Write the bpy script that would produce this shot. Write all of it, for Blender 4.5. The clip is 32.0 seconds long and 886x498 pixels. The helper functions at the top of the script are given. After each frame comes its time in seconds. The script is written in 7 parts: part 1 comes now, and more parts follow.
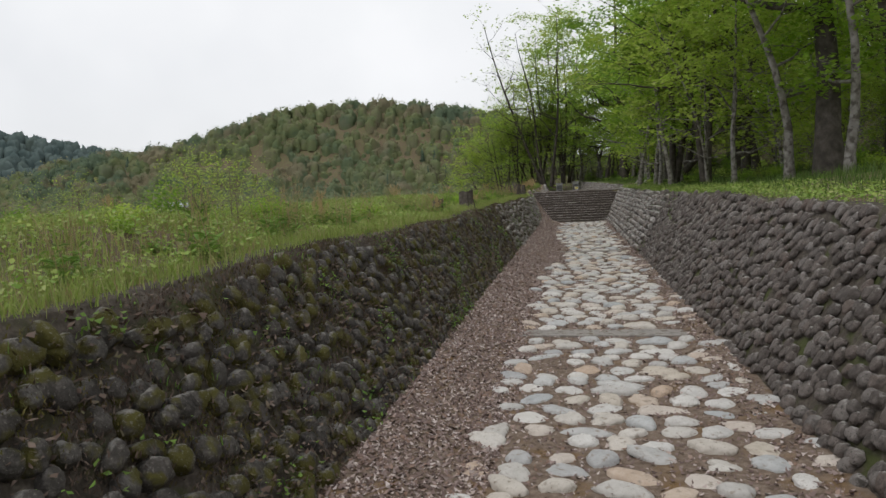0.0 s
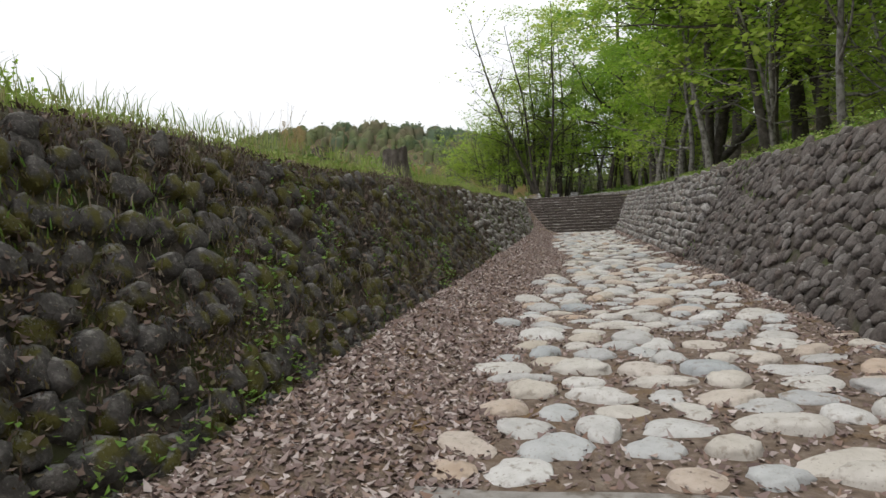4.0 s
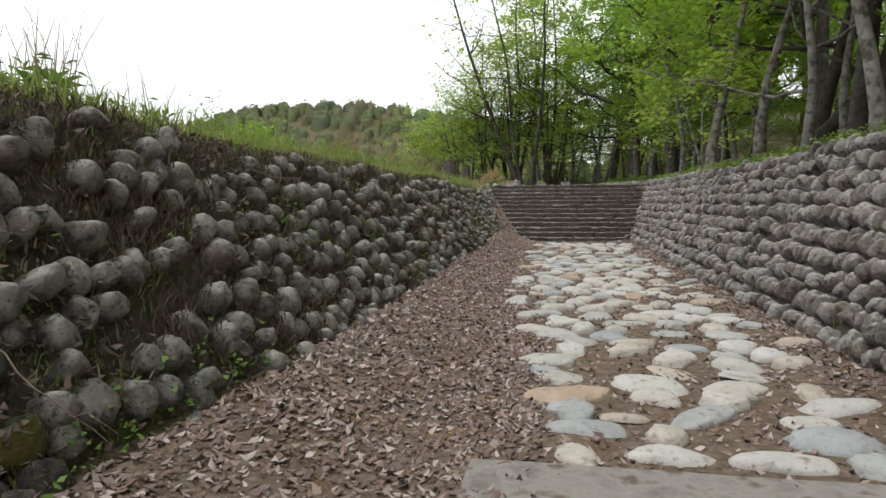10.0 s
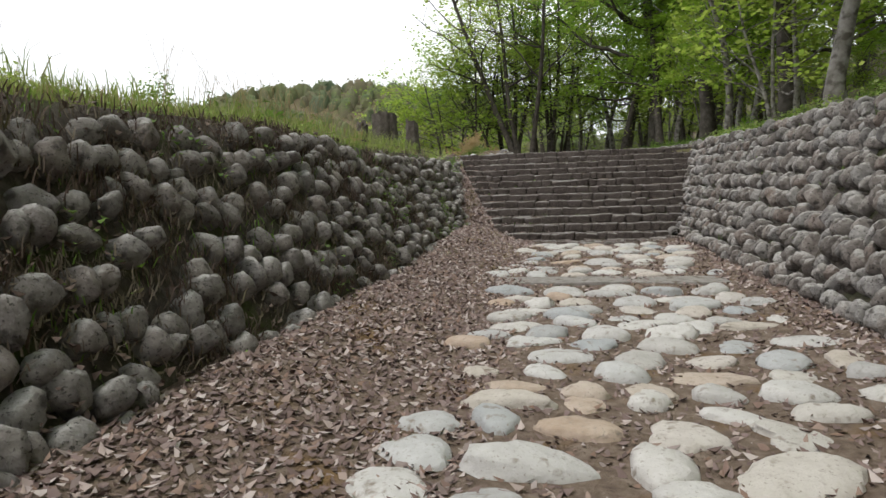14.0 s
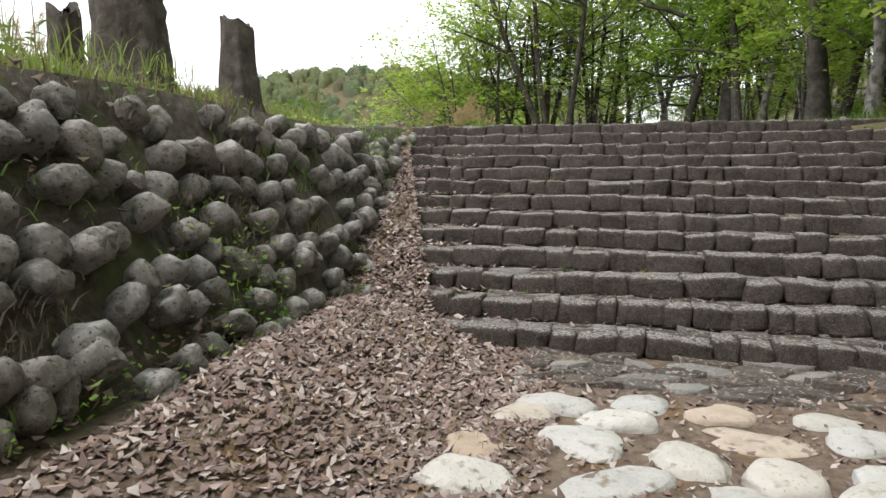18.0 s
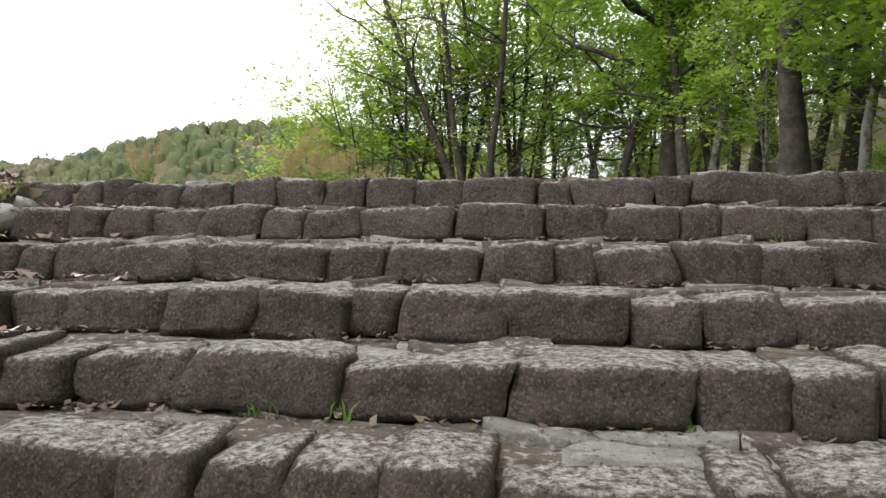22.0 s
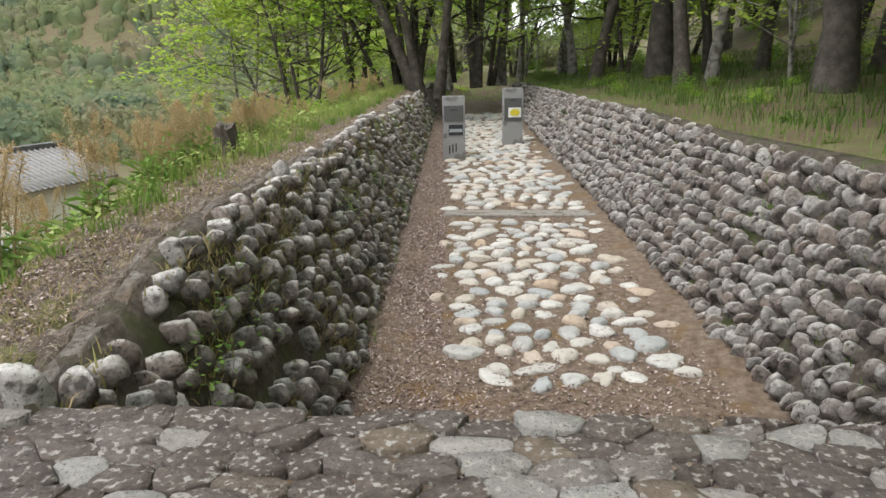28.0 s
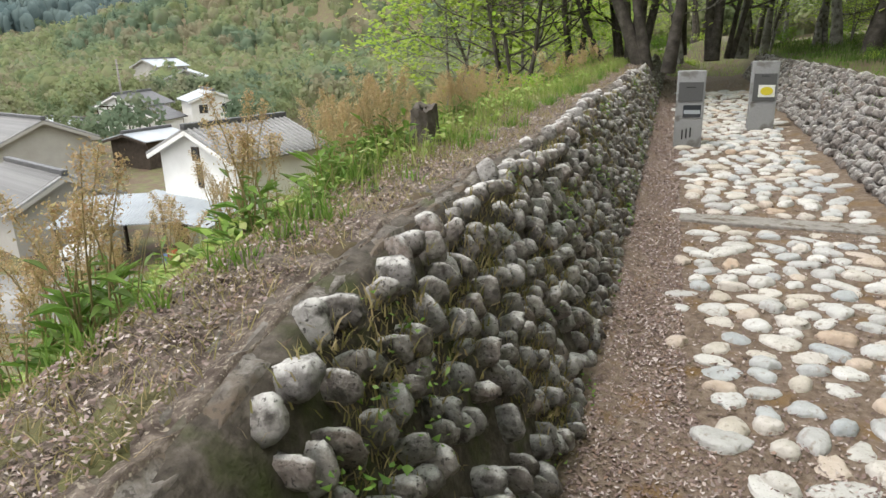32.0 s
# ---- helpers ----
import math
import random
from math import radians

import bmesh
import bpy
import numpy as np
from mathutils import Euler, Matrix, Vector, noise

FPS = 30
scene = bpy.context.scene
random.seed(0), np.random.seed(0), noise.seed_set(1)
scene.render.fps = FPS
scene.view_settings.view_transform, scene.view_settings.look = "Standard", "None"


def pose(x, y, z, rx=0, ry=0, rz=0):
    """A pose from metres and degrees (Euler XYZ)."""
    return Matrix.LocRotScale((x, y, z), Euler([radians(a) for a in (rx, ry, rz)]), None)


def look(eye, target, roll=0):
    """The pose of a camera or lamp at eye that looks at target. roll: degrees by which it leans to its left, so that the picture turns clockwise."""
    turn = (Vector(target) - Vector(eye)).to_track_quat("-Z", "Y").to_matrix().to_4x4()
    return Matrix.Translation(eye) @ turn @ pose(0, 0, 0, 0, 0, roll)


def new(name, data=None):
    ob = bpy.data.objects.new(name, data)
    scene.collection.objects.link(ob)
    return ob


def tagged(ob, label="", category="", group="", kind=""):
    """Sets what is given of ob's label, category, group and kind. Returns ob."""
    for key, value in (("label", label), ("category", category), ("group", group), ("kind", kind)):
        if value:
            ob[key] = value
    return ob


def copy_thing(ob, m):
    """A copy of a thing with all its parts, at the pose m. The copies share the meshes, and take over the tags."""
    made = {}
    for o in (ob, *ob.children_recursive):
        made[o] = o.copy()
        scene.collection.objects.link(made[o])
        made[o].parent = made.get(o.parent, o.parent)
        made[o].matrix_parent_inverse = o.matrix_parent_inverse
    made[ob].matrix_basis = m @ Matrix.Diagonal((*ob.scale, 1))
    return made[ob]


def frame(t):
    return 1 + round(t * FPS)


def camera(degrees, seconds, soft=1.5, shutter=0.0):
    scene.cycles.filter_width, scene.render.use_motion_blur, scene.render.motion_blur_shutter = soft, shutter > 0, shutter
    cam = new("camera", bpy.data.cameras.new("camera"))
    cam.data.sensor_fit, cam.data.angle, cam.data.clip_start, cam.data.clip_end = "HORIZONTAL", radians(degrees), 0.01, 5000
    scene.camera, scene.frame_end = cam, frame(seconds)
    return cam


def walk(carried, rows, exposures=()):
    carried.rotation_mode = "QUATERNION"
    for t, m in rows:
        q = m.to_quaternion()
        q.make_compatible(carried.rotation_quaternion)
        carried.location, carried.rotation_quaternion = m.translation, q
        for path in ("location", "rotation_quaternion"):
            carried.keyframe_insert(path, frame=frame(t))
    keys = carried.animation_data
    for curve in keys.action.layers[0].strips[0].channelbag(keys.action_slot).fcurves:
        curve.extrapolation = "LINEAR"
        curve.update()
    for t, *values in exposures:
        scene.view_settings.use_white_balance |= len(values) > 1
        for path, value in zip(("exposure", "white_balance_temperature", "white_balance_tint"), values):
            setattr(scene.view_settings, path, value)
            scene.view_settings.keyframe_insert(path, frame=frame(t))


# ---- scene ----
cam = camera(67.45, 32.0)
PATH = [
    (0.0, pose(0.374, 0.289, 3.143, 84.68, 2.81, 11.60)),
    (0.5, pose(0.315, 1.060, 2.744, 85.46, 5.21, 13.23)),
    (1.0, pose(0.240, 1.930, 2.259, 82.69, 6.18, 11.91)),
    (1.5, pose(0.189, 3.385, 1.805, 82.36, 4.91, 9.57)),
    (2.0, pose(0.102, 5.017, 1.672, 86.41, 4.97, 9.23)),
    (2.5, pose(0.021, 6.507, 1.624, 85.12, 2.42, 10.03)),
    (3.0, pose(-0.010, 7.876, 1.613, 85.99, 3.72, 10.15)),
    (3.5, pose(0.033, 9.252, 1.603, 86.35, 2.37, 13.17)),
    (4.0, pose(-0.016, 10.748, 1.548, 86.93, 2.84, 11.30)),
    (4.5, pose(0.038, 12.253, 1.564, 87.27, 0.76, 10.95)),
    (6.5, pose(0.000, 17.726, 1.655, 86.84, 2.09, 8.34)),
    (7.0, pose(0.005, 18.966, 1.684, 87.89, 0.85, 8.03)),
    (7.5, pose(0.112, 20.105, 1.537, 86.71, 1.99, 8.70)),
    (8.0, pose(0.150, 21.277, 1.558, 84.28, 1.46, 10.05)),
    (8.5, pose(0.133, 22.547, 1.544, 83.78, 1.38, 10.18)),
    (9.0, pose(0.049, 23.832, 1.576, 83.58, 2.13, 10.13)),
    (9.5, pose(-0.020, 25.127, 1.563, 85.20, 0.70, 10.65)),
    (10.0, pose(-0.056, 26.362, 1.603, 85.82, 0.33, 10.47)),
    (10.5, pose(-0.021, 27.535, 1.661, 88.42, 0.03, 9.33)),
    (11.0, pose(-0.040, 28.688, 1.591, 87.62, -0.02, 8.93)),
    (11.5, pose(0.015, 29.864, 1.556, 85.66, 0.05, 8.41)),
    (12.0, pose(0.073, 30.997, 1.570, 84.29, 0.94, 8.15)),
    (12.5, pose(0.085, 32.270, 1.538, 85.08, 0.59, 7.47)),
    (13.0, pose(0.044, 33.493, 1.526, 84.79, 1.84, 10.53)),
    (13.5, pose(0.024, 34.806, 1.484, 84.72, 2.06, 10.81)),
    (15.5, pose(-0.103, 40.049, 1.513, 82.10, 2.63, 13.90)),
    (16.0, pose(-0.160, 41.361, 1.426, 82.99, 3.89, 14.32)),
    (16.5, pose(-0.137, 42.703, 1.475, 82.74, -1.41, 12.08)),
    (17.0, pose(-0.279, 43.893, 1.517, 82.89, 0.94, 12.57)),
    (17.5, pose(-0.292, 45.158, 1.523, 82.96, -1.07, 13.26)),
    (18.0, pose(-0.283, 46.367, 1.521, 83.37, 0.00, 14.35)),
    (18.5, pose(-0.246, 47.451, 1.596, 86.66, -1.12, 14.68)),
    (19.0, pose(-0.282, 48.441, 1.495, 88.03, 0.36, 15.43)),
    (19.5, pose(-0.307, 49.502, 1.510, 84.38, 0.35, 15.23)),
    (20.0, pose(-0.398, 50.530, 1.514, 84.89, 0.25, 14.07)),
    (20.5, pose(-0.519, 51.454, 1.609, 86.19, 1.58, 14.25)),
    (21.0, pose(-0.541, 52.378, 1.630, 88.81, 1.13, 11.65)),
    (21.5, pose(-0.548, 53.088, 1.845, 88.85, 0.20, 7.35)),
    (22.0, pose(-0.508, 53.455, 2.001, 88.01, -0.03, 8.05)),
    (22.5, pose(-0.404, 53.903, 2.139, 82.95, 0.19, 4.84)),
    (23.0, pose(-0.355, 54.446, 2.268, 79.83, 0.59, 3.91)),
    (23.5, pose(-0.327, 54.759, 2.442, 79.00, 0.71, 4.73)),
    (24.0, pose(-0.285, 55.035, 2.646, 80.43, 0.39, 6.45)),
    (24.5, pose(-0.276, 55.293, 2.918, 79.31, 0.47, 7.75)),
    (25.0, pose(-0.302, 55.703, 3.094, 79.22, -0.35, 7.18)),
    (25.5, pose(-0.429, 56.121, 3.134, 77.32, 0.66, 9.67)),
    (26.0, pose(-0.489, 56.602, 3.208, 76.81, 0.38, 6.47)),
    (26.5, pose(-0.620, 57.060, 3.327, 76.85, 0.73, 6.96)),
    (28.5, pose(-0.384, 58.85, 3.829, 74.44, 1.20, 4.72)),
    (29.0, pose(-0.596, 59.389, 3.808, 75.67, 2.18, 9.83)),
    (29.5, pose(-0.831, 59.838, 3.782, 76.99, 1.72, 11.07)),
    (30.0, pose(-0.970, 60.206, 3.753, 76.97, 2.23, 17.72)),
    (30.5, pose(-1.041, 60.312, 3.739, 76.68, 2.62, 22.35)),
    (31.0, pose(-1.095, 60.352, 3.727, 76.27, 2.68, 21.48)),
    (31.5, pose(-1.146, 60.328, 3.719, 73.83, 2.49, 22.80)),
    (32.0, pose(-1.136, 60.381, 3.722, 73.05, 1.48, 22.45)),
]
walk(cam, PATH, exposures=((0.0,-0.68),(1.0,-0.66),(2.0,-0.44),(4.0,-0.36),(9.0,-0.18),(13.0,-0.12),(17.0,0.24),(19.0,0.56),(20.0,0.66),(21.0,0.62),(22.0,0.50),(23.0,0.92),(24.0,1.06),(25.0,0.63),(26.0,0.48),(28.0,0.46),(30.0,0.53),(32.0,0.60)))

# ---- world, sun ----
world = bpy.data.worlds.new("sky")
scene.world = world
world.use_nodes = True
wn, wl = world.node_tree.nodes, world.node_tree.links
SUN_DIR = Vector((-0.30, -0.34, 0.95)).normalized()   # towards the sun
sky = wn.new("ShaderNodeTexSky")
sky.sky_type = "NISHITA"
sky.sun_disc = False
sky.sun_elevation = math.asin(SUN_DIR.z)
sky.sun_rotation = math.atan2(SUN_DIR.x, SUN_DIR.y)
sky.air_density, sky.dust_density, sky.ozone_density = 1.0, 3.0, 1.0
sky_amount = wn.new("ShaderNodeVectorMath")
sky_amount.operation = "SCALE"
sky_amount.inputs[3].default_value = 0.11
wl.new(sky.outputs[0], sky_amount.inputs[0])
# thin high cloud over most of the sky
wco = wn.new("ShaderNodeTexCoord")
cloud = wn.new("ShaderNodeTexNoise")
cloud.inputs["Scale"].default_value = 1.6
cloud.inputs["Detail"].default_value = 5
wl.new(wco.outputs["Generated"], cloud.inputs["Vector"])
cover = wn.new("ShaderNodeMapRange")
cover.inputs[1].default_value, cover.inputs[2].default_value = 0.36, 0.58
cover.inputs[3].default_value, cover.inputs[4].default_value = 0.80, 1.0
wl.new(cloud.outputs[0], cover.inputs[0])
wmix = wn.new("ShaderNodeMix")
wmix.data_type = "RGBA"
wmix.inputs[7].default_value = (1.50, 1.52, 1.56, 1)
wl.new(cover.outputs[0], wmix.inputs[0])
wl.new(sky_amount.outputs[0], wmix.inputs[6])
wl.new(wmix.outputs[2], wn["Background"].inputs["Color"])
wn["Background"].inputs["Strength"].default_value = 1.0

sun = new("sun", bpy.data.lights.new("sun", "SUN"))
sun.data.energy, sun.data.angle, sun.data.color = 1.5, radians(10), (1.0, 0.965, 0.91)
sun.matrix_world = look(SUN_DIR * 60, (0, 0, 0))

# ---- materials ----
def material(name, colours, scale=4.0, rough=0.85, bump=0.3, bump_scale=30.0, spots=None, spot_scale=8.0, spot_edge=(0.55, 0.65),
             pick="", pick_colours=(), pick_amount=0.5, up=None, see_through=0.0, coords="Object", metal=0.0, gloss=0.3, speck=None, stretch=None):
    """Two-scale noise colour, optional spots of another colour, variation from piece to piece, fine relief."""
    m = bpy.data.materials.new(name)
    m.use_nodes = True
    n, l = m.node_tree.nodes, m.node_tree.links
    b = n["Principled BSDF"]
    b.inputs["Roughness"].default_value = rough
    b.inputs["Metallic"].default_value = metal
    b.inputs["Specular IOR Level"].default_value = gloss
    co = n.new("ShaderNodeTexCoord")
    vec = n.new("ShaderNodeNewGeometry").outputs["Position"] if coords == "Geometry" else co.outputs[coords]
    if stretch:                                           # grain drawn out along one axis
        mp = n.new("ShaderNodeMapping")
        mp.inputs["Scale"].default_value = stretch
        l.new(vec, mp.inputs["Vector"])
        vec = mp.outputs[0]
    n1 = n.new("ShaderNodeTexNoise")
    n1.inputs["Scale"].default_value, n1.inputs["Detail"].default_value, n1.inputs["Roughness"].default_value = scale, 6, 0.65
    l.new(vec, n1.inputs["Vector"])
    ramp = n.new("ShaderNodeValToRGB")
    ramp.color_ramp.elements[0].position, ramp.color_ramp.elements[1].position = 0.3, 0.7
    while len(ramp.color_ramp.elements) < len(colours):
        ramp.color_ramp.elements.new(0.5)
    for i, c in enumerate(colours):
        e = ramp.color_ramp.elements[i]
        e.position = 0.3 + 0.4 * i / max(1, len(colours) - 1)
        e.color = (*c, 1)
    l.new(n1.outputs[0], ramp.inputs[0])
    out = ramp.outputs[0]

    def blend(fac, a, c, mode="MIX"):
        x = n.new("ShaderNodeMix")
        x.data_type, x.blend_type = "RGBA", mode
        if hasattr(fac, "links"):
            l.new(fac, x.inputs[0])
        else:
            x.inputs[0].default_value = fac
        l.new(a, x.inputs[6])
        if hasattr(c, "links"):
            l.new(c, x.inputs[7])
        else:
            x.inputs[7].default_value = (*c, 1)
        return x.outputs[2]

    if pick:
        rnd = n.new("ShaderNodeObjectInfo").outputs["Random"] if pick == "object" else n.new("ShaderNodeNewGeometry").outputs["Random Per Island"]
        r2 = n.new("ShaderNodeValToRGB")
        while len(r2.color_ramp.elements) < len(pick_colours):
            r2.color_ramp.elements.new(0.5)
        for i, c in enumerate(pick_colours):
            r2.color_ramp.elements[i].position = i / max(1, len(pick_colours) - 1)
            r2.color_ramp.elements[i].color = (*c, 1)
        l.new(rnd, r2.inputs[0])
        out = blend(pick_amount, out, r2.outputs[0])
    if spots:
        n2 = n.new("ShaderNodeTexNoise")
        n2.inputs["Scale"].default_value, n2.inputs["Detail"].default_value = spot_scale, 4
        l.new(vec, n2.inputs["Vector"])
        mr = n.new("ShaderNodeMapRange")
        mr.inputs[1].default_value, mr.inputs[2].default_value = spot_edge
        l.new(n2.outputs[0], mr.inputs[0])
        out = blend(mr.outputs[0], out, spots)
    # up-facing parts blend to a paler colour: lichen plus top light painted in
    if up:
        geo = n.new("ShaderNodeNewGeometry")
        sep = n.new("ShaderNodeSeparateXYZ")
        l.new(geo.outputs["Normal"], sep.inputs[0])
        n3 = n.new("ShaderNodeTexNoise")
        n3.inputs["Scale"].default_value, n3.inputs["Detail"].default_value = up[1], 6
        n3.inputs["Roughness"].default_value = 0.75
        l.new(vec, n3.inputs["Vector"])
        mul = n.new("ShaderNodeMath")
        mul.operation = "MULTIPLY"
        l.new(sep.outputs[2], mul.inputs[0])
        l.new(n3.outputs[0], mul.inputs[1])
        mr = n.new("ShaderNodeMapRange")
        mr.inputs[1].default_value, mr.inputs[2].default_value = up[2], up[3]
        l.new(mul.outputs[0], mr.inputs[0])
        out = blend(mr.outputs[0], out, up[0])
    if speck:
        n5 = n.new("ShaderNodeTexNoise")
        n5.inputs["Scale"].default_value, n5.inputs["Detail"].default_value, n5.inputs["Roughness"].default_value = speck[1], 3, 0.6
        l.new(vec, n5.inputs["Vector"])
        mr = n.new("ShaderNodeMapRange")
        mr.inputs[1].default_value, mr.inputs[2].default_value = speck[2], speck[3]
        mr.inputs[4].default_value = 0.85
        l.new(n5.outputs[0], mr.inputs[0])
        out = blend(mr.outputs[0], out, speck[0])
    l.new(out, b.inputs["Base Color"])
    if bump:
        n4 = n.new("ShaderNodeTexNoise")
        n4.inputs["Scale"].default_value, n4.inputs["Detail"].default_value, n4.inputs["Roughness"].default_value = bump_scale, 7, 0.65
        l.new(vec, n4.inputs["Vector"])
        bp = n.new("ShaderNodeBump")
        bp.inputs["Strength"].default_value, bp.inputs["Distance"].default_value = bump, 0.03
        l.new(n4.outputs[0], bp.inputs["Height"])
        l.new(bp.outputs[0], b.inputs["Normal"])
    if see_through:
        tl = n.new("ShaderNodeBsdfTranslucent")
        mx = n.new("ShaderNodeMixShader")
        mx.inputs[0].default_value = see_through
        l.new(out, tl.inputs[0])
        l.new(b.outputs[0], mx.inputs[1])
        l.new(tl.outputs[0], mx.inputs[2])
        l.new(mx.outputs[0], n["Material Output"].inputs[0])
    return m


PALE_PICK = ((0.535, 0.514, 0.482), (0.300, 0.321, 0.342), (0.621, 0.599, 0.567), (0.471, 0.396, 0.300), (0.567, 0.556, 0.535), (0.278, 0.321, 0.353), (0.642, 0.631, 0.610), (0.589, 0.567, 0.535), (0.428, 0.268, 0.150), (0.556, 0.524, 0.471), (0.385, 0.380, 0.374), (0.610, 0.599, 0.578))
COBBLE = dict(colours=((0.31, 0.295, 0.27), (0.49, 0.47, 0.445), (0.64, 0.625, 0.60)), scale=7, bump=0.5, bump_scale=26, spots=(0.25, 0.21, 0.17), spot_scale=13, spot_edge=(0.58, 0.74), coords="Geometry", speck=((0.30, 0.27, 0.23), 48, 0.60, 0.70))
M_COBBLE = material("river_stone_pale", pick="object", pick_colours=PALE_PICK, pick_amount=0.62, **COBBLE)
# lichened wall stones: grey-brown skin, dark pits, pale sky-facing crust of lichen and painted light
WALL_PICK = ((0.14, 0.116, 0.104), (0.22, 0.19, 0.172), (0.095, 0.079, 0.07), (0.28, 0.25, 0.228), (0.20, 0.145, 0.118), (0.36, 0.336, 0.314), (0.145, 0.137, 0.134), (0.46, 0.44, 0.42), (0.25, 0.235, 0.225))
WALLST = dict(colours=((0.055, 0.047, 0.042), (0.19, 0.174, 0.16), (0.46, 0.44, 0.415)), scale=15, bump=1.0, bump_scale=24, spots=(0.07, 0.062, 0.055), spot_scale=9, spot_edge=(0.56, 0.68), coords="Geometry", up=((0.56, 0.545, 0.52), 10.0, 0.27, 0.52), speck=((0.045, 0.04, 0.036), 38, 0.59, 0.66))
M_WALLSTONE = material("wall_stone_grey", pick="object", pick_colours=WALL_PICK, pick_amount=0.5, **WALLST)
M_WALLSTONE_JOINED = material("wall_stone_grey_joined", pick="island", pick_colours=WALL_PICK, pick_amount=0.5, **WALLST)
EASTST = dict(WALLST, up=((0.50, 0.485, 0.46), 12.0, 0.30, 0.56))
M_EASTSTONE = material("wall_stone_east", pick="object", pick_colours=WALL_PICK, pick_amount=0.62, **EASTST)
M_EASTSTONE_JOINED = material("wall_stone_east_joined", pick="island", pick_colours=WALL_PICK, pick_amount=0.62, **EASTST)
# the first stretch of the west wall: darker, with moss
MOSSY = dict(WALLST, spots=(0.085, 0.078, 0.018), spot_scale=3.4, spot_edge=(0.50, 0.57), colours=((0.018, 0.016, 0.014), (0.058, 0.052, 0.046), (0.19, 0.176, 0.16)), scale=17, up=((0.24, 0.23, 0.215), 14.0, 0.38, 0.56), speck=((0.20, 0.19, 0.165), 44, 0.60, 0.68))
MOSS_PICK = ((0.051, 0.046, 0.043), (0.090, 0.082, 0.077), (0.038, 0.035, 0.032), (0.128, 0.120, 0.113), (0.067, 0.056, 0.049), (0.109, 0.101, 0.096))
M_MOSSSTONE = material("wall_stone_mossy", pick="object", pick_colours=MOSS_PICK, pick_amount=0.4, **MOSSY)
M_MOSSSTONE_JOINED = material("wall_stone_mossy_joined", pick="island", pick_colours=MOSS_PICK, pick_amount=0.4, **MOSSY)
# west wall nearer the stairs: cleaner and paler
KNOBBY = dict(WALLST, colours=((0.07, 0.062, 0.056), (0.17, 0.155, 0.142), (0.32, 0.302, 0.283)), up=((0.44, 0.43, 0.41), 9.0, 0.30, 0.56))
KNOB_PICK = ((0.17, 0.152, 0.14), (0.24, 0.22, 0.204), (0.13, 0.117, 0.107), (0.32, 0.30, 0.28), (0.21, 0.175, 0.152), (0.29, 0.276, 0.265))
M_KNOBSTONE = material("wall_stone_weathered", pick="object", pick_colours=KNOB_PICK, pick_amount=0.5, **KNOBBY)
M_KNOBSTONE_JOINED = material("wall_stone_weathered_joined", pick="island", pick_colours=KNOB_PICK, pick_amount=0.5, **KNOBBY)
BROWN_PICK = ((0.075, 0.062, 0.056), (0.14, 0.117, 0.106), (0.055, 0.046, 0.041), (0.21, 0.188, 0.174), (0.13, 0.092, 0.076), (0.27, 0.25, 0.236), (0.10, 0.086, 0.08))
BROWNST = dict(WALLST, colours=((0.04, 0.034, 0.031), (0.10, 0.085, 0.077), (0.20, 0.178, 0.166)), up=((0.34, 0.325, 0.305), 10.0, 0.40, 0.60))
M_BROWNSTONE = material("wall_stone_brown", pick="object", pick_colours=BROWN_PICK, pick_amount=0.5, **BROWNST)
M_BROWNSTONE_JOINED = material("wall_stone_brown_joined", pick="island", pick_colours=BROWN_PICK, pick_amount=0.5, **BROWNST)
# rough andesite of the steps: brown-black grain, tops paled by chalky lichen and painted light
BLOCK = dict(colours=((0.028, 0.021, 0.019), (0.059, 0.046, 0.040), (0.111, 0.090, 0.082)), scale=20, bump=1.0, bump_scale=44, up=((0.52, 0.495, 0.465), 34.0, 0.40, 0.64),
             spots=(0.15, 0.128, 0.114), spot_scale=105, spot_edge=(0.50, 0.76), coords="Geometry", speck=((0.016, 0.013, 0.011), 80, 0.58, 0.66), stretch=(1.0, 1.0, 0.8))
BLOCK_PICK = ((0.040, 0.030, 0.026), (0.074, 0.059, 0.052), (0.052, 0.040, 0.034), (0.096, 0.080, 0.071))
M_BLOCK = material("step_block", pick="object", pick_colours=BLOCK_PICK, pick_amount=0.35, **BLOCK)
FLAG_PICK = ((0.11, 0.087, 0.077), (0.15, 0.122, 0.108), (0.62, 0.60, 0.57), (0.12, 0.095, 0.083), (0.19, 0.168, 0.154), (0.10, 0.083, 0.075), (0.24, 0.19, 0.14), (0.12, 0.10, 0.09), (0.54, 0.54, 0.515), (0.15, 0.122, 0.108), (0.09, 0.074, 0.066), (0.20, 0.178, 0.165))
FLAG = dict(pick_colours=FLAG_PICK, pick_amount=0.6, colours=((0.045, 0.033, 0.028), (0.12, 0.094, 0.082), (0.27, 0.238, 0.216)),
                  scale=22, bump=1.0, bump_scale=55, spots=(0.44, 0.415, 0.385), spot_scale=27, spot_edge=(0.565, 0.65), coords="Geometry", speck=((0.07, 0.062, 0.056), 60, 0.60, 0.68))
M_FLAG = material("flagstone", pick="object", **FLAG)
M_FLAG_JOINED = material("flagstone_joined", pick="island", **FLAG)
M_MORTAR = material("earth_mortar", colours=((0.035, 0.028, 0.022), (0.075, 0.062, 0.05), (0.14, 0.12, 0.10)), scale=12, bump=0.8, bump_scale=18, spots=(0.06, 0.07, 0.022), spot_scale=2.2, spot_edge=(0.52, 0.66), coords="Geometry")
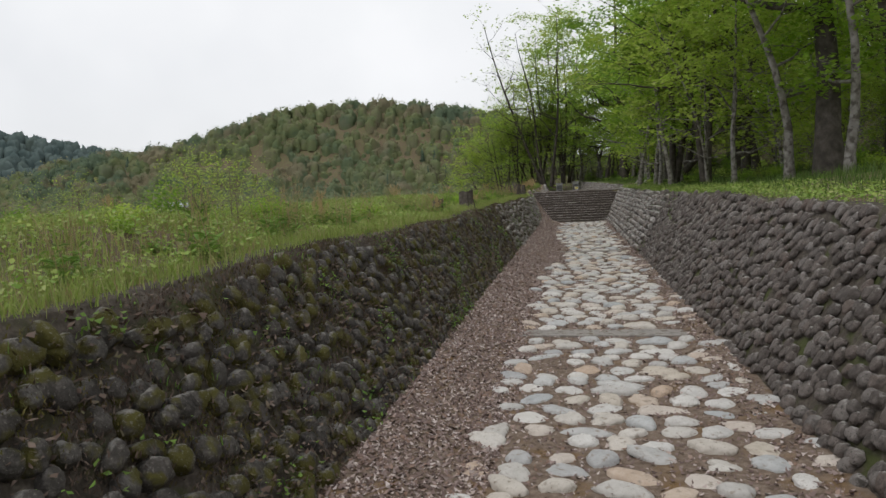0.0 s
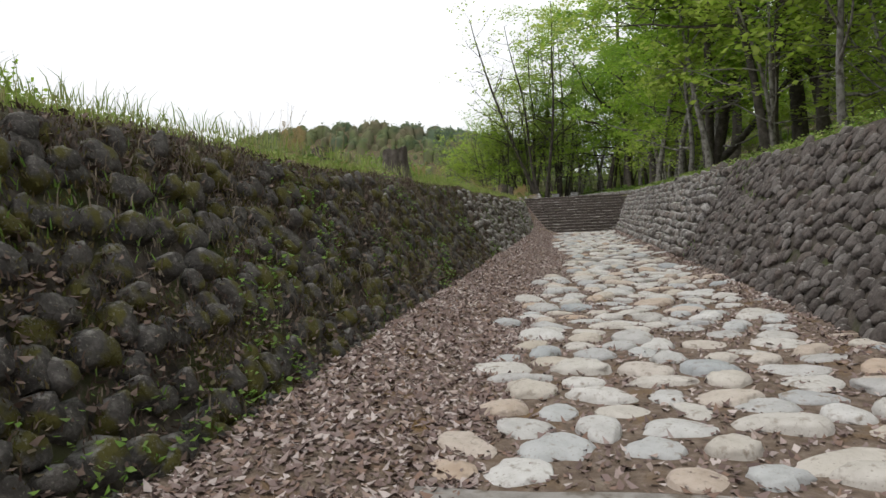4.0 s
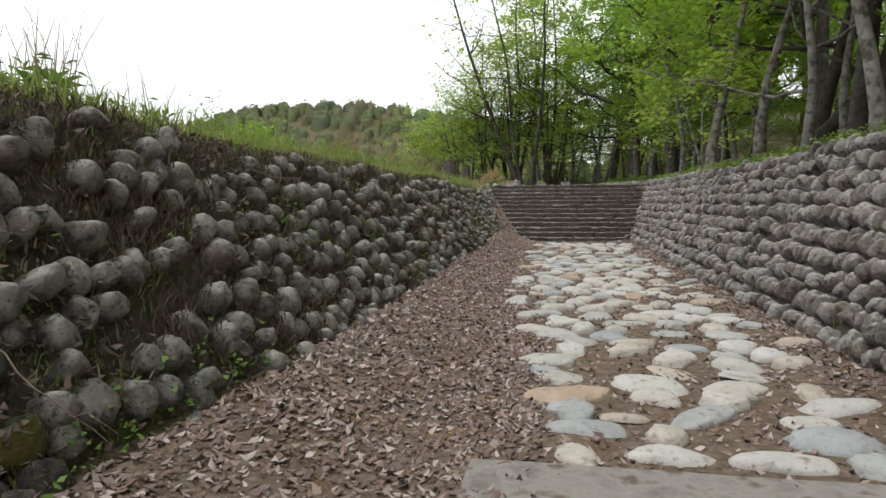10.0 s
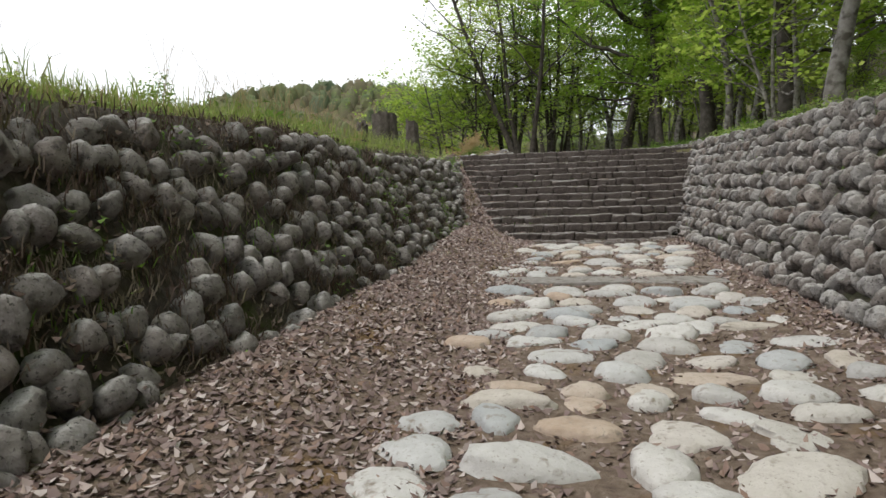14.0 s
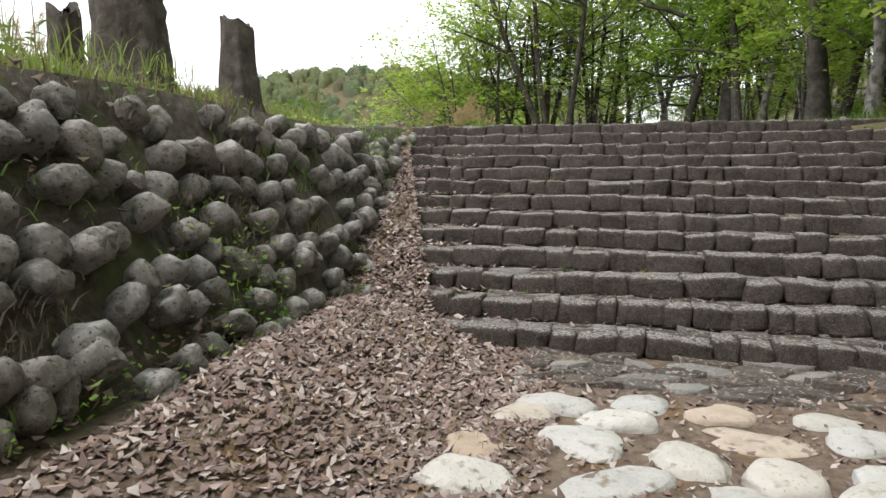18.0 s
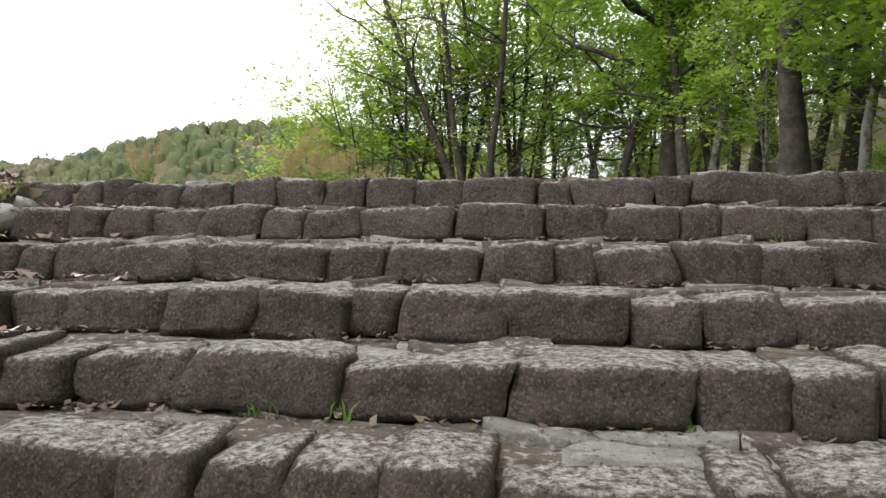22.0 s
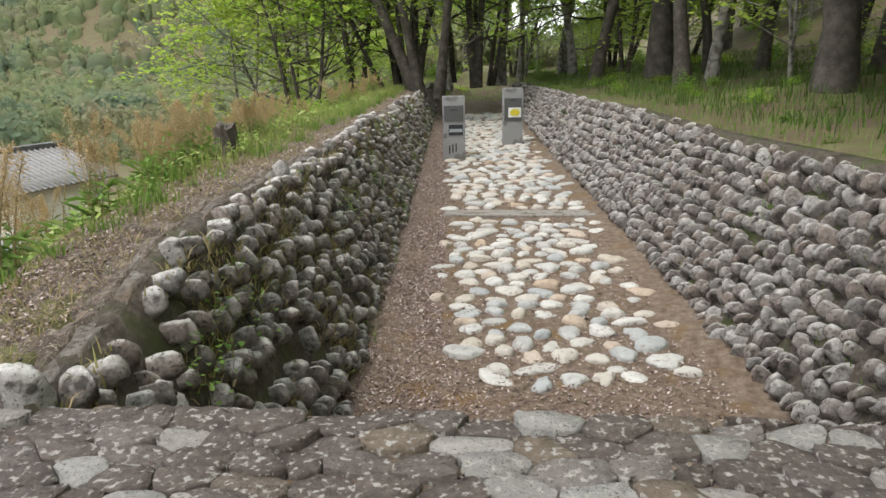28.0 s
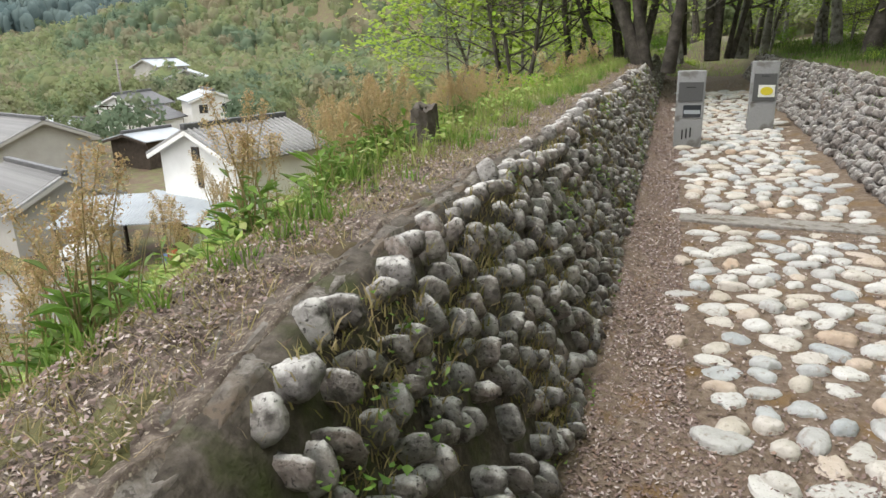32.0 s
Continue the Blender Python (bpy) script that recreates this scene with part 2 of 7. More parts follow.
M_SOIL = material("leaf_soil", colours=((0.101, 0.072, 0.052), (0.184, 0.136, 0.103), (0.276, 0.221, 0.175)), scale=9, bump=0.9, bump_scale=40, spots=(0.193, 0.120, 0.055), spot_scale=2.0, spot_edge=(0.56, 0.72), coords="Geometry")
M_BANK = material("strewn_bank_earth", colours=((0.055, 0.04, 0.032), (0.135, 0.105, 0.085), (0.26, 0.215, 0.175)), scale=20, bump=1.0, bump_scale=30, spots=(0.07, 0.05, 0.04), spot_scale=6, spot_edge=(0.52, 0.62), coords="Geometry", speck=((0.36, 0.31, 0.245), 45, 0.57, 0.64))
M_CRUST = material("grey_crusted_earth", colours=((0.08, 0.066, 0.055), (0.16, 0.142, 0.125), (0.29, 0.27, 0.245)), scale=9, bump=1.0, bump_scale=24, spots=(0.13, 0.10, 0.075), spot_scale=3, spot_edge=(0.52, 0.6), coords="Geometry", speck=((0.07, 0.06, 0.05), 30, 0.56, 0.63))
M_CONCRETE = material("weathered_concrete", colours=((0.17, 0.155, 0.14), (0.28, 0.26, 0.24), (0.36, 0.345, 0.32)), scale=5, bump=0.35, bump_scale=40, spots=(0.14, 0.115, 0.09), spot_scale=5, coords="Geometry")
M_LITTER = material("dry_leaf", pick="island", pick_colours=((0.08, 0.053, 0.047), (0.25, 0.183, 0.168), (0.13, 0.088, 0.078), (0.60, 0.53, 0.50), (0.25, 0.16, 0.115), (0.18, 0.128, 0.117), (0.37, 0.295, 0.272)), pick_amount=0.85,
                    colours=((0.10, 0.068, 0.055), (0.27, 0.20, 0.165)), scale=20, bump=0, rough=0.75, coords="Geometry")
M_DEADLEAF = material("withered_leaf", pick="island", pick_colours=((0.06, 0.042, 0.034), (0.13, 0.09, 0.07), (0.09, 0.062, 0.048), (0.19, 0.145, 0.12), (0.075, 0.07, 0.025)), pick_amount=0.9, colours=((0.05, 0.035, 0.028), (0.14, 0.10, 0.08)), scale=20, bump=0, coords="Geometry")
M_GROUND = material("grassy_earth", colours=((0.09, 0.088, 0.036), (0.12, 0.118, 0.05), (0.16, 0.14, 0.08)), scale=1.6, bump=1.0, bump_scale=9, spots=(0.12, 0.085, 0.058), spot_scale=0.9, spot_edge=(0.44, 0.58), coords="Geometry")
M_GRASS = material("grass_blade", pick="island", pick_colours=((0.19, 0.28, 0.05), (0.30, 0.38, 0.085), (0.36, 0.40, 0.14), (0.23, 0.33, 0.06), (0.43, 0.40, 0.20)), pick_amount=0.9, colours=((0.1, 0.16, 0.03), (0.16, 0.22, 0.05)), scale=2, bump=0, rough=0.6, see_through=0.35, coords="Geometry")
M_DRYGRASS = material("dry_grass_blade", pick="island", pick_colours=((0.34, 0.26, 0.13), (0.26, 0.24, 0.09), (0.40, 0.31, 0.18), (0.2, 0.2, 0.06)), pick_amount=0.9, colours=((0.3, 0.25, 0.12), (0.36, 0.3, 0.16)), scale=2, bump=0, rough=0.7, see_through=0.3, coords="Geometry")
M_SORREL = material("sorrel_seed_head", pick="island", pick_colours=((0.44, 0.28, 0.15), (0.52, 0.38, 0.21), (0.40, 0.35, 0.15), (0.54, 0.40, 0.26)), pick_amount=0.9, colours=((0.33, 0.2, 0.1), (0.4, 0.3, 0.16)), scale=3, bump=0, rough=0.7, see_through=0.3, coords="Geometry")
M_WEED = material("weed_leaf", pick="island", pick_colours=((0.10, 0.20, 0.03), (0.16, 0.28, 0.045), (0.21, 0.33, 0.07), (0.12, 0.18, 0.045)), pick_amount=0.9, colours=((0.07, 0.14, 0.02), (0.12, 0.2, 0.04)), scale=3, bump=0, rough=0.5, see_through=0.35, coords="Geometry")


# weed colours halved: the wood's shade painted into these plants
M_WEED_SHADED = material("weed_leaf_shaded", pick="island", pick_colours=((0.05, 0.10, 0.018), (0.08, 0.14, 0.025), (0.11, 0.17, 0.035), (0.06, 0.09, 0.025)), pick_amount=0.9, colours=((0.04, 0.08, 0.012), (0.07, 0.12, 0.025)), scale=3, bump=0, rough=0.6, see_through=0.3, coords="Geometry")
M_HERB = material("herb_leaf", pick="island", pick_colours=((0.17, 0.30, 0.05), (0.27, 0.41, 0.08), (0.38, 0.46, 0.12), (0.20, 0.30, 0.07), (0.44, 0.46, 0.19)), pick_amount=0.9, colours=((0.12, 0.2, 0.03), (0.2, 0.3, 0.06)), scale=1.2, bump=0, rough=0.55, see_through=0.35, coords="Geometry")


def leaf_material(name, picks):
    return material(name, pick="island", pick_colours=picks, pick_amount=0.85, colours=((0.07, 0.15, 0.015), (0.14, 0.24, 0.03)), scale=1.2, bump=0, rough=0.5, see_through=0.6, coords="Object", gloss=0.3)


M_LEAF_A = leaf_material("maple_leaf", ((0.285, 0.463, 0.054), (0.369, 0.547, 0.065), (0.213, 0.369, 0.042), (0.428, 0.570, 0.101)))
M_LEAF_B = leaf_material("young_leaf", ((0.428, 0.570, 0.084), (0.487, 0.594, 0.119), (0.344, 0.499, 0.065), (0.510, 0.570, 0.166)))
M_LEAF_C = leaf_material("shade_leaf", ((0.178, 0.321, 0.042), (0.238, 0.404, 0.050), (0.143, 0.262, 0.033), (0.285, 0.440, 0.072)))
# distant foliage paled and greyed: haze put into the leaf colours
M_HILL_HAZED = material("woodland_leaf_hazed", pick="island", pick_colours=((0.176, 0.230, 0.115), (0.237, 0.273, 0.126), (0.146, 0.196, 0.110), (0.271, 0.288, 0.143), (0.227, 0.215, 0.136), (0.168, 0.215, 0.106)), pick_amount=0.35,
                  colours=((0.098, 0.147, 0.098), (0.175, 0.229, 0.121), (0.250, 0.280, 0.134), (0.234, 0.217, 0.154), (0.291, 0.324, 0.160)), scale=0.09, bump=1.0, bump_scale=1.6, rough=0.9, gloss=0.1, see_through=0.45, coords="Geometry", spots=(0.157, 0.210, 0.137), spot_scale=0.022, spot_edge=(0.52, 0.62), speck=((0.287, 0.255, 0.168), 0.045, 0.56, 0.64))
M_CONIFER = material("conifer_needle", colours=((0.05, 0.08, 0.05), (0.08, 0.115, 0.07)), scale=0.3, bump=0, rough=0.8, coords="Geometry")
# the blue in these needles is distance haze, painted in
M_RIDGE_HAZED = material("ridge_needle_hazed", colours=((0.055, 0.085, 0.085), (0.085, 0.115, 0.11), (0.10, 0.13, 0.115)), scale=0.03, bump=1.0, bump_scale=0.8, rough=0.9, gloss=0.1, coords="Geometry")
M_BARK_PALE = material("pale_bark", colours=((0.13, 0.115, 0.10), (0.24, 0.225, 0.205), (0.36, 0.345, 0.325)), scale=3, bump=0.7, bump_scale=14, spots=(0.10, 0.09, 0.075), spot_scale=5, spot_edge=(0.5, 0.62))
M_BARK_DARK = material("dark_bark", colours=((0.03, 0.026, 0.022), (0.07, 0.06, 0.05), (0.13, 0.115, 0.10)), scale=4, bump=1.0, bump_scale=12)
M_STUMP = material("grey_dead_wood", colours=((0.045, 0.038, 0.032), (0.10, 0.085, 0.072), (0.17, 0.15, 0.13)), scale=7, bump=1.0, bump_scale=16)
M_TWIG = material("dead_twig", colours=((0.12, 0.095, 0.07), (0.26, 0.22, 0.17)), scale=10, bump=0)
M_GRANITE = material("grey_granite", colours=((0.20, 0.20, 0.20), (0.27, 0.27, 0.27), (0.33, 0.33, 0.33)), scale=60, bump=0.15, bump_scale=90, spots=(0.16, 0.15, 0.14), spot_scale=2.5)
M_GRANITE_DARK = material("polished_granite", colours=((0.075, 0.075, 0.075), (0.11, 0.11, 0.11)), scale=60, rough=0.35, bump=0.05, bump_scale=90)
M_PLASTER = material("white_plaster", colours=((0.66, 0.65, 0.62), (0.78, 0.77, 0.74)), scale=0.7, bump=0.15, bump_scale=20, rough=0.9)
M_PLASTER_GREY = material("grey_plaster", colours=((0.344, 0.328, 0.295), (0.426, 0.410, 0.377)), scale=0.7, bump=0.15, bump_scale=20, rough=0.9)
M_TILE = material("grey_roof_tile", colours=((0.164, 0.164, 0.164), (0.262, 0.258, 0.254), (0.344, 0.336, 0.328)), scale=1.5, bump=0.2, rough=0.5)
M_TILE_DARK = material("dark_ridge_tile", colours=((0.06, 0.06, 0.065), (0.12, 0.12, 0.12)), scale=3, bump=0.2, rough=0.5)
M_SHEET = material("blue_grey_sheet_roof", colours=((0.30, 0.33, 0.36), (0.42, 0.45, 0.47)), scale=0.8, bump=0.05, rough=0.4, metal=0.2)
M_TIMBER = material("dark_timber", colours=((0.04, 0.03, 0.022), (0.09, 0.07, 0.055)), scale=3, bump=0.4)
M_GLASS = material("window_glass", colours=((0.03, 0.035, 0.04), (0.05, 0.055, 0.06)), scale=1, rough=0.08, bump=0, gloss=0.8)
M_ASPHALT = material("valley_road", colours=((0.20, 0.195, 0.185), (0.28, 0.275, 0.26)), scale=0.6, bump=0.3, bump_scale=30, coords="Geometry")
M_WHITEPAINT = material("white_car_paint", colours=((0.70, 0.71, 0.72), (0.76, 0.77, 0.78)), scale=2, bump=0, rough=0.25, gloss=0.6)
M_RUBBER = material("black_rubber", colours=((0.015, 0.015, 0.015), (0.03, 0.03, 0.03)), scale=5, bump=0.1)
M_YELLOW = material("yellow_sign_paint", colours=((0.55, 0.45, 0.03), (0.62, 0.52, 0.05)), scale=6, bump=0, rough=0.5)
M_SIGNWHITE = material("white_sign", colours=((0.62, 0.62, 0.58), (0.70, 0.70, 0.66)), scale=6, bump=0, rough=0.5)
M_PIPE = material("grey_clay_pipe", colours=((0.13, 0.12, 0.11), (0.24, 0.225, 0.21)), scale=9, bump=0.3)
M_RED = material("rust_red_leaf", colours=((0.30, 0.06, 0.03), (0.42, 0.12, 0.05)), scale=6, bump=0, rough=0.6)
M_BLUE = material("blue_plastic", colours=((0.06, 0.12, 0.30), (0.09, 0.16, 0.36)), scale=6, bump=0, rough=0.4)

# ---- plan: lines of the two sunken paths ----
STEP_H, TREAD, N_STEPS = 0.175, 0.445, 13
STAIR_Y = 51.9                      # foot of the stairs
TOP_Y = STAIR_Y + (N_STEPS - 1) * TREAD
PLAT_Z, PLAT_Y1 = STEP_H * N_STEPS, 61.05
RNG = np.random.RandomState(7)


def smooth(a, b, v):
    t = min(1.0, max(0.0, (v - a) / (b - a)))
    return t * t * (3 - 2 * t)


def floor_z(y):
    return 0.0 if y < 59 else 0.42 + 0.045 * (y - 66.5)


def foot_l(y):
    return -2.05 - 0.0085 * y if y < 59 else -2.05 - 0.066 * (y - 65)


def foot_r(y):
    return 2.95 - 0.012 * y if y < 59 else 2.36 - 0.083 * (y - 65)


def top_l(y):
    if y < 59:
        return 2.42 - 0.16 * smooth(9, 18, y) - 0.10 * smooth(28, 38, y) + 0.04 * math.sin(y * 0.9) - 0.08 * smooth(44, 50, y) + 0.12 * smooth(53, 57, y)
    return 2.58 - 0.24 * smooth(63.4, 61.0, y) + 0.008 * (y - 62) + 0.03 * math.sin(y * 0.8)


def top_r(y):
    if y < 59:
        return 2.56 - 0.16 * smooth(20, 34, y) + 0.03 * math.sin(y * 0.7)
    return 2.56 + 0.010 * (y - 62) + 0.03 * math.sin(y * 0.6)


def cob_l(y):
    if y < 59:
        return -1.05 + 0.55 * smooth(24, 27, y) * smooth(38, 34, y) - 0.25 * smooth(40, 46, y)
    return -1.25 - 0.075 * (y - 65.5) if y > 66.5 else -0.9 + 0.35 * (66.5 - y) - 0.43


def cob_r(y):
    if y < 59:
        return 2.9 - 0.65 * smooth(16, 32, y) - 0.25 * smooth(32, 46, y)
    return 1.98 - 0.076 * (y - 65)


BAT_L, BAT_R = 0.5, 0.6


def wall_l(y, z):
    return foot_l(y) - (BAT_L if y < 59 else 0.37) * (z - floor_z(y))


def wall_r(y, z):
    return foot_r(y) + (BAT_R if y < 59 else 0.66) * (z - floor_z(y))


def crown_l(y):
    return wall_l(y, top_l(y))


def crown_r(y):
    return wall_r(y, top_r(y))


HILLS = ((-144, 377, 134, 61, 57), (-265, 352, 94, 73, 33), (-80, 420, 110, 100, 50), (40, 440, 140, 120, 40), (-299, 302, 110, 110, 11), (-532, 489, 185, 192, 67), (-712, 334, 202, 201, 61), (-760, 60, 240, 200, 52), (-330, 640, 300, 160, 45), (260, 300, 180, 220, 50), (-480, -200, 240, 220, 62), (340, -60, 220, 300, 60))


def hills(x, y):
    """Height of the hills across the valley, above the valley floor."""
    return sum((top * math.exp(-((x - cx) / rx) ** 2 - ((y - cy) / ry) ** 2)) ** 4 for cx, cy, rx, ry, top in HILLS) ** 0.25


def ground_z(x, y):
    """The one sheet of ground outside the paths."""
    yy = min(max(y, -20), 110)
    zl, zr = top_l(yy) if not 57 < yy < 61.5 else 2.28, top_r(yy) if not 57 < yy < 61.5 else 2.3
    cl, cr = (crown_l(yy), crown_r(yy)) if not 57 < yy < 61.5 else (-3.7, 4.2)
    lump = 0.07 * math.sin(x * 1.3 + y * 0.4) * math.sin(y * 0.83 + 1) + 0.05 * math.sin(x * 0.5 - y * 1.1)
    if x < cl:
        d = cl - x
        edge = 8.0 - 5.0 * smooth(44, 60, y)
        z = zl + 0.34 * smooth(0.2, 2.5, d) * (1 - 0.7 * smooth(52, 60, y)) + lump * smooth(0.2, 2, d)
        fall = 8.4 * smooth(edge, edge + 12.0, d) * (1 - smooth(56, 62, y)) + smooth(56, 62, y) * min(8.4, (0.5 + 0.13 * smooth(67, 63.5, y)) * max(0.0, d - 1.1 + 0.4 * smooth(67, 63.5, y)) * smooth(0.7, 2.4 - 0.8 * smooth(67, 63.5, y), d))
        z -= fall * (1 - 0.0 * smooth(90, 130, y)) * (1 - smooth(84, 120, y) * smooth(20, 0, d) * 0.8)
        return z + hills(x, y) * smooth(40, 160, max(d, 0.6 * (y - 130)))
    if x > cr:
        d = x - cr
        z = zr + 0.10 * smooth(0, 1.5, d) + 0.085 * max(0, d - 1.0) + lump * smooth(0.2, 2, d)
        z += 0.28 * max(0, d - 9) * smooth(9, 20, d) * (1 - smooth(25, 60, d))
        z += 14 * smooth(20, 60, d)
        return z + hills(x, y) * smooth(60, 200, d)
    z = 0.5 * (zl + zr) + 0.012 * max(0, y - 60)
    if y >= 98:                     # the path runs out in a shallow hollow
        z = floor_z(98) + (z - floor_z(98)) * smooth(98, 116, y)
    return z + hills(x, y) * smooth(40, 160, 0.6 * (y - 130))


# ---- mesh helpers ----
def mesh_np(name, verts, faces, mat, smooth_faces=False):
    """A mesh from arrays of corners and of equal-sided faces."""
    me = bpy.data.meshes.new(name)
    verts, faces = np.asarray(verts, np.float32), np.asarray(faces, np.int32)
    n, k = faces.shape
    me.vertices.add(len(verts))
    me.vertices.foreach_set("co", verts.ravel())
    me.loops.add(n * k)
    me.loops.foreach_set("vertex_index", faces.ravel())
    me.polygons.add(n)
    me.polygons.foreach_set("loop_start", np.arange(0, n * k, k, dtype=np.int32))
    me.polygons.foreach_set("loop_total", np.full(n, k, dtype=np.int32))
    if smooth_faces:
        me.polygons.foreach_set("use_smooth", np.ones(n, dtype=bool))
    me.update(calc_edges=True)
    me.materials.append(mat)
    return me


def part(name, me, parent=None, label="", matrix=None):
    """A mesh as one object under a thing or part."""
    ob = new(name, me)
    if parent is not None:
        ob.parent = parent
    if matrix is not None:
        ob.matrix_basis = matrix
    if label:
        tagged(ob, label)
    return ob


def bm_mesh(name, bm, mat, smooth_faces=False):
    me = bpy.data.meshes.new(name)
    bmesh.ops.recalc_face_normals(bm, faces=bm.faces)
    for f in bm.faces:
        f.smooth = smooth_faces
    bm.to_mesh(me)
    bm.free()
    me.materials.append(mat)
    return me


def box_bm(sx, sy, sz, bevel=0.0, at=(0, 0, 0), bm=None):
    """A box with its base centre at the place given."""
    own = bmesh.new()
    bmesh.ops.create_cube(own, size=1, matrix=Matrix.Translation((at[0], at[1], at[2] + sz / 2)) @ Matrix.Diagonal((sx, sy, sz, 1)))
    if bevel:
        bmesh.ops.bevel(own, geom=own.edges[:], offset=bevel, segments=2, affect="EDGES", profile=0.6)
    if bm is None:
        return own
    tmp = bpy.data.meshes.new("tmp")
    own.to_mesh(tmp)
    own.free()
    bm.from_mesh(tmp)
    bpy.data.meshes.remove(tmp)
    return bm


def dome(seed, sides, rings, flat, wob, under=0.25):
    """A rounded river stone, resting on its broad side: x, y within about 0.5, top at z = 1."""
    r = np.random.RandomState(seed)
    ph = r.uniform(0, 6.28, 6)
    am = r.uniform(-1, 1, 6) * wob
    V, F = [], []
    for j in range(rings):
        u = j / rings
        ang = u * math.pi / 2
        rad, z = math.cos(ang) ** flat, math.sin(ang)
        for i in range(sides):
            a = 2 * math.pi * i / sides
            w = 1 + am[0] * math.sin(a + ph[0]) + am[1] * math.sin(2 * a + ph[1]) + 0.8 * am[2] * math.sin(3 * a + ph[2]) + 0.5 * am[5] * math.sin(5 * a + ph[5])
            zz = (z if j else -under) * (1 + 0.6 * am[3] * math.sin(a + ph[3]) * u + 0.5 * am[4] * math.sin(2 * a + ph[4]) * u)
            k = 1 + r.normal(0, wob * 0.25)
            V.append((0.5 * rad * w * k * math.cos(a), 0.5 * rad * w * k * math.sin(a), zz * (1 + r.normal(0, wob * 0.2))))
    V.append((0.04 * am[0] / max(wob, 0.01), 0.04 * am[1] / max(wob, 0.01), 0.99))
    for j in range(rings - 1):
        for i in range(sides):
            a, b = j * sides + i, j * sides + (i + 1) % sides
            F += [(a, b, b + sides), (a, b + sides, a + sides)]
    top = rings * sides
    for i in range(sides):
        F.append(((rings - 1) * sides + i, (rings - 1) * sides + (i + 1) % sides, top))
    return np.array(V), np.array(F)


def joined(bases, mats, picks):
    """Corners and faces of many copies of the base shapes, each at its 4x4 matrix."""
    VV, FF, off = [], [], 0
    for k, (V, F) in enumerate(bases):
        M = mats[picks == k]
        if len(M) == 0:
            continue
        P = np.einsum("nij,vj->nvi", M[:, :3, :3], V) + M[:, None, :3, 3]
        VV.append(P.reshape(-1, 3))
        FF.append((F[None] + (np.arange(len(M)) * len(V))[:, None, None]).reshape(-1, F.shape[1]) + off)
        off += len(M) * len(V)
    return np.concatenate(VV), np.concatenate(FF)


def frame_matrix(place, xa, ya, za, s):
    m = np.eye(4)
    m[:3, 0], m[:3, 1], m[:3, 2], m[:3, 3] = np.array(xa) * s[0], np.array(ya) * s[1], np.array(za) * s[2], place
    return m


# ---- ground: one sheet to the horizon, cut open along the sunken paths ----
OUT = [0, 0.25, 0.6, 1.0, 1.5, 2.1, 2.8, 3.6, 4.5, 5.5, 6.7, 8, 9.5, 11.2, 13, 15, 17.5, 20, 23, 27, 32, 38, 45, 54, 65, 78, 93, 110, 130, 150, 172, 195, 220, 247, 276, 308, 345, 390, 440, 500, 580, 700, 900, 1200, 1800]


def build_ground():
    ys = list(np.arange(-24, 51, 1.5)) + [51.5, 53, 54.5, 56, 57.2, 57.3, 58.5, 60, 60.85, 60.95] + list(np.arange(62, 104, 1.5)) + [105, 108, 112, 117, 123, 130, 138, 147, 157, 168, 180, 193, 207, 222, 238, 255, 273, 292, 312, 333, 355, 378, 402, 430, 465, 510, 570, 650, 800, 1100, 1800]
    ys = [-1500, -900, -600, -400, -280, -200, -140, -100, -70, -48, -34] + ys
    V, n = [], 0
    for y in ys:
        yy = min(max(y, -20), 110)
        row = []
        plat = 57.25 < y < 60.9
        opened = 2.0 < y < 98 and not plat
        cl, cr = (-3.7, 4.2) if plat else (crown_l(yy), crown_r(yy))
        back = 0.28
        for d in reversed(OUT):
            x = cl - back - d
            row.append((x, y, ground_z(x, y)))
        fz = floor_z(yy) - 0.12
        inner = ((foot_l(yy) - back - 0.05, fz), (foot_l(yy) * 0.5 + foot_r(yy) * 0.5, fz), (foot_r(yy) + back + 0.05, fz))
        for x, z in inner:
            if plat:
                z = PLAT_Z - 0.14
            elif not opened:
                z = ground_z(cl - 0.3, y) * 0.5 + ground_z(cr + 0.3, y) * 0.5
                if y >= 98:
                    z = ground_z(x, y) - 0.02
                if y <= 2.0:
                    z = min(2.3, 0.45 * max(0.0, 4.0 - y)) if y > -24 else z
            row.append((x, y, z))
        for d in OUT:
            x = cr + back + d
            row.append((x, y, ground_z(x, y)))
        n = len(row)
        V += row
    F = [(j * n + i, j * n + i + 1, (j + 1) * n + i + 1, (j + 1) * n + i) for j in range(len(ys) - 1) for i in range(n - 1)]
    ob = new("ground", mesh_np("ground", V, F, M_GROUND, True))
    tagged(ob, "grassy earth banks falling away to a wooded valley", "ground", kind="structure")


build_ground()

# ---- path floors: soil with drifted leaves ----
def leaf_heap(x, y):
    """Extra height of drifted leaves on the floor of the first path."""
    d = x - foot_l(y)
    h = (0.24 + 0.14 * smooth(45, 51, y)) * smooth(1.5, 0.0, d) + 0.10 * smooth(0.7, 0.0, foot_r(y) - x)
    return h + 0.025 * math.sin(3.1 * x + 1.7 * y) * math.sin(2.3 * y)


def heap_edge(y):
    return -1.75 - 0.36 * (y - 51.4)


def heap_z(x, y):
    """Leaves drifted up the end of the stairs beside the wall."""
    line = max(0.0, 0.1 + (y - 51.7) * STEP_H / TREAD)
    return line + 0.16 * (heap_edge(y) - x) + 0.03 * math.sin(5 * x + 3 * y) + 0.02


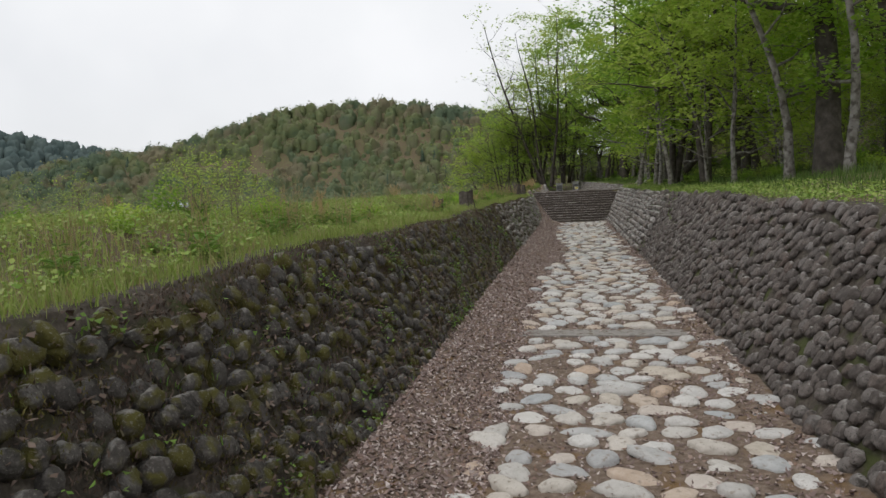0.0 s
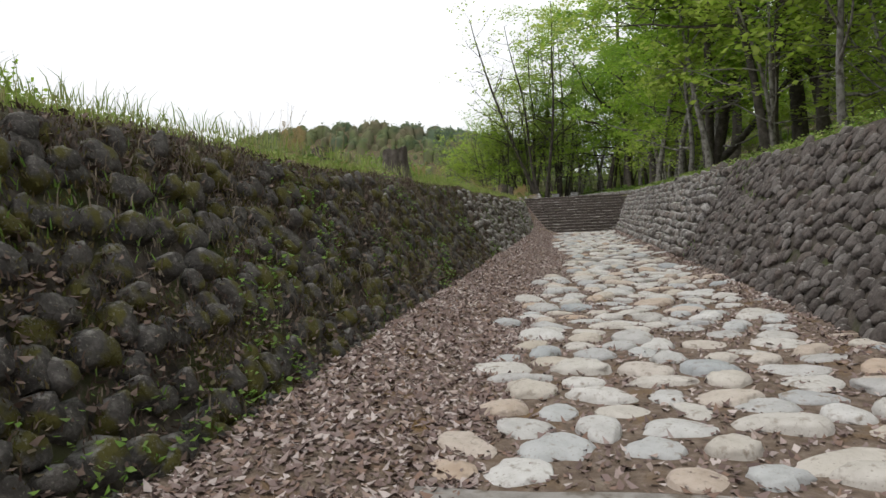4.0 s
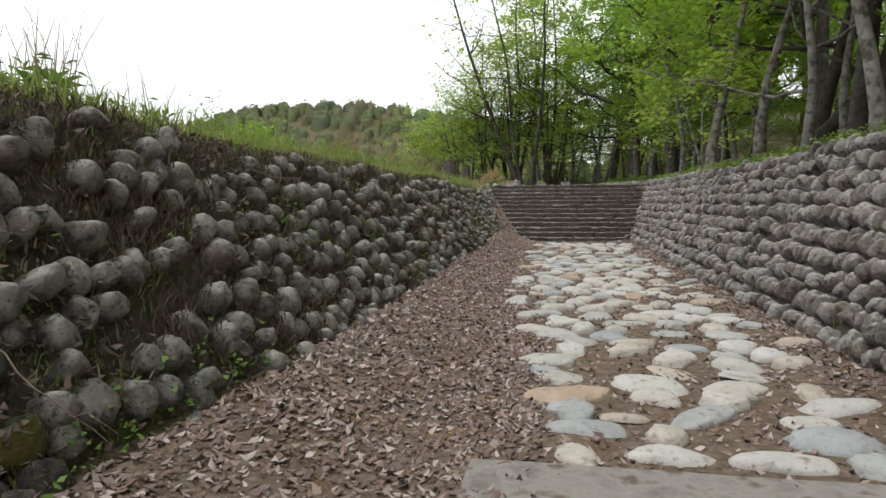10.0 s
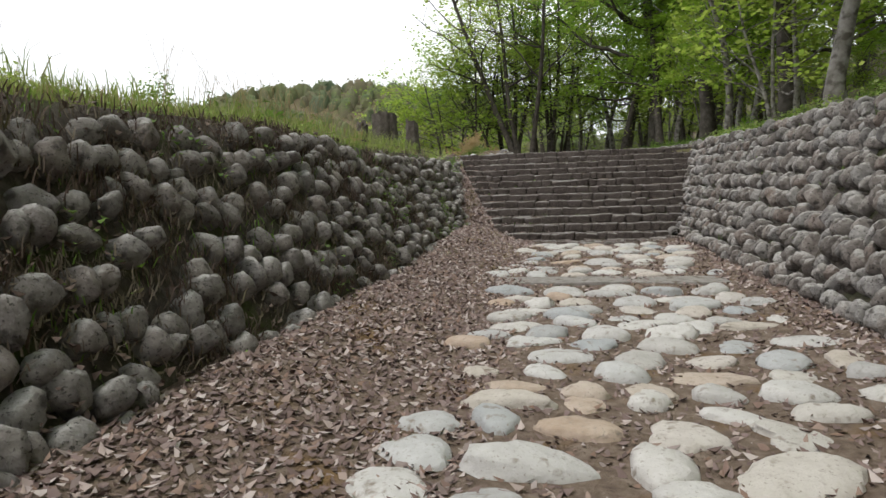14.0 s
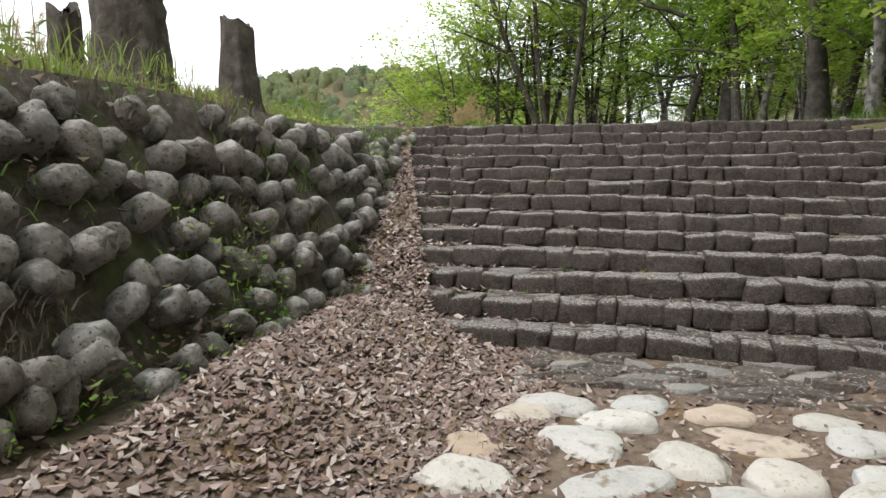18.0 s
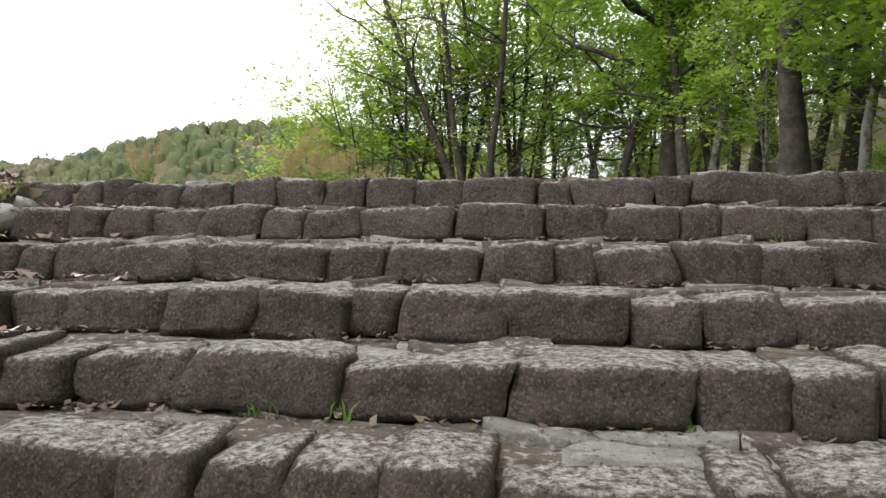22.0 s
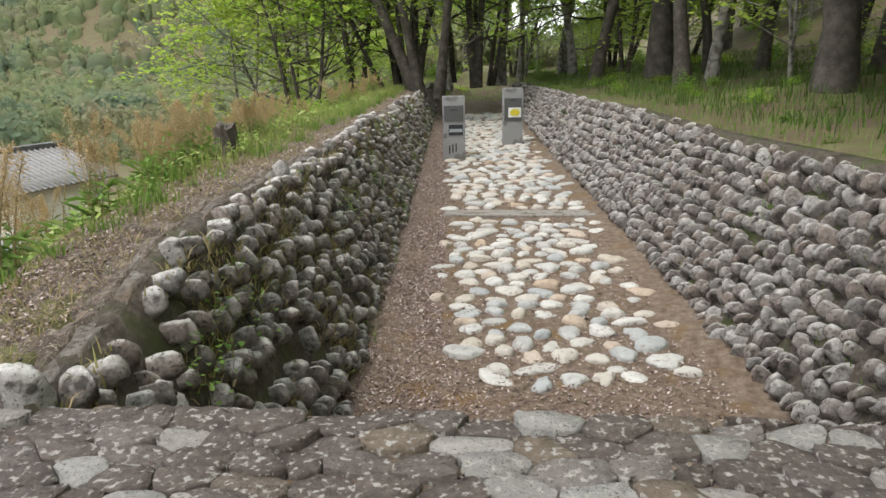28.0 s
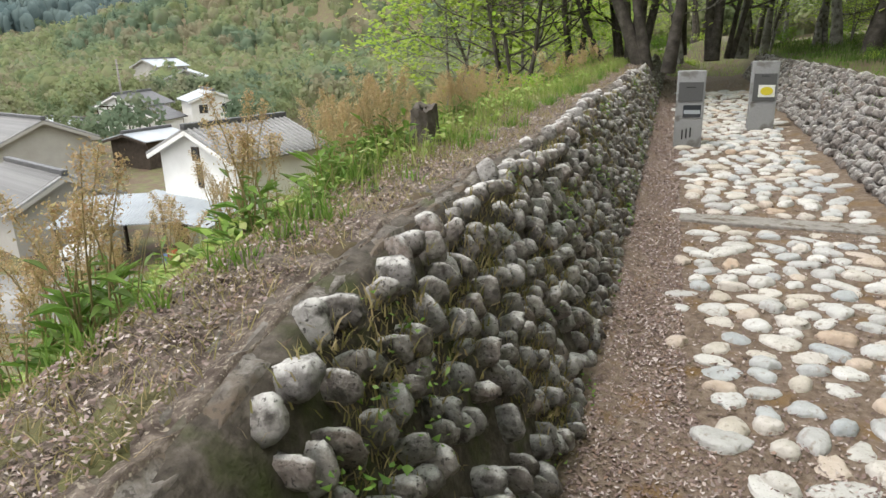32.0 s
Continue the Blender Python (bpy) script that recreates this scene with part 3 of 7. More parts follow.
def build_heap():
    ys = np.arange(49.2, 57.3, 0.2)
    V = []
    for y in ys:
        e = heap_edge(y) + 0.12 * math.sin(4.1 * y)
        for u in np.linspace(0, 1, 12):
            x = e + (wall_l(min(y, 57.2), max(0.1, heap_z(e, y))) - 0.35 - e) * u
            z = heap_z(x, y) - 0.16 * smooth(0.12, 0.0, u) - 0.34 * smooth(52.0, 49.2, y)
            V.append((x, y, z))
    F = [(j * 12 + i, j * 12 + i + 1, (j + 1) * 12 + i + 1, (j + 1) * 12 + i) for j in range(len(ys) - 1) for i in range(11)]
    ob = new("leaf_drift", mesh_np("leaf_drift", V, F, M_SOIL, True))
    tagged(ob, "drift of dry brown leaves over the end of the steps", "leaf drift", kind="structure")


build_heap()


def floor_sheet(name, y0, y1, step, label):
    ys = np.arange(y0, y1 + 1e-6, step)
    us = np.linspace(0, 1, 25)
    V = []
    for y in ys:
        a, b = foot_l(y) - 0.2, foot_r(y) + 0.2
        for u in us:
            x = a + (b - a) * u
            z = floor_z(y)
            if y < 59:
                z += leaf_heap(x, y)
            else:
                z += 0.12 * smooth(0.5, 0, x - foot_l(y)) + 0.08 * smooth(0.6, 0, foot_r(y) - x) + 0.015 * math.sin(3 * x + 2 * y)
            V.append((x, y, z))
    n = len(us)
    F = [(j * n + i, j * n + i + 1, (j + 1) * n + i + 1, (j + 1) * n + i) for j in range(len(ys) - 1) for i in range(n - 1)]
    ob = new(name, mesh_np(name, V, F, M_SOIL, True))
    return tagged(ob, label, "path floor", kind="structure")


floor_sheet("floor_lower", 2.6, 51.96, 0.4113, "brown soil path floor with drifted dry leaves along the walls")
floor_sheet("floor_upper", 60.6, 99.0, 0.6, "brown soil floor of the second sunken path")

# ---- cross beams flush with the paving ----
BEAMS = (14.0, 30.0, 45.7, 72.6)


def cross_beam(y, x0, x1):
    z = floor_z(y)
    bm = bmesh.new()
    box_bm(x1 - x0, 0.56, 0.16, 0.02, ((x0 + x1) / 2, 0, 0), bm)
    bmesh.ops.subdivide_edges(bm, edges=[e for e in bm.edges if e.calc_length() > 1], cuts=14)
    for v in bm.verts:
        v.co += Vector((0, noise.noise((v.co.x * 2, y, v.co.y)) * 0.03, noise.noise((v.co.x * 1.5, y + 5, v.co.y * 3)) * 0.012))
    ob = new("cross_beam", bm_mesh("cross_beam", bm, M_CONCRETE))
    ob.location = (0, y, z - 0.125)
    tagged(ob, "flat weathered concrete strip across the stone paving", "concrete strip", "cross strips of the paving")


cross_beam(BEAMS[0], -1.12, 3.0)
cross_beam(BEAMS[1], -0.62, 2.65)
cross_beam(BEAMS[2], -1.45, 2.45)
cross_beam(BEAMS[3], -1.7, 1.55)

# ---- trees ----
def tube(path, radii, sides=7):
    """Corners and faces of a tapered tube along a path."""
    V, F = [], []
    n = len(path)
    for i in range(n):
        a, b = path[max(0, i - 1)], path[min(n - 1, i + 1)]
        t = (b - a)
        t = t / (np.linalg.norm(t) + 1e-9)
        u = np.cross(t, (0.3, 0.9, 0.1) if abs(t[1]) < 0.9 else (1, 0, 0))
        u /= np.linalg.norm(u)
        v = np.cross(t, u)
        for k in range(sides):
            c = 2 * math.pi * k / sides
            V.append(path[i] + radii[i] * (math.cos(c) * u + math.sin(c) * v))
    for i in range(n - 1):
        for k in range(sides):
            F.append((i * sides + k, i * sides + (k + 1) % sides, (i + 1) * sides + (k + 1) % sides, (i + 1) * sides + k))
    return V, F


def leaf_cards(centres, size, r, tilt=0.5):
    """A folded leaf spray at each centre: two triangles with a crease, mostly facing up."""
    n = len(centres)
    yaw, s = r.uniform(0, 6.283, n), size * r.uniform(0.6, 1.4, n)
    d = np.stack([np.cos(yaw), np.sin(yaw), r.normal(-0.15, tilt * 0.6, n)], 1)
    d /= np.linalg.norm(d, axis=1, keepdims=True)
    side = np.stack([-np.sin(yaw), np.cos(yaw), r.normal(0, tilt, n)], 1)
    side /= np.linalg.norm(side, axis=1, keepdims=True)
    dn = np.array((0, 0, -0.22))
    a, b = centres - d * s[:, None] * 0.5, centres + d * s[:, None] * 0.5
    p, q = centres + (side + dn) * s[:, None] * 0.36, centres - (side - dn) * s[:, None] * 0.36
    V = np.stack([a, p, b, q], 1).reshape(-1, 3)
    i = np.arange(n)[:, None] * 4
    F = np.concatenate([i + np.array((0, 1, 2)), i + np.array((0, 2, 3))], 0)
    return V, F


def make_tree(seed, height, radius, spread, bark, leaf, leaves, lean=(0, 0), forks=1, bare=0.3, leaf_size=0.205, name="tree", label="", bushy=0.0):
    """A tree: wood of trunk and limbs as one mesh, crown of many small leaf sprays as another."""
    r = np.random.RandomState(seed)
    V, F, tips = [], [], []

    def add(path, radii, sides):
        v, f = tube(path, radii, sides)
        F.extend([tuple(x + len(V) for x in q) for q in f])
        V.extend(v)

    def limb(start, direction, length, rad, level):
        n = 7 if level < 2 else 4
        p, d = [np.array(start)], np.array(direction, float)
        for i in range(n):
            d = d + r.normal(0, 0.13 + 0.05 * level, 3) + np.array((0, 0, 0.06 if level == 1 else 0.0))
            d /= np.linalg.norm(d)
            p.append(p[-1] + d * length / n)
        radii = np.linspace(rad, rad * 0.3, n + 1)
        if level < 3:
            add(p, radii, 6 if level == 1 else 4)
        else:                                             # the thinnest twigs
            add(p[::2], radii[::2], 3)
        if level < 3:
            for _ in range(r.randint(3, 6) if level == 1 else r.randint(2, 4)):
                u = r.uniform(0.35, 1.0)
                k = min(n - 1, int(u * n))
                a = r.uniform(0, 6.283)
                nd = d * 0.55 + np.array((math.cos(a), math.sin(a), r.uniform(-0.05, 0.35)))
                limb(p[k + 1], nd / np.linalg.norm(nd), length * r.uniform(0.35, 0.6), rad * (1 - 0.6 * u) * 0.55, level + 1)
        if level >= 2:
            tips.append((p[-1], length))
            tips.append((p[len(p) // 2], length))

    for f in range(forks):
        n = 10
        off = np.array((r.normal(0, 0.22), r.normal(0, 0.22), 0)) * (forks > 1)
        p, d = [np.array((0, 0, -0.3)) + off], np.array((lean[0] + off[0] * 0.6, lean[1] + off[1] * 0.6, 1.0))
        h = height * r.uniform(0.85, 1.0)
        for i in range(n):
            d = d + np.array((r.normal(0, 0.06), r.normal(0, 0.06), 0.05))
            d /= np.linalg.norm(d)
            p.append(p[-1] + d * h / n)
        rad = radius * r.uniform(0.75, 1.0) if forks > 1 else radius
        rr = np.linspace(rad, rad * 0.18, n + 1)
        rr[0] *= 1.45
        rr[1] *= 1.05
        add(p, rr, 9)
        for i in range(1, n + 1):
            u = i / n
            if u < bare:
                continue
            for _ in range(r.randint(1, 3)):
                a = r.uniform(0, 6.283)
                ln = spread * (1.15 - 0.75 * max(0, u - 0.35)) * r.uniform(0.65, 1.1)
                nd = np.array((math.cos(a), math.sin(a), r.uniform(0.1, 0.6)))
                limb(p[i], nd / np.linalg.norm(nd), ln, rr[i] * 0.5, 1)
    root = new(name)
    wood = mesh_np("trunk", np.array(V), np.array(F), bark, True)
    part("trunk", wood, root)
    if leaves:
        C = []
        per = max(1, int(leaves / max(1, len(tips))))
        for tip, ln in tips:
            k = r.poisson(per)
            R = 0.45 + 0.28 * ln
            a, q = r.uniform(0, 6.283, k), np.sqrt(r.uniform(0, 1, k)) * R
            z = r.normal(0, 0.12 + bushy, k) - 0.10 * (q / R) ** 2
            C.append(np.stack([tip[0] + q * np.cos(a), tip[1] + q * np.sin(a), tip[2] + z], 1))
        C = np.concatenate(C)
        lv, lf = leaf_cards(C, leaf_size, r)
        part("crown", mesh_np("crown", lv, lf, leaf), root)
    return tagged(root, label, "tree", "trees of the wood")


def plant(base, x, y, turn, size):
    return copy_thing(base, Matrix.Translation((x, y, ground_z(x, y) - 0.1)) @ Matrix.Rotation(turn, 4, "Z") @ Matrix.Diagonal((size, size, size, 1)))


def place(ob, x, y, turn=0.0, size=1.0):
    ob.matrix_basis = Matrix.Translation((x, y, ground_z(x, y) - 0.1)) @ Matrix.Rotation(turn, 4, "Z") @ Matrix.Diagonal((size, size, size, 1))


PALE_T = "slender tree with pale grey bark and fresh green leaves"
DARK_T = "tall tree with dark bark and a layered green crown"
kinds = [
    make_tree(1, 13, 0.17, 3.6, M_BARK_PALE, M_LEAF_A, 5400, bare=0.22, label=PALE_T),
    make_tree(2, 15, 0.26, 4.2, M_BARK_DARK, M_LEAF_A, 5900, bare=0.25, label=DARK_T),
    make_tree(3, 11, 0.14, 3.4, M_BARK_PALE, M_LEAF_B, 4800, lean=(-0.10, 0.05), bare=0.18, label="slender leaning tree with yellow-green young leaves"),
    make_tree(4, 12, 0.13, 3.6, M_BARK_DARK, M_LEAF_B, 3300, forks=3, bare=0.25, leaf_size=0.23, label="tree of three dark stems with light green leaves"),
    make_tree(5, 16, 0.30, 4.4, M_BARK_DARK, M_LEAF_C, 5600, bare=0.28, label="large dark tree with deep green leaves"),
    make_tree(6, 9, 0.10, 3.0, M_BARK_PALE, M_LEAF_B, 3600, forks=2, bare=0.12, leaf_size=0.23, label="young tree of two thin stems, leafy low down"),
    make_tree(7, 10.5, 0.13, 5.6, M_BARK_DARK, M_LEAF_A, 4000, forks=3, bare=0.14, leaf_size=0.21, label="broad maple with dark stems and level layers of fresh leaves"),
    make_tree(9, 23, 0.22, 5.6, M_BARK_DARK, M_LEAF_B, 5600, forks=2, bare=0.22, leaf_size=0.26, label="very tall tree of two dark stems with layered leaves"),
    make_tree(8, 15, 0.16, 5.4, M_BARK_PALE, M_LEAF_A, 5600, bare=0.42, leaf_size=0.22, label="tall slender tree with pale bark and a wide airy crown"),
]
# single trees that stand out along the walk
place(kinds[4], 8.3, 24.0, 0.4, 1.35)           # broad dark trunk near the start
place(kinds[0], 8.3, 22.4, 1.1, 0.95)           # pale trunk beside it
place(kinds[6], -9.4, 88.6, 0.9, 1.0)           # layered maples beyond the end
place(kinds[7], 5.6, 41.0, 0.3, 0.9)
place(kinds[8], 5.4, 46.9, 0.3, 1.0)
place(kinds[1], 7.4, 48.8, 2.0, 0.9)
place(kinds[2], 6.6, 44.0, 0.0, 0.9)
place(kinds[3], -4.9, 90.7, 0.6, 1.15)           # dark cluster beyond the end
place(kinds[5], 9.0, 31.0, 0.0, 1.0)
SPOTS = [(7, -1.8, 93.0, 2.9, 1.05), (7, -5.0, 92.4, 0.8, 1.05), (8, -0.6, 97.6, 2.0, 1.6), (6, -5.6, 93.5, 2.1, 1.05), (6, -1.5, 95.0, 4.2, 1.1), (7, 6.4, 34.4, 2.9, 0.85), (8, 3.0, 101.0, 1.2, 1.2), (4, 8.0, 63.4, 1.3, 0.95), (1, 10.6, 68.6, 2.3, 1.0), (5, 10.2, 74.0, 0.3, 1.1), (4, 11.0, 80.0, 5.3, 1.0), (1, 9.0, 84.6, 3.3, 1.0), (5, 7.6, 78.0, 1.9, 0.8), (5, 6.9, 90.0, 4.9, 0.9), (8, 9.2, 66.0, 3.9, 1.0), (8, 8.6, 71.2, 0.9, 1.0), (0, 4.5, 49.2, 2.2, 1.0), (2, 5.1, 42.2, 3.0, 1.0), (0, 5.4, 39.4, 5.2, 0.95), (0, 6.7, 67.6, 0.7, 1.15), (4, 7.2, 74.9, 2.6, 1.0), (1, 5.6, 82.0, 4.4, 1.15), (0, 6.6, 82.4, 1.9, 1.3), (2, 0.5, 100.5, 4.4, 1.6), (1, 3.8, 91.0, 2.4, 1.25), (0, 3.4, 97.0, 5.4, 1.5), (4, 5.8, 86.5, 0.4, 1.2),
         (1, 7.8, 87.0, 0.2, 0.9), (0, 8.2, 72.8, 3.3, 1.0), (5, -2.9, 92.0, 1.2, 1.2), (3, -7.6, 92.5, 2.2, 1.05), (1, -3.4, 97.5, 0.9, 0.9), (5, -10.4, 92.0, 4.0, 1.2), (5, -14.4, 92.5, 4.0, 1.2), (3, -12.2, 96, 0.7, 0.85), (2, -9, 97, 1.0, 1.0), (2, 3.4, 101.0, 0.8, 1.1), (3, 0.2, 107.0, 2.8, 1.0), (1, 4.8, 98.0, 1.8, 0.85), (0, 2.2, 112.0, 0.8, 1.0), (3, 6.5, 104, 3.0, 1.0), (3, 5.6, 94.0, 5.0, 0.9),
         (2, 6.4, 28.5, 1.4, 0.9), (5, 6.6, 34.2, 2.0, 1.0), (0, 7.4, 25.0, 0.3, 1.0), (1, 8.6, 36.4, 3.8, 1.0), (4, 9.8, 42.5, 1.0, 0.9), (5, 6.2, 58.4, 0.4, 0.9), (2, 7.6, 61.6, 2.4, 1.0), (0, 9.6, 62.8, 4.6, 1.1), (4, 10.2, 57.0, 5.6, 0.9), (1, 9.2, 79.0, 1.7, 1.0)]
for k, x, y, a, s in SPOTS:
    plant(kinds[k], x, y, a, s)
rt = np.random.RandomState(12)
spots = [(x, y) for _, x, y, _, _ in SPOTS]
tries = 0
while len(spots) < 100 and tries < 4000:
    tries += 1
    if rt.rand() < 0.68:
        x, y = rt.uniform(8.5, 34), rt.uniform(10, 112)
    else:
        x, y = rt.uniform(-13, 30), rt.uniform(98, 128)
        if x < -13 + (y - 93) * 0.1:
            continue
    if min((x - a) ** 2 + (y - b) ** 2 for a, b in spots) < 7.5:
        continue
    spots.append((x, y))
    plant(kinds[rt.randint(6)], x, y, rt.uniform(0, 6.28), rt.uniform(0.9, 1.3) if x > 8 else rt.uniform(0.62, 0.85))
for i in range(46):                                       # leafy understory deeper in the wood
    x, y = (rt.uniform(10.5, 26), rt.uniform(22, 112)) if i % 5 < 3 else (rt.uniform(-15, 14), rt.uniform(100, 120))
    plant(kinds[5], x, y, rt.uniform(0, 6.28), rt.uniform(0.4, 0.75))
# fallen-looking trunk that leans across the wood
lean = make_tree(31, 13, 0.24, 2.6, M_BARK_DARK, M_LEAF_C, 1500, lean=(1.1, 0.25), bare=0.6, label="dark trunk leaning far over among the other trees")
place(lean, 6.2, 47.6)
lean.name = "leaning_tree"
bare_tree = make_tree(35, 13.5, 0.15, 3.0, M_BARK_DARK, M_LEAF_B, 420, forks=3, bare=0.3, label="half-bare tree with thin dark twigs against the sky")
place(bare_tree, -3.4, 88.6, 0.0, 1.65)
bare_tree.name = "bare_tree"


# ---- undergrowth of the wood ----
def shrub(seed, wide, tall, leaves, leaf):
    r = np.random.RandomState(seed)
    V, F = [], []
    C = []
    for i in range(9):
        a = r.uniform(0, 6.283)
        e = np.array((math.cos(a) * wide * r.uniform(0.2, 0.8), math.sin(a) * wide * r.uniform(0.2, 0.8), tall * r.uniform(0.5, 1)))
        v, f = tube([np.array((0, 0, -0.1)), e * np.array((0.4, 0.4, 0.6)), e], (0.02, 0.014, 0.005), 4)
        F += [tuple(x + len(V) for x in q) for q in f]
        V += list(v)
        k = leaves // 9
        C.append(e + r.normal(0, 1, (k, 3)) * np.array((wide * 0.33, wide * 0.33, tall * 0.24)))
    C = np.concatenate(C)
    C[:, 2] = np.abs(C[:, 2])
    root = new("shrub")
    part("stem", mesh_np("stem", np.array(V), np.array(F), M_TWIG), root)
    lv, lf = leaf_cards(C, 0.15, r, 0.7)
    part("foliage", mesh_np("foliage", lv, lf, leaf), root)
    return tagged(root, "low leafy green shrub under the trees", "shrub", "shrubs of the undergrowth")


shrubs = [shrub(41, 1.0, 1.1, 700, M_LEAF_A), shrub(42, 1.3, 0.8, 800, M_LEAF_B), shrub(43, 0.9, 1.6, 700, M_LEAF_C)]
place(shrubs[0], 10.0, 27.5, 0.0, 0.7)
place(shrubs[1], 8.2, 36.8, 0.0, 0.6)
place(shrubs[2], 9.5, 44.0, 0.0, 0.7)
for i in range(95):
    if rt.rand() < 0.75:
        x, y = rt.uniform(8.5, 24), rt.uniform(16, 110)
    else:
        x, y = rt.uniform(-12, 12), rt.uniform(97, 116)
    plant(shrubs[rt.randint(3)], x, y, rt.uniform(0, 6.28), rt.uniform(0.6, 1.3))
for i in range(26):
    plant(shrubs[rt.randint(2)], rt.uniform(-9.5, -5.2) - 0.06 * i, 76 + i * 0.85, rt.uniform(0, 6.28), rt.uniform(0.6, 1.2))


for i in range(42):                                       # undergrowth close behind the east wall
    y = rt.uniform(24, 97)
    x = (crown_r(y) if not 57 < y < 62 else 6.6) + rt.uniform(1.4, 4.5)
    plant(shrubs[rt.randint(3)], x, y, rt.uniform(0, 6.28), rt.uniform(0.3, 0.65))


# ---- woods on the far hills ----
def crowns(C, S, k, card, r):
    """Many rough leaf sprays round each crown's centre."""
    n = len(C)
    u = r.normal(0, 1, (n, k, 3))
    u /= np.linalg.norm(u, axis=2, keepdims=True)
    u[:, :, 2] = np.abs(u[:, :, 2]) * 1.1 - 0.3
    wob = 1 + 0.25 * np.sin(u[:, :, :1] * 5 + r.uniform(0, 6, (n, 1, 1))) * np.cos(u[:, :, 1:2] * 4 + r.uniform(0, 6, (n, 1, 1)))
    rad = S[:, None, None] * r.uniform(0.45, 1.05, (n, k, 1)) ** 0.7 * wob
    P = C[:, None] + u * rad * np.array((1, 1, 1.2)) + np.array((0, 0, 1.0)) * S[:, None, None] * 0.9
    nn = u + r.normal(0, 0.45, (n, k, 3))
    t1 = np.cross(nn, r.normal(0, 1, (n, k, 3)))
    t1 /= np.linalg.norm(t1, axis=2, keepdims=True) + 1e-9
    t2 = np.cross(nn, t1)
    t2 /= np.linalg.norm(t2, axis=2, keepdims=True) + 1e-9
    s = card * S[:, None, None] * r.uniform(0.6, 1.4, (n, k, 1))
    V = np.stack([P - t1 * s, P - t2 * s * 0.8 + u * s * 0.2, P + t1 * s, P + t2 * s * 0.8 - u * s * 0.2], 2).reshape(-1, 3)
    return V, np.arange(len(V)).reshape(-1, 4)


def in_sight(x, y, z):
    """Whether a crown on the hills can be seen past the slopes before it from somewhere on the paths."""
    for ex, ey, ez in ((0, 0, 3), (-1, 60, 4)):
        if all(ground_z(ex + (x - ex) * u, ey + (y - ey) * u) < ez + (z + 9 - ez) * u + 2 for u in (0.45, 0.6, 0.7, 0.78, 0.85, 0.9, 0.95)):
            return True
    return False


def lumps(name, P, S, tall, kit, sprays, card, mat, label, r):
    """Lumpy crowns, roughened all over with leaf sprays, as one mesh."""
    P, S = np.array(P), np.array(S)
    M = np.array([frame_matrix(p, (math.cos(q), math.sin(q), 0), (-math.sin(q), math.cos(q), 0), (0, 0, 1), (e * 1.5, e * 1.5, e * tall)) for p, e, q in zip(P, S, r.uniform(0, 6.28, len(P)))])
    V1, F1 = joined(kit, M, r.randint(0, len(kit), len(P)))
    V2, F2 = crowns(P, S * 0.92, sprays, card, r)
    F2 = np.concatenate([F2[:, (0, 1, 2)], F2[:, (0, 2, 3)]])
    ob = new(name, mesh_np(name, np.concatenate([V1, V2]), np.concatenate([F1, F2 + len(V1)]), mat))
    tagged(ob, label, "woods", kind="stuff")


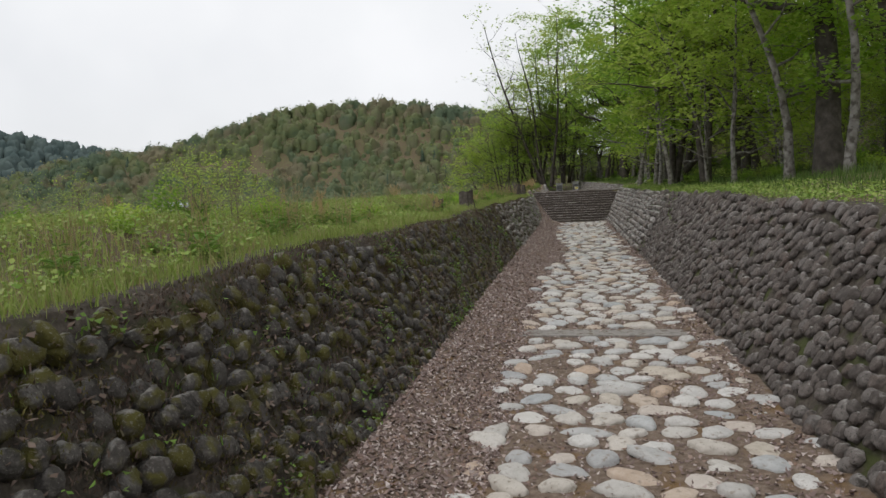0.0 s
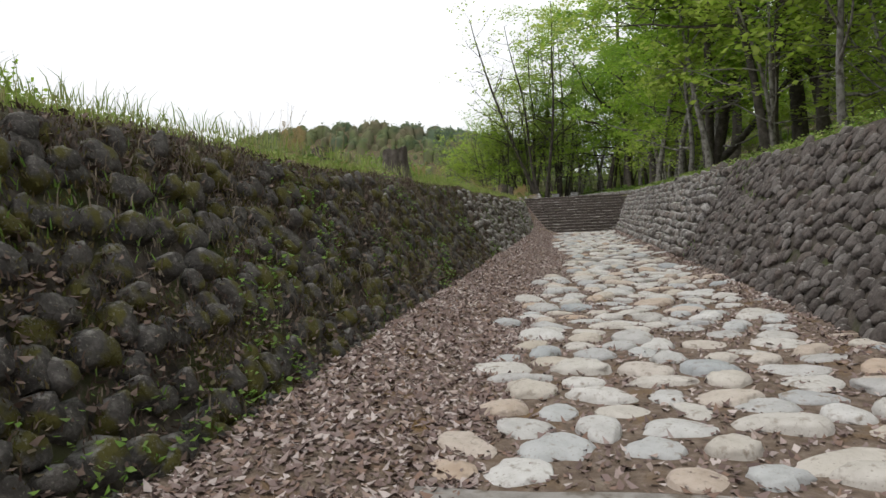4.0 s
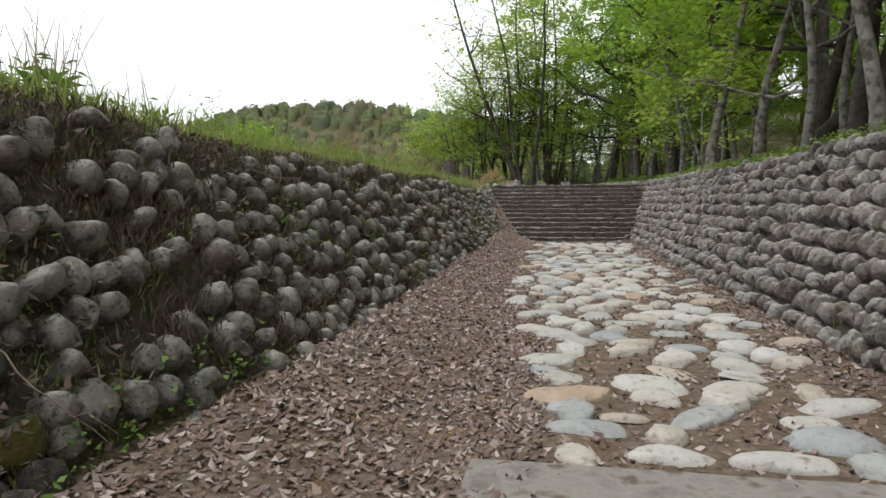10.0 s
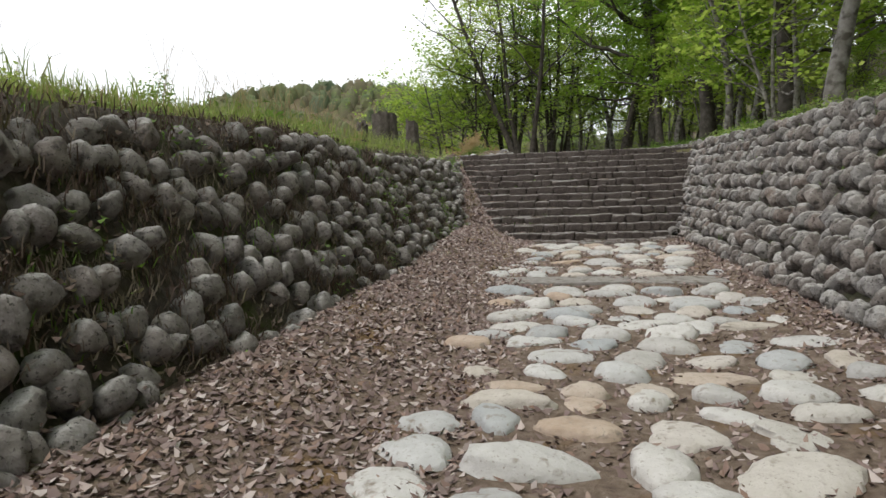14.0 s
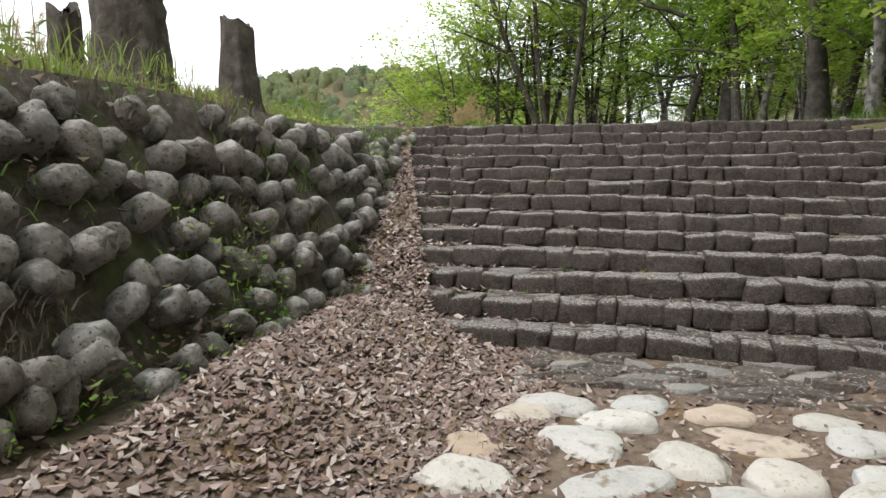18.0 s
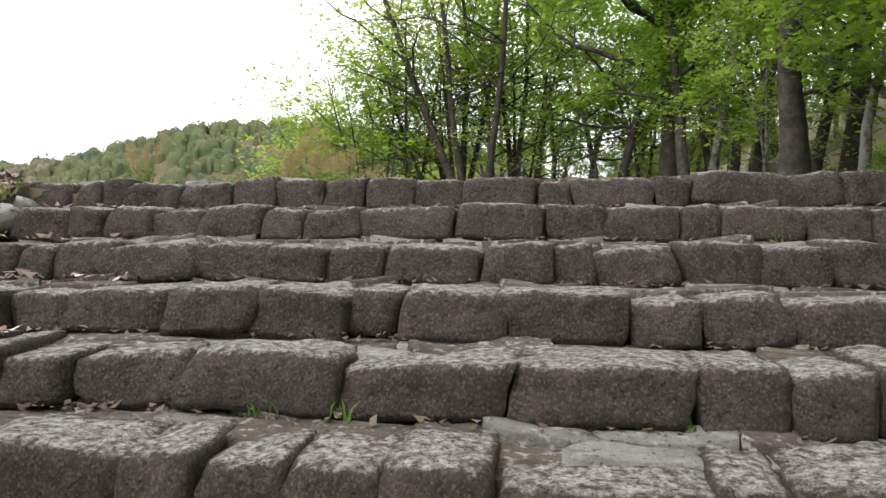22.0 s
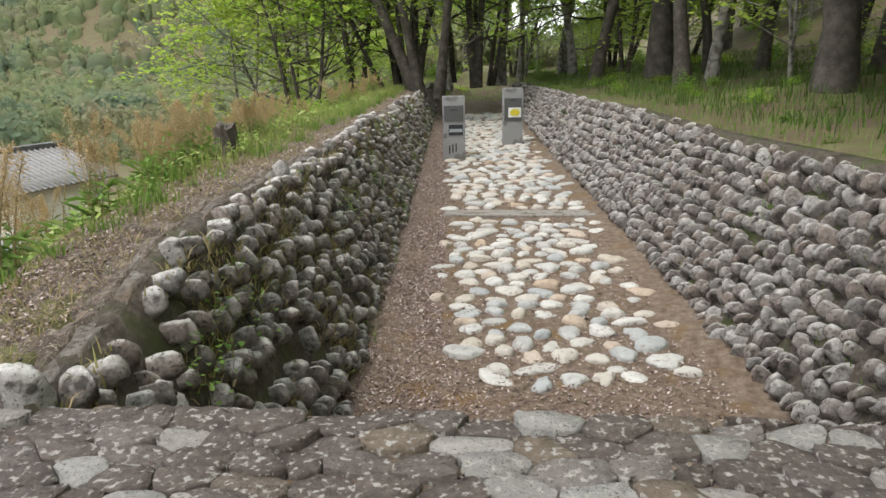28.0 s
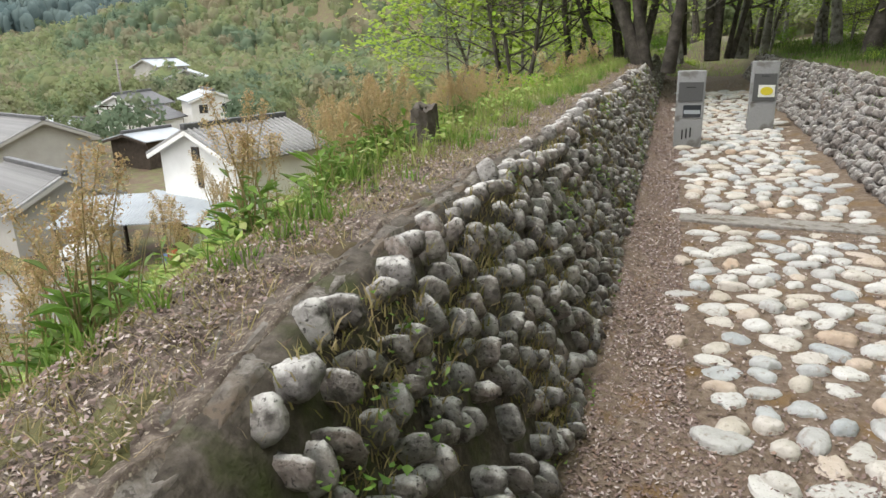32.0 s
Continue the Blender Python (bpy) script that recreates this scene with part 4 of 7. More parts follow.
def far_woods():
    r = np.random.RandomState(77)
    near, ns, far, fs, blue, bs = [], [], [], [], [], []
    for _ in range(60000):
        a, d = r.uniform(-0.3, 1.5), 48 + 480 * r.uniform(0, 1) ** 0.8
        x, y = -math.sin(a) * d - 5, math.cos(a) * d + 40
        h = hills(x, y)
        if x > -34 and y < 150:
            continue
        if h < 3 and d < 190:
            if r.rand() > 0.34 or (x > -48 and y < 112) or (x > -78 and y < 132 and r.rand() < 0.75):
                continue
        z = ground_z(x, y)
        if d < 150:
            if len(near) < 620:
                near.append((x, y, z))
                ns.append(r.uniform(1.6, 3.4))
        elif len(far) < 9000 and in_sight(x, y, z):
            far.append((x, y, z - 0.5))
            fs.append(1.6 + 3.6 * r.uniform(0, 1) ** 2.2)
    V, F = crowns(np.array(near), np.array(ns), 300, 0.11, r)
    ob = new("valley_woods", mesh_np("valley_woods", V, F, M_HILL_HAZED))
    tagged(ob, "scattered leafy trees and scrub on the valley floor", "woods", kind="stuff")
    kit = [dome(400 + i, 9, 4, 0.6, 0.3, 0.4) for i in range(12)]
    lumps("far_woods", far, fs, 1.3, kit, 32, 0.15, M_HILL_HAZED, "mixed spring woodland covering the hills across the valley", r)
    for _ in range(9000):                                  # the dark ridge behind
        a, d = r.uniform(0.5, 1.5), r.uniform(500, 900)
        x, y = -math.sin(a) * d, math.cos(a) * d + 30
        z = ground_z(x, y)
        if len(blue) < 2200 and hills(x, y) > 8 and in_sight(x, y, z):
            blue.append((x, y, z - 1))
            bs.append(r.uniform(3.5, 6.0))
    lumps("ridge_woods", blue, bs, 2.4, kit, 14, 0.2, M_RIDGE_HAZED, "dark conifer woods on the farthest ridge, blue-green from painted haze", r)
    VV, FF = [], []
    for i in range(420):
        a, d = r.uniform(0.2, 1.1), r.uniform(220, 480)
        x, y = -math.sin(a) * d, math.cos(a) * d + 30
        if noise.noise((x * 0.02, y * 0.02, 2)) < 0.2 or not 8 < hills(x, y) < 30:
            continue
        z, h, w = ground_z(x, y) - 1, r.uniform(6, 10), r.uniform(1.5, 2.4)
        for t in range(9):
            zz, ww = z + h * (0.15 + 0.1 * t), w * (1 - t / 9.5)
            b, m = len(VV), 7
            VV.append((x, y, zz + h * 0.16))
            for q in range(m):
                c = 2 * math.pi * q / m + t
                e = ww * r.uniform(0.7, 1.1)
                VV.append((x + e * math.cos(c), y + e * math.sin(c), zz - 0.06 * h * r.rand()))
            FF += [(b, b + 1 + q, b + 1 + (q + 1) % m) for q in range(m)]
    ob = new("far_conifers", mesh_np("far_conifers", VV, FF, M_CONIFER))
    tagged(ob, "dark conifers standing in clumps on the far hills", "conifers", kind="stuff")


far_woods()


# ---- stumps ----
def stump(seed, wide, tall, x, y, label, jag=0.12, taper=0.8):
    """An old sawn stump: fluted, flared at the foot, with a broken top and bark plates."""
    r = np.random.RandomState(seed)
    sides, rings = 34, 14
    ph = r.uniform(0, 6.28, 5)
    V, F = [], []
    for j in range(rings):
        u = j / (rings - 1)
        for i in range(sides):
            a = 2 * math.pi * i / sides
            rad = wide / 2 * (taper + (1.25 - taper) * (1 - u) ** 2.2) * (1 + 0.07 * math.sin(5 * a + ph[0]) + 0.06 * math.sin(9 * a + ph[1] + u) + 0.05 * math.sin(13 * a + ph[2] + 2 * u) + r.normal(0, 0.028))
            z = -0.12 + u * (tall + 0.12) + (jag * tall * (0.5 * math.sin(a + ph[3]) + 0.3 * math.sin(3 * a + ph[4]) + r.normal(0, 0.12)) * u ** 3)
            V.append((rad * math.cos(a), rad * math.sin(a), z))
    for j in range(rings - 1):
        for i in range(sides):
            F.append((j * sides + i, j * sides + (i + 1) % sides, (j + 1) * sides + (i + 1) % sides, (j + 1) * sides + i))
    root = new("tree_stump")
    part("bark", mesh_np("bark", V, F, M_STUMP, False), root)
    top = V[-sides:]
    inner = [(p[0] * 0.8, p[1] * 0.8, p[2] - 0.02 * tall) for p in top] + [(p[0] * 0.4, p[1] * 0.4, p[2] * 0.5 + tall * 0.45 + r.normal(0, 0.02)) for p in top]
    TV = list(top) + inner
    TF = [(k * sides + i, k * sides + (i + 1) % sides, (k + 1) * sides + (i + 1) % sides, (k + 1) * sides + i) for k in range(2) for i in range(sides)]
    part("cut_face", mesh_np("cut_face", TV, TF, M_STUMP, False), root, "weathered grey cut face")
    root.location = (x, y, ground_z(x, y))
    return tagged(root, label, "tree stump", "old stumps on the bank")


stump(1, 0.42, 0.42, -4.15, 21.4, "low grey tree stump in the grass on the bank")
stump(2, 0.60, 0.66, -3.75, 24.6, "dark broken tree stump at the edge of the wall", 0.2)
stump(3, 0.64, 0.94, -4.34, 51.38, "large deeply fluted grey tree stump above the wall", 0.06, 0.85)
stump(5, 0.30, 0.66, -4.83, 51.2, "small stump leaning beside the large one", 0.2)
stump(4, 0.40, 0.92, -3.95, 52.45, "tall narrow weathered stump with peeling bark", 0.10, 0.72)
stump(6, 0.36, 0.46, -4.3, 67.4, "dark tree stump among tall grass on the bank", 0.15)


def old_timber():
    bm = bmesh.new()
    bmesh.ops.create_cone(bm, cap_ends=True, segments=14, radius1=0.09, radius2=0.075, depth=0.6)
    bmesh.ops.subdivide_edges(bm, edges=[e for e in bm.edges if e.calc_length() > 0.5], cuts=6)
    for v in bm.verts:
        v.co += v.normal * 0.025 * noise.noise(v.co * 9)
    ob = new("fallen_log", bm_mesh("fallen_log", bm, M_STUMP))
    ob.matrix_basis = Matrix.Translation((-5.8, 62.0, ground_z(-5.8, 62.0) + 0.06)) @ Euler((radians(90), 0, radians(70))).to_matrix().to_4x4()
    tagged(ob, "short dark weathered log lying at the end of the landing", "log")


old_timber()


# ---- gate pillars ----
def gate_pillar(x, y, turn, sign):
    z = floor_z(y)
    root = new("gate_pillar")
    bm = box_bm(0.70, 0.46, 1.98, 0.025)
    part("shaft", bm_mesh("shaft", bm, M_GRANITE), root)
    front = -0.23
    bm = box_bm(0.60, 0.03, 0.78 if sign else 0.48, 0.004, (0, 0, 0))
    p = part("panel", bm_mesh("panel", bm, M_GRANITE_DARK), root, "dark polished stone panel")
    p.location = (0, front - 0.008, 0.86 if sign else 1.22)
    bm = box_bm(0.22, 0.012, 0.02, 0.002)
    for k in range(1):
        q = part("inscription", bm_mesh("inscription", bm, M_RUBBER), root, "line of small dark lettering")
        q.location = (0, front - 0.026, 1.56)
    if sign:
        bm = box_bm(0.44, 0.012, 0.34, 0.003)
        pl = part("plaque", bm_mesh("plaque", bm, M_SIGNWHITE), root, "square white sign plate")
        pl.location = (0.06, front - 0.03, 0.98)
        bm = bmesh.new()
        bmesh.ops.create_circle(bm, cap_ends=True, segments=24, radius=0.5, matrix=Matrix.Rotation(radians(90), 4, "X"))
        bmesh.ops.solidify(bm, geom=bm.faces[:], thickness=0.01)
        for v in bm.verts:
            v.co.x *= 0.34
            v.co.z *= 0.24
        e = part("emblem", bm_mesh("emblem", bm, M_YELLOW), pl, "yellow oval emblem")
        e.location = (0, -0.012, 0.17)
    else:
        bm = box_bm(0.44, 0.012, 0.32, 0.003)
        pl = part("plaque", bm_mesh("plaque", bm, M_GLASS), root, "faded dark picture plate")
        pl.location = (0.06, front - 0.012, 0.80)
        bm = box_bm(0.40, 0.006, 0.10, 0.001)
        e = part("print", bm_mesh("print", bm, M_SHEET), pl, "pale band of the printed picture")
        e.location = (0, -0.007, 0.09)
        for k in range(3):
            bm = box_bm(0.035, 0.008, 0.26, 0.001)
            q = part("lettering", bm_mesh("lettering", bm, M_RUBBER), root, "column of dark lettering")
            q.location = (-0.14 + 0.1 * k, front - 0.006, 0.22 + 0.03 * k)
    root.matrix_basis = Matrix.Translation((x, y, z - 0.02)) @ Matrix.Rotation(turn, 4, "Z")
    tagged(root, "square grey granite gate pillar with a %s" % ("yellow emblem on a white sign" if sign else "dark picture plate"), "pillar", "pair of gate pillars")


gate_pillar(-1.98, 79.4, radians(4), False)
gate_pillar(-0.12, 82.3, radians(4), True)

# ---- drain pipe at the foot of the stairs ----
def drain_pipe():
    bm = bmesh.new()
    ro, ri, L, n = 0.125, 0.098, 0.5, 20
    rings = []
    for rad, yy in ((ro, L), (ro, 0), (ri, 0), (ri, L)):
        rings.append([bm.verts.new((rad * math.cos(2 * math.pi * i / n), yy, rad * math.sin(2 * math.pi * i / n))) for i in range(n)])
    for a, b in ((0, 1), (1, 2), (2, 3)):
        for i in range(n):
            bm.faces.new((rings[a][i], rings[a][(i + 1) % n], rings[b][(i + 1) % n], rings[b][i]))
    ob = new("drain_pipe", bm_mesh("drain_pipe", bm, M_PIPE, True))
    ob.location = (2.22, 51.55, 0.17)
    tagged(ob, "open end of a grey drain pipe beside the steps", "pipe")


drain_pipe()


# ---- dry leaves ----
def litter(name, P, size, seed, label, mat):
    r = np.random.RandomState(seed)
    n = len(P)
    P = np.array(P)
    yaw, s = r.uniform(0, 6.283, n), size * r.uniform(0.55, 1.5, n)
    d = np.stack([np.cos(yaw), np.sin(yaw), r.normal(0, 0.35, n)], 1)
    w = np.stack([-np.sin(yaw), np.cos(yaw), r.normal(0, 0.45, n)], 1)
    up = np.array((0, 0, 1.0))
    c = P + up * s[:, None] * r.uniform(0.02, 0.25, (n, 1))
    curl = up * (s * r.uniform(-0.08, 0.38, n))[:, None]
    wide = r.uniform(0.16, 0.36, (n, 1))
    V = np.stack([c - d * s[:, None] * 0.5 + curl, c + w * s[:, None] * wide, c + d * s[:, None] * 0.5 + curl, c - w * s[:, None] * wide], 1).reshape(-1, 3)
    i = np.arange(n)[:, None] * 4
    F = np.concatenate([i + np.array((0, 1, 2)), i + np.array((0, 2, 3))], 0)
    ob = new(name, mesh_np(name, V, F, mat))
    return tagged(ob, label, "dry leaves", kind="stuff")


rl = np.random.RandomState(21)
pts = []
for _ in range(66000):                                   # thick strip along the west wall
    y = rl.uniform(3.5, 51.95)
    w = (-0.75 + 0.35 * smooth(24, 27, y) * smooth(38, 34, y)) - foot_l(y)
    x = foot_l(y) + w * rl.beta(1.0, 1.08) * 1.14 - 0.06
    pts.append((x, y, leaf_heap(x, y)))
for _ in range(38000):                                   # thinly between the paving stones
    y, x = rl.uniform(3.5, 51.6), rl.uniform(-1.0, 2.6)
    pts.append((x, y, leaf_heap(x, y) - 0.005))
for _ in range(5000):
    y = rl.uniform(3.5, 51.6)
    x = foot_r(y) - abs(rl.normal(0, 0.28))
    pts.append((x, y, leaf_heap(x, y)))
for _ in range(11000):                                   # drift on the stairs
    y = rl.uniform(49.3, 57.2)
    e = heap_edge(y)
    x = e + 0.15 - rl.uniform(0, 1) * (e - wall_l(min(y, 57.2), max(0.1, heap_z(e, y))) + 0.3)
    pts.append((x, y, max(leaf_heap(x, y) if y < 52 else -9, heap_z(x, y) - 0.34 * smooth(52.0, 49.2, y) + 0.01)))
for _ in range(3000):
    y = rl.uniform(48.5, 52.0)
    x = rl.uniform(foot_l(y), -0.7)
    pts.append((x, y, leaf_heap(x, y) + 0.004))
for _ in range(700):                                     # blown onto the steps
    k = rl.randint(1, 13)
    x = heap_edge(STAIR_Y + k * TREAD) + abs(rl.normal(0, 0.5))
    pts.append((x, STAIR_Y + k * TREAD - rl.uniform(0.0, 0.2), k * STEP_H + 0.005))
dead = []
for _ in range(2600):                                    # scraps lodged behind the blocks
    k = rl.randint(1, 13)
    dead.append((rl.uniform(-3, 2.8), STAIR_Y + k * TREAD - abs(rl.normal(0, 0.035)), k * STEP_H + 0.002))
for _ in range(2200):                                    # and in the joints of the landing
    x, y = rl.uniform(-3.4, 4.5), rl.uniform(57.6, 60.8)
    if noise.noise((x * 1.6, y * 1.6, 3.0)) + rl.normal(0, 0.15) > 0.1:
        dead.append((x, y, PLAT_Z - 0.004))
litter("step_leaf_scraps", dead, 0.032, 9, "small dead leaf scraps lodged behind the step blocks", M_DEADLEAF)
litter("dry_leaves_lower", pts, 0.056, 1, "brown and pinkish dry leaves drifted over the path", M_LITTER)
pts = []
for _ in range(74000):
    y = 61 + 36 * rl.uniform(0, 1) ** 1.9
    x = rl.uniform(foot_l(y), cob_l(y) + 0.1) if rl.rand() < 0.62 else rl.uniform(cob_l(y), foot_r(y))
    if y < 66 and rl.rand() < 0.5:
        x = rl.uniform(foot_l(y), foot_r(y))
    pts.append((x, y, floor_z(y) + 0.1 * smooth(0.5, 0, x - foot_l(y)) + 0.01))
litter("dry_leaves_upper", pts, 0.038, 2, "small brown leaf scraps over the second path", M_LITTER)


# ---- grass ----
def blades(name, P, H, wid, seed, mat, label, bend=0.5):
    r = np.random.RandomState(seed)
    P, H = np.array(P), np.array(H)
    n = len(P)
    a, b = r.uniform(0, 6.283, n), r.uniform(0, 6.283, n)
    side = np.stack([np.cos(a), np.sin(a), np.zeros(n)], 1) * (wid * r.uniform(0.6, 1.4, n))[:, None]
    out = np.stack([np.cos(b), np.sin(b), np.zeros(n)], 1) * (H * bend * r.uniform(0.1, 1, n))[:, None]
    up = np.stack([np.zeros(n), np.zeros(n), H], 1)
    mid = P + up * 0.6 + out * 0.35
    V = np.stack([P - side, P + side, mid + side * 0.7, mid - side * 0.7, P + up * r.uniform(0.85, 1.0, (n, 1)) + out], 1).reshape(-1, 3)
    i = np.arange(n)[:, None] * 5
    F = np.concatenate([i + np.array(t) for t in ((0, 1, 2), (0, 2, 3), (3, 2, 4))], 0)
    ob = new(name, mesh_np(name, V, F, mat))
    return tagged(ob, label, "grass", kind="stuff")


rg = np.random.RandomState(33)


def bank_points(n, y0, y1, dmax, side, skip=0.0, power=1.6, clump=0.9):
    P = []
    while len(P) < n:
        y = rg.uniform(y0, y1)
        d = dmax * rg.uniform(0, 1) ** power
        plat = 57.2 < y < 60.95
        if plat and d < 1.0 and side < 0:
            continue
        x = (crown_l(y) - skip - d) if side < 0 else (crown_r(y) + skip + d)
        if plat and side > 0:
            x = 6.7 + d
        if noise.noise((x * clump, y * clump, 4.2)) + rg.normal(0, 0.35) < -0.15:
            continue
        P.append((x, y, ground_z(x, y) - 0.03))
    return P


P = bank_points(52000, 2, 55, 7.5, -1, 0.28)
blades("meadow_grass", P, rg.uniform(0.10, 0.34, len(P)), 0.006, 3, M_GRASS, "rough green grass on the bank above the wall")
P = bank_points(15000, 2, 54, 3.0, -1, 0.12, 1.3, 1.7)
blades("edge_grass", P, rg.uniform(0.10, 0.28, len(P)), 0.005, 4, M_DRYGRASS, "straw-coloured grass along the edge of the bank")
P = bank_points(30000, 64.6, 98, 6.0, -1, 0.7, 1.0, 0.8)
blades("slope_grass", P, rg.uniform(0.10, 0.42, len(P)), 0.006, 5, M_GRASS, "long green grass on the slope beside the second path")
P = bank_points(9000, 65, 98, 6.5, -1, 1.1, 1.1, 0.5)
blades("slope_dry_grass", P, rg.uniform(0.2, 0.6, len(P)), 0.004, 6, M_DRYGRASS, "tall straw-coloured grass on the slope")
P = bank_points(14000, 2, 51, 0.75, -1, -0.12, 1.0, 1.3)
blades("crest_grass", P, rg.uniform(0.08, 0.26, len(P)), 0.005, 14, M_GRASS, "grass hanging over the top of the wall", 0.9)
# the darker weed green here stands in for shade from the trees
P = bank_points(15000, 6, 98, 3.5, 1, 0.2, 1.2)
blades("woodside_grass", P, rg.uniform(0.08, 0.3, len(P)), 0.006, 7, M_WEED, "fresh grass at the edge of the wood")
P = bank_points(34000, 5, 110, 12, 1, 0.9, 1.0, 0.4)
blades("wood_floor_grass", P, rg.uniform(0.15, 0.45, len(P)), 0.012, 8, M_WEED_SHADED, "green plants on the floor of the wood, painted dark for tree shade")
P = [(rg.uniform(-9, 9), rg.uniform(98.5, 112), 0) for _ in range(7000)]
P = [(x, y, ground_z(x, y) - 0.02) for x, y, _ in P]
blades("far_end_grass", P, rg.uniform(0.1, 0.35, len(P)), 0.008, 9, M_GRASS, "green grass where the second path ends")


def herbs(name, P, lift, size, seed, mat, label):
    """Low broad leaves scattered among the grass."""
    r = np.random.RandomState(seed)
    C = np.array(P) + np.stack([np.zeros(len(P)), np.zeros(len(P)), r.uniform(0.02, lift, len(P))], 1)
    V, F = leaf_cards(C, size, r, 0.6)
    tagged(new(name, mesh_np(name, V, F, mat)), label, "herbs", kind="stuff")


herbs("meadow_herbs", bank_points(42000, 2.5, 34, 7.5, -1, 0.25, 1.1, 1.5), 0.24, 0.062, 71, M_HERB, "low broad-leaved herbs among the grass of the bank")
herbs("crest_herbs", bank_points(9000, 20, 56, 1.6, -1, 0.05, 1.0, 1.9), 0.16, 0.05, 72, M_HERB, "small leafy weeds along the crest of the wall")
herbs("east_crest_herbs", bank_points(15000, 4, 57, 1.5, 1, 0.05, 1.2, 1.2), 0.24, 0.065, 74, M_HERB, "fresh leafy plants along the crest of the wall below the wood")
herbs("slope_herbs", bank_points(15000, 63, 92, 4.5, -1, 0.9, 1.0, 0.9), 0.30, 0.07, 73, M_HERB, "leafy weeds among the grass of the slope")


P = []
for _ in range(2600):
    y = rg.uniform(46.0, 57.0)
    e = heap_edge(y)
    x = e + 0.1 - rg.uniform(0, 1) * (e - wall_l(y, max(0.1, heap_z(e, y)))) if y > 51 else rg.uniform(foot_l(y) + 0.3, -0.6)
    if noise.noise((x * 1.2, y * 1.2, 6.0)) > 0.05:
        P.append((x, y, heap_z(x, y) if y > 52 else leaf_heap(x, y)))
blades("drift_straw", P, rg.uniform(0.04, 0.13, len(P)), 0.003, 23, M_DRYGRASS, "dry straw sticking out of the drifted leaves", 1.6)


# ---- growth on the faces of the walls ----
def wall_growth(name, side, y0, y1, n, hmin, hmax, seed, mat, label, thresh=0.05):
    r = np.random.RandomState(seed)
    P, H = [], []
    while len(P) < n:
        y = r.uniform(y0, y1)
        t = (top_l(y) if side < 0 else top_r(y)) - floor_z(y)
        u = r.uniform(0.02, 1.0)
        z = floor_z(y) + u * t
        if noise.noise((y * 0.9, z * 1.6, seed)) + 0.25 * (u - 0.5) + r.normal(0, 0.12) < thresh:
            continue
        x = (wall_l if side < 0 else wall_r)(y, z) - side * r.uniform(0.0, 0.09)
        P.append((x, y, z))
        H.append(r.uniform(hmin, hmax))
    return blades(name, P, H, 0.006, seed, mat, label, 1.1)


P = []
for _ in range(16):                                       # weeds rooted in the joints of the steps
    k = rl.randint(1, 12)
    x, y, z = rl.uniform(-2.6, 2.6), STAIR_Y + k * TREAD - 0.01, k * STEP_H
    P += [(x + rl.normal(0, 0.03), y + rl.normal(0, 0.015), z - 0.01) for _ in range(16)]
blades("step_weeds", P, rl.uniform(0.025, 0.08, len(P)), 0.005, 61, M_WEED, "small green weeds rooted between the step stones", 0.8)
wall_growth("wall_moss", -1, 3, 34, 30000, 0.012, 0.05, 51, material("moss", pick="island", pick_colours=((0.055, 0.06, 0.012), (0.10, 0.095, 0.02), (0.15, 0.125, 0.035), (0.07, 0.055, 0.022), (0.12, 0.08, 0.04)), pick_amount=0.9, colours=((0.05, 0.06, 0.01), (0.09, 0.1, 0.03)), scale=4, bump=0, coords="Geometry"), "moss and low plants growing over the stones of the wall")
wall_growth("low_wall_growth", -1, 3, 34, 46000, 0.015, 0.06, 59, M_DEADLEAF, "low withered growth and roots over the stones of the wall", 0.0)
wall_growth("wall_dry_growth", -1, 14, 52, 14000, 0.04, 0.13, 52, M_TWIG, "withered grass and roots hanging on the wall", 0.12)
wall_growth("wall_withered_grass", -1, 30, 48, 15000, 0.04, 0.15, 58, M_DEADLEAF, "withered grass hanging between the stones of the wall", 0.12)
wall_growth("wall_weeds", -1, 3, 57, 5000, 0.03, 0.11, 53, M_WEED, "small green weeds in the joints of the wall", 0.22)
wall_growth("upper_wall_weeds", -1, 61, 90, 16000, 0.03, 0.12, 54, M_DRYGRASS, "yellowed moss and weeds in the joints of the wall", 0.1)
wall_growth("east_wall_weeds", 1, 25, 95, 1500, 0.04, 0.16, 55, M_WEED, "small green weeds in the joints of the wall", 0.3)
wall_growth("path_weeds", -1, 62, 90, 1500, 0.04, 0.12, 56, M_DRYGRASS, "yellowed tufts between the wall stones", 0.2)


pts, gts = [], []
while len(pts) < 14000:                                   # dead leaves and scraps caught on the west wall
    y = rl.uniform(3, 50)
    u = rl.uniform(0, 1)
    z = u * top_l(y)
    if noise.noise((y * 0.6, z * 1.1, 9.0)) + 0.3 * smooth(0.5, 0.0, u) + rl.normal(0, 0.15) < (0.02 if y < 32 else 0.2):
        continue
    pts.append((wall_l(y, z) + rl.uniform(0.03, 0.12), y, z))
litter("wall_leaf_scraps", pts, 0.055, 6, "dead brown leaves caught between the stones of the wall", M_DEADLEAF)
while len(gts) < 5500:
    y = rl.uniform(3, 57) if rl.rand() < 0.75 else rl.uniform(62, 90)
    z = floor_z(y) + rl.uniform(0.05, 1) * (top_l(y) - floor_z(y))
    if noise.noise((y * 0.8, z * 1.3, 21.0)) + rl.normal(0, 0.1) < 0.28:
        continue
    gts.append((wall_l(y, z) + rl.uniform(0.05, 0.16), y, z))
litter("wall_creepers", gts, 0.048, 8, "small green creeping leaves on the stones of the wall", M_WEED)


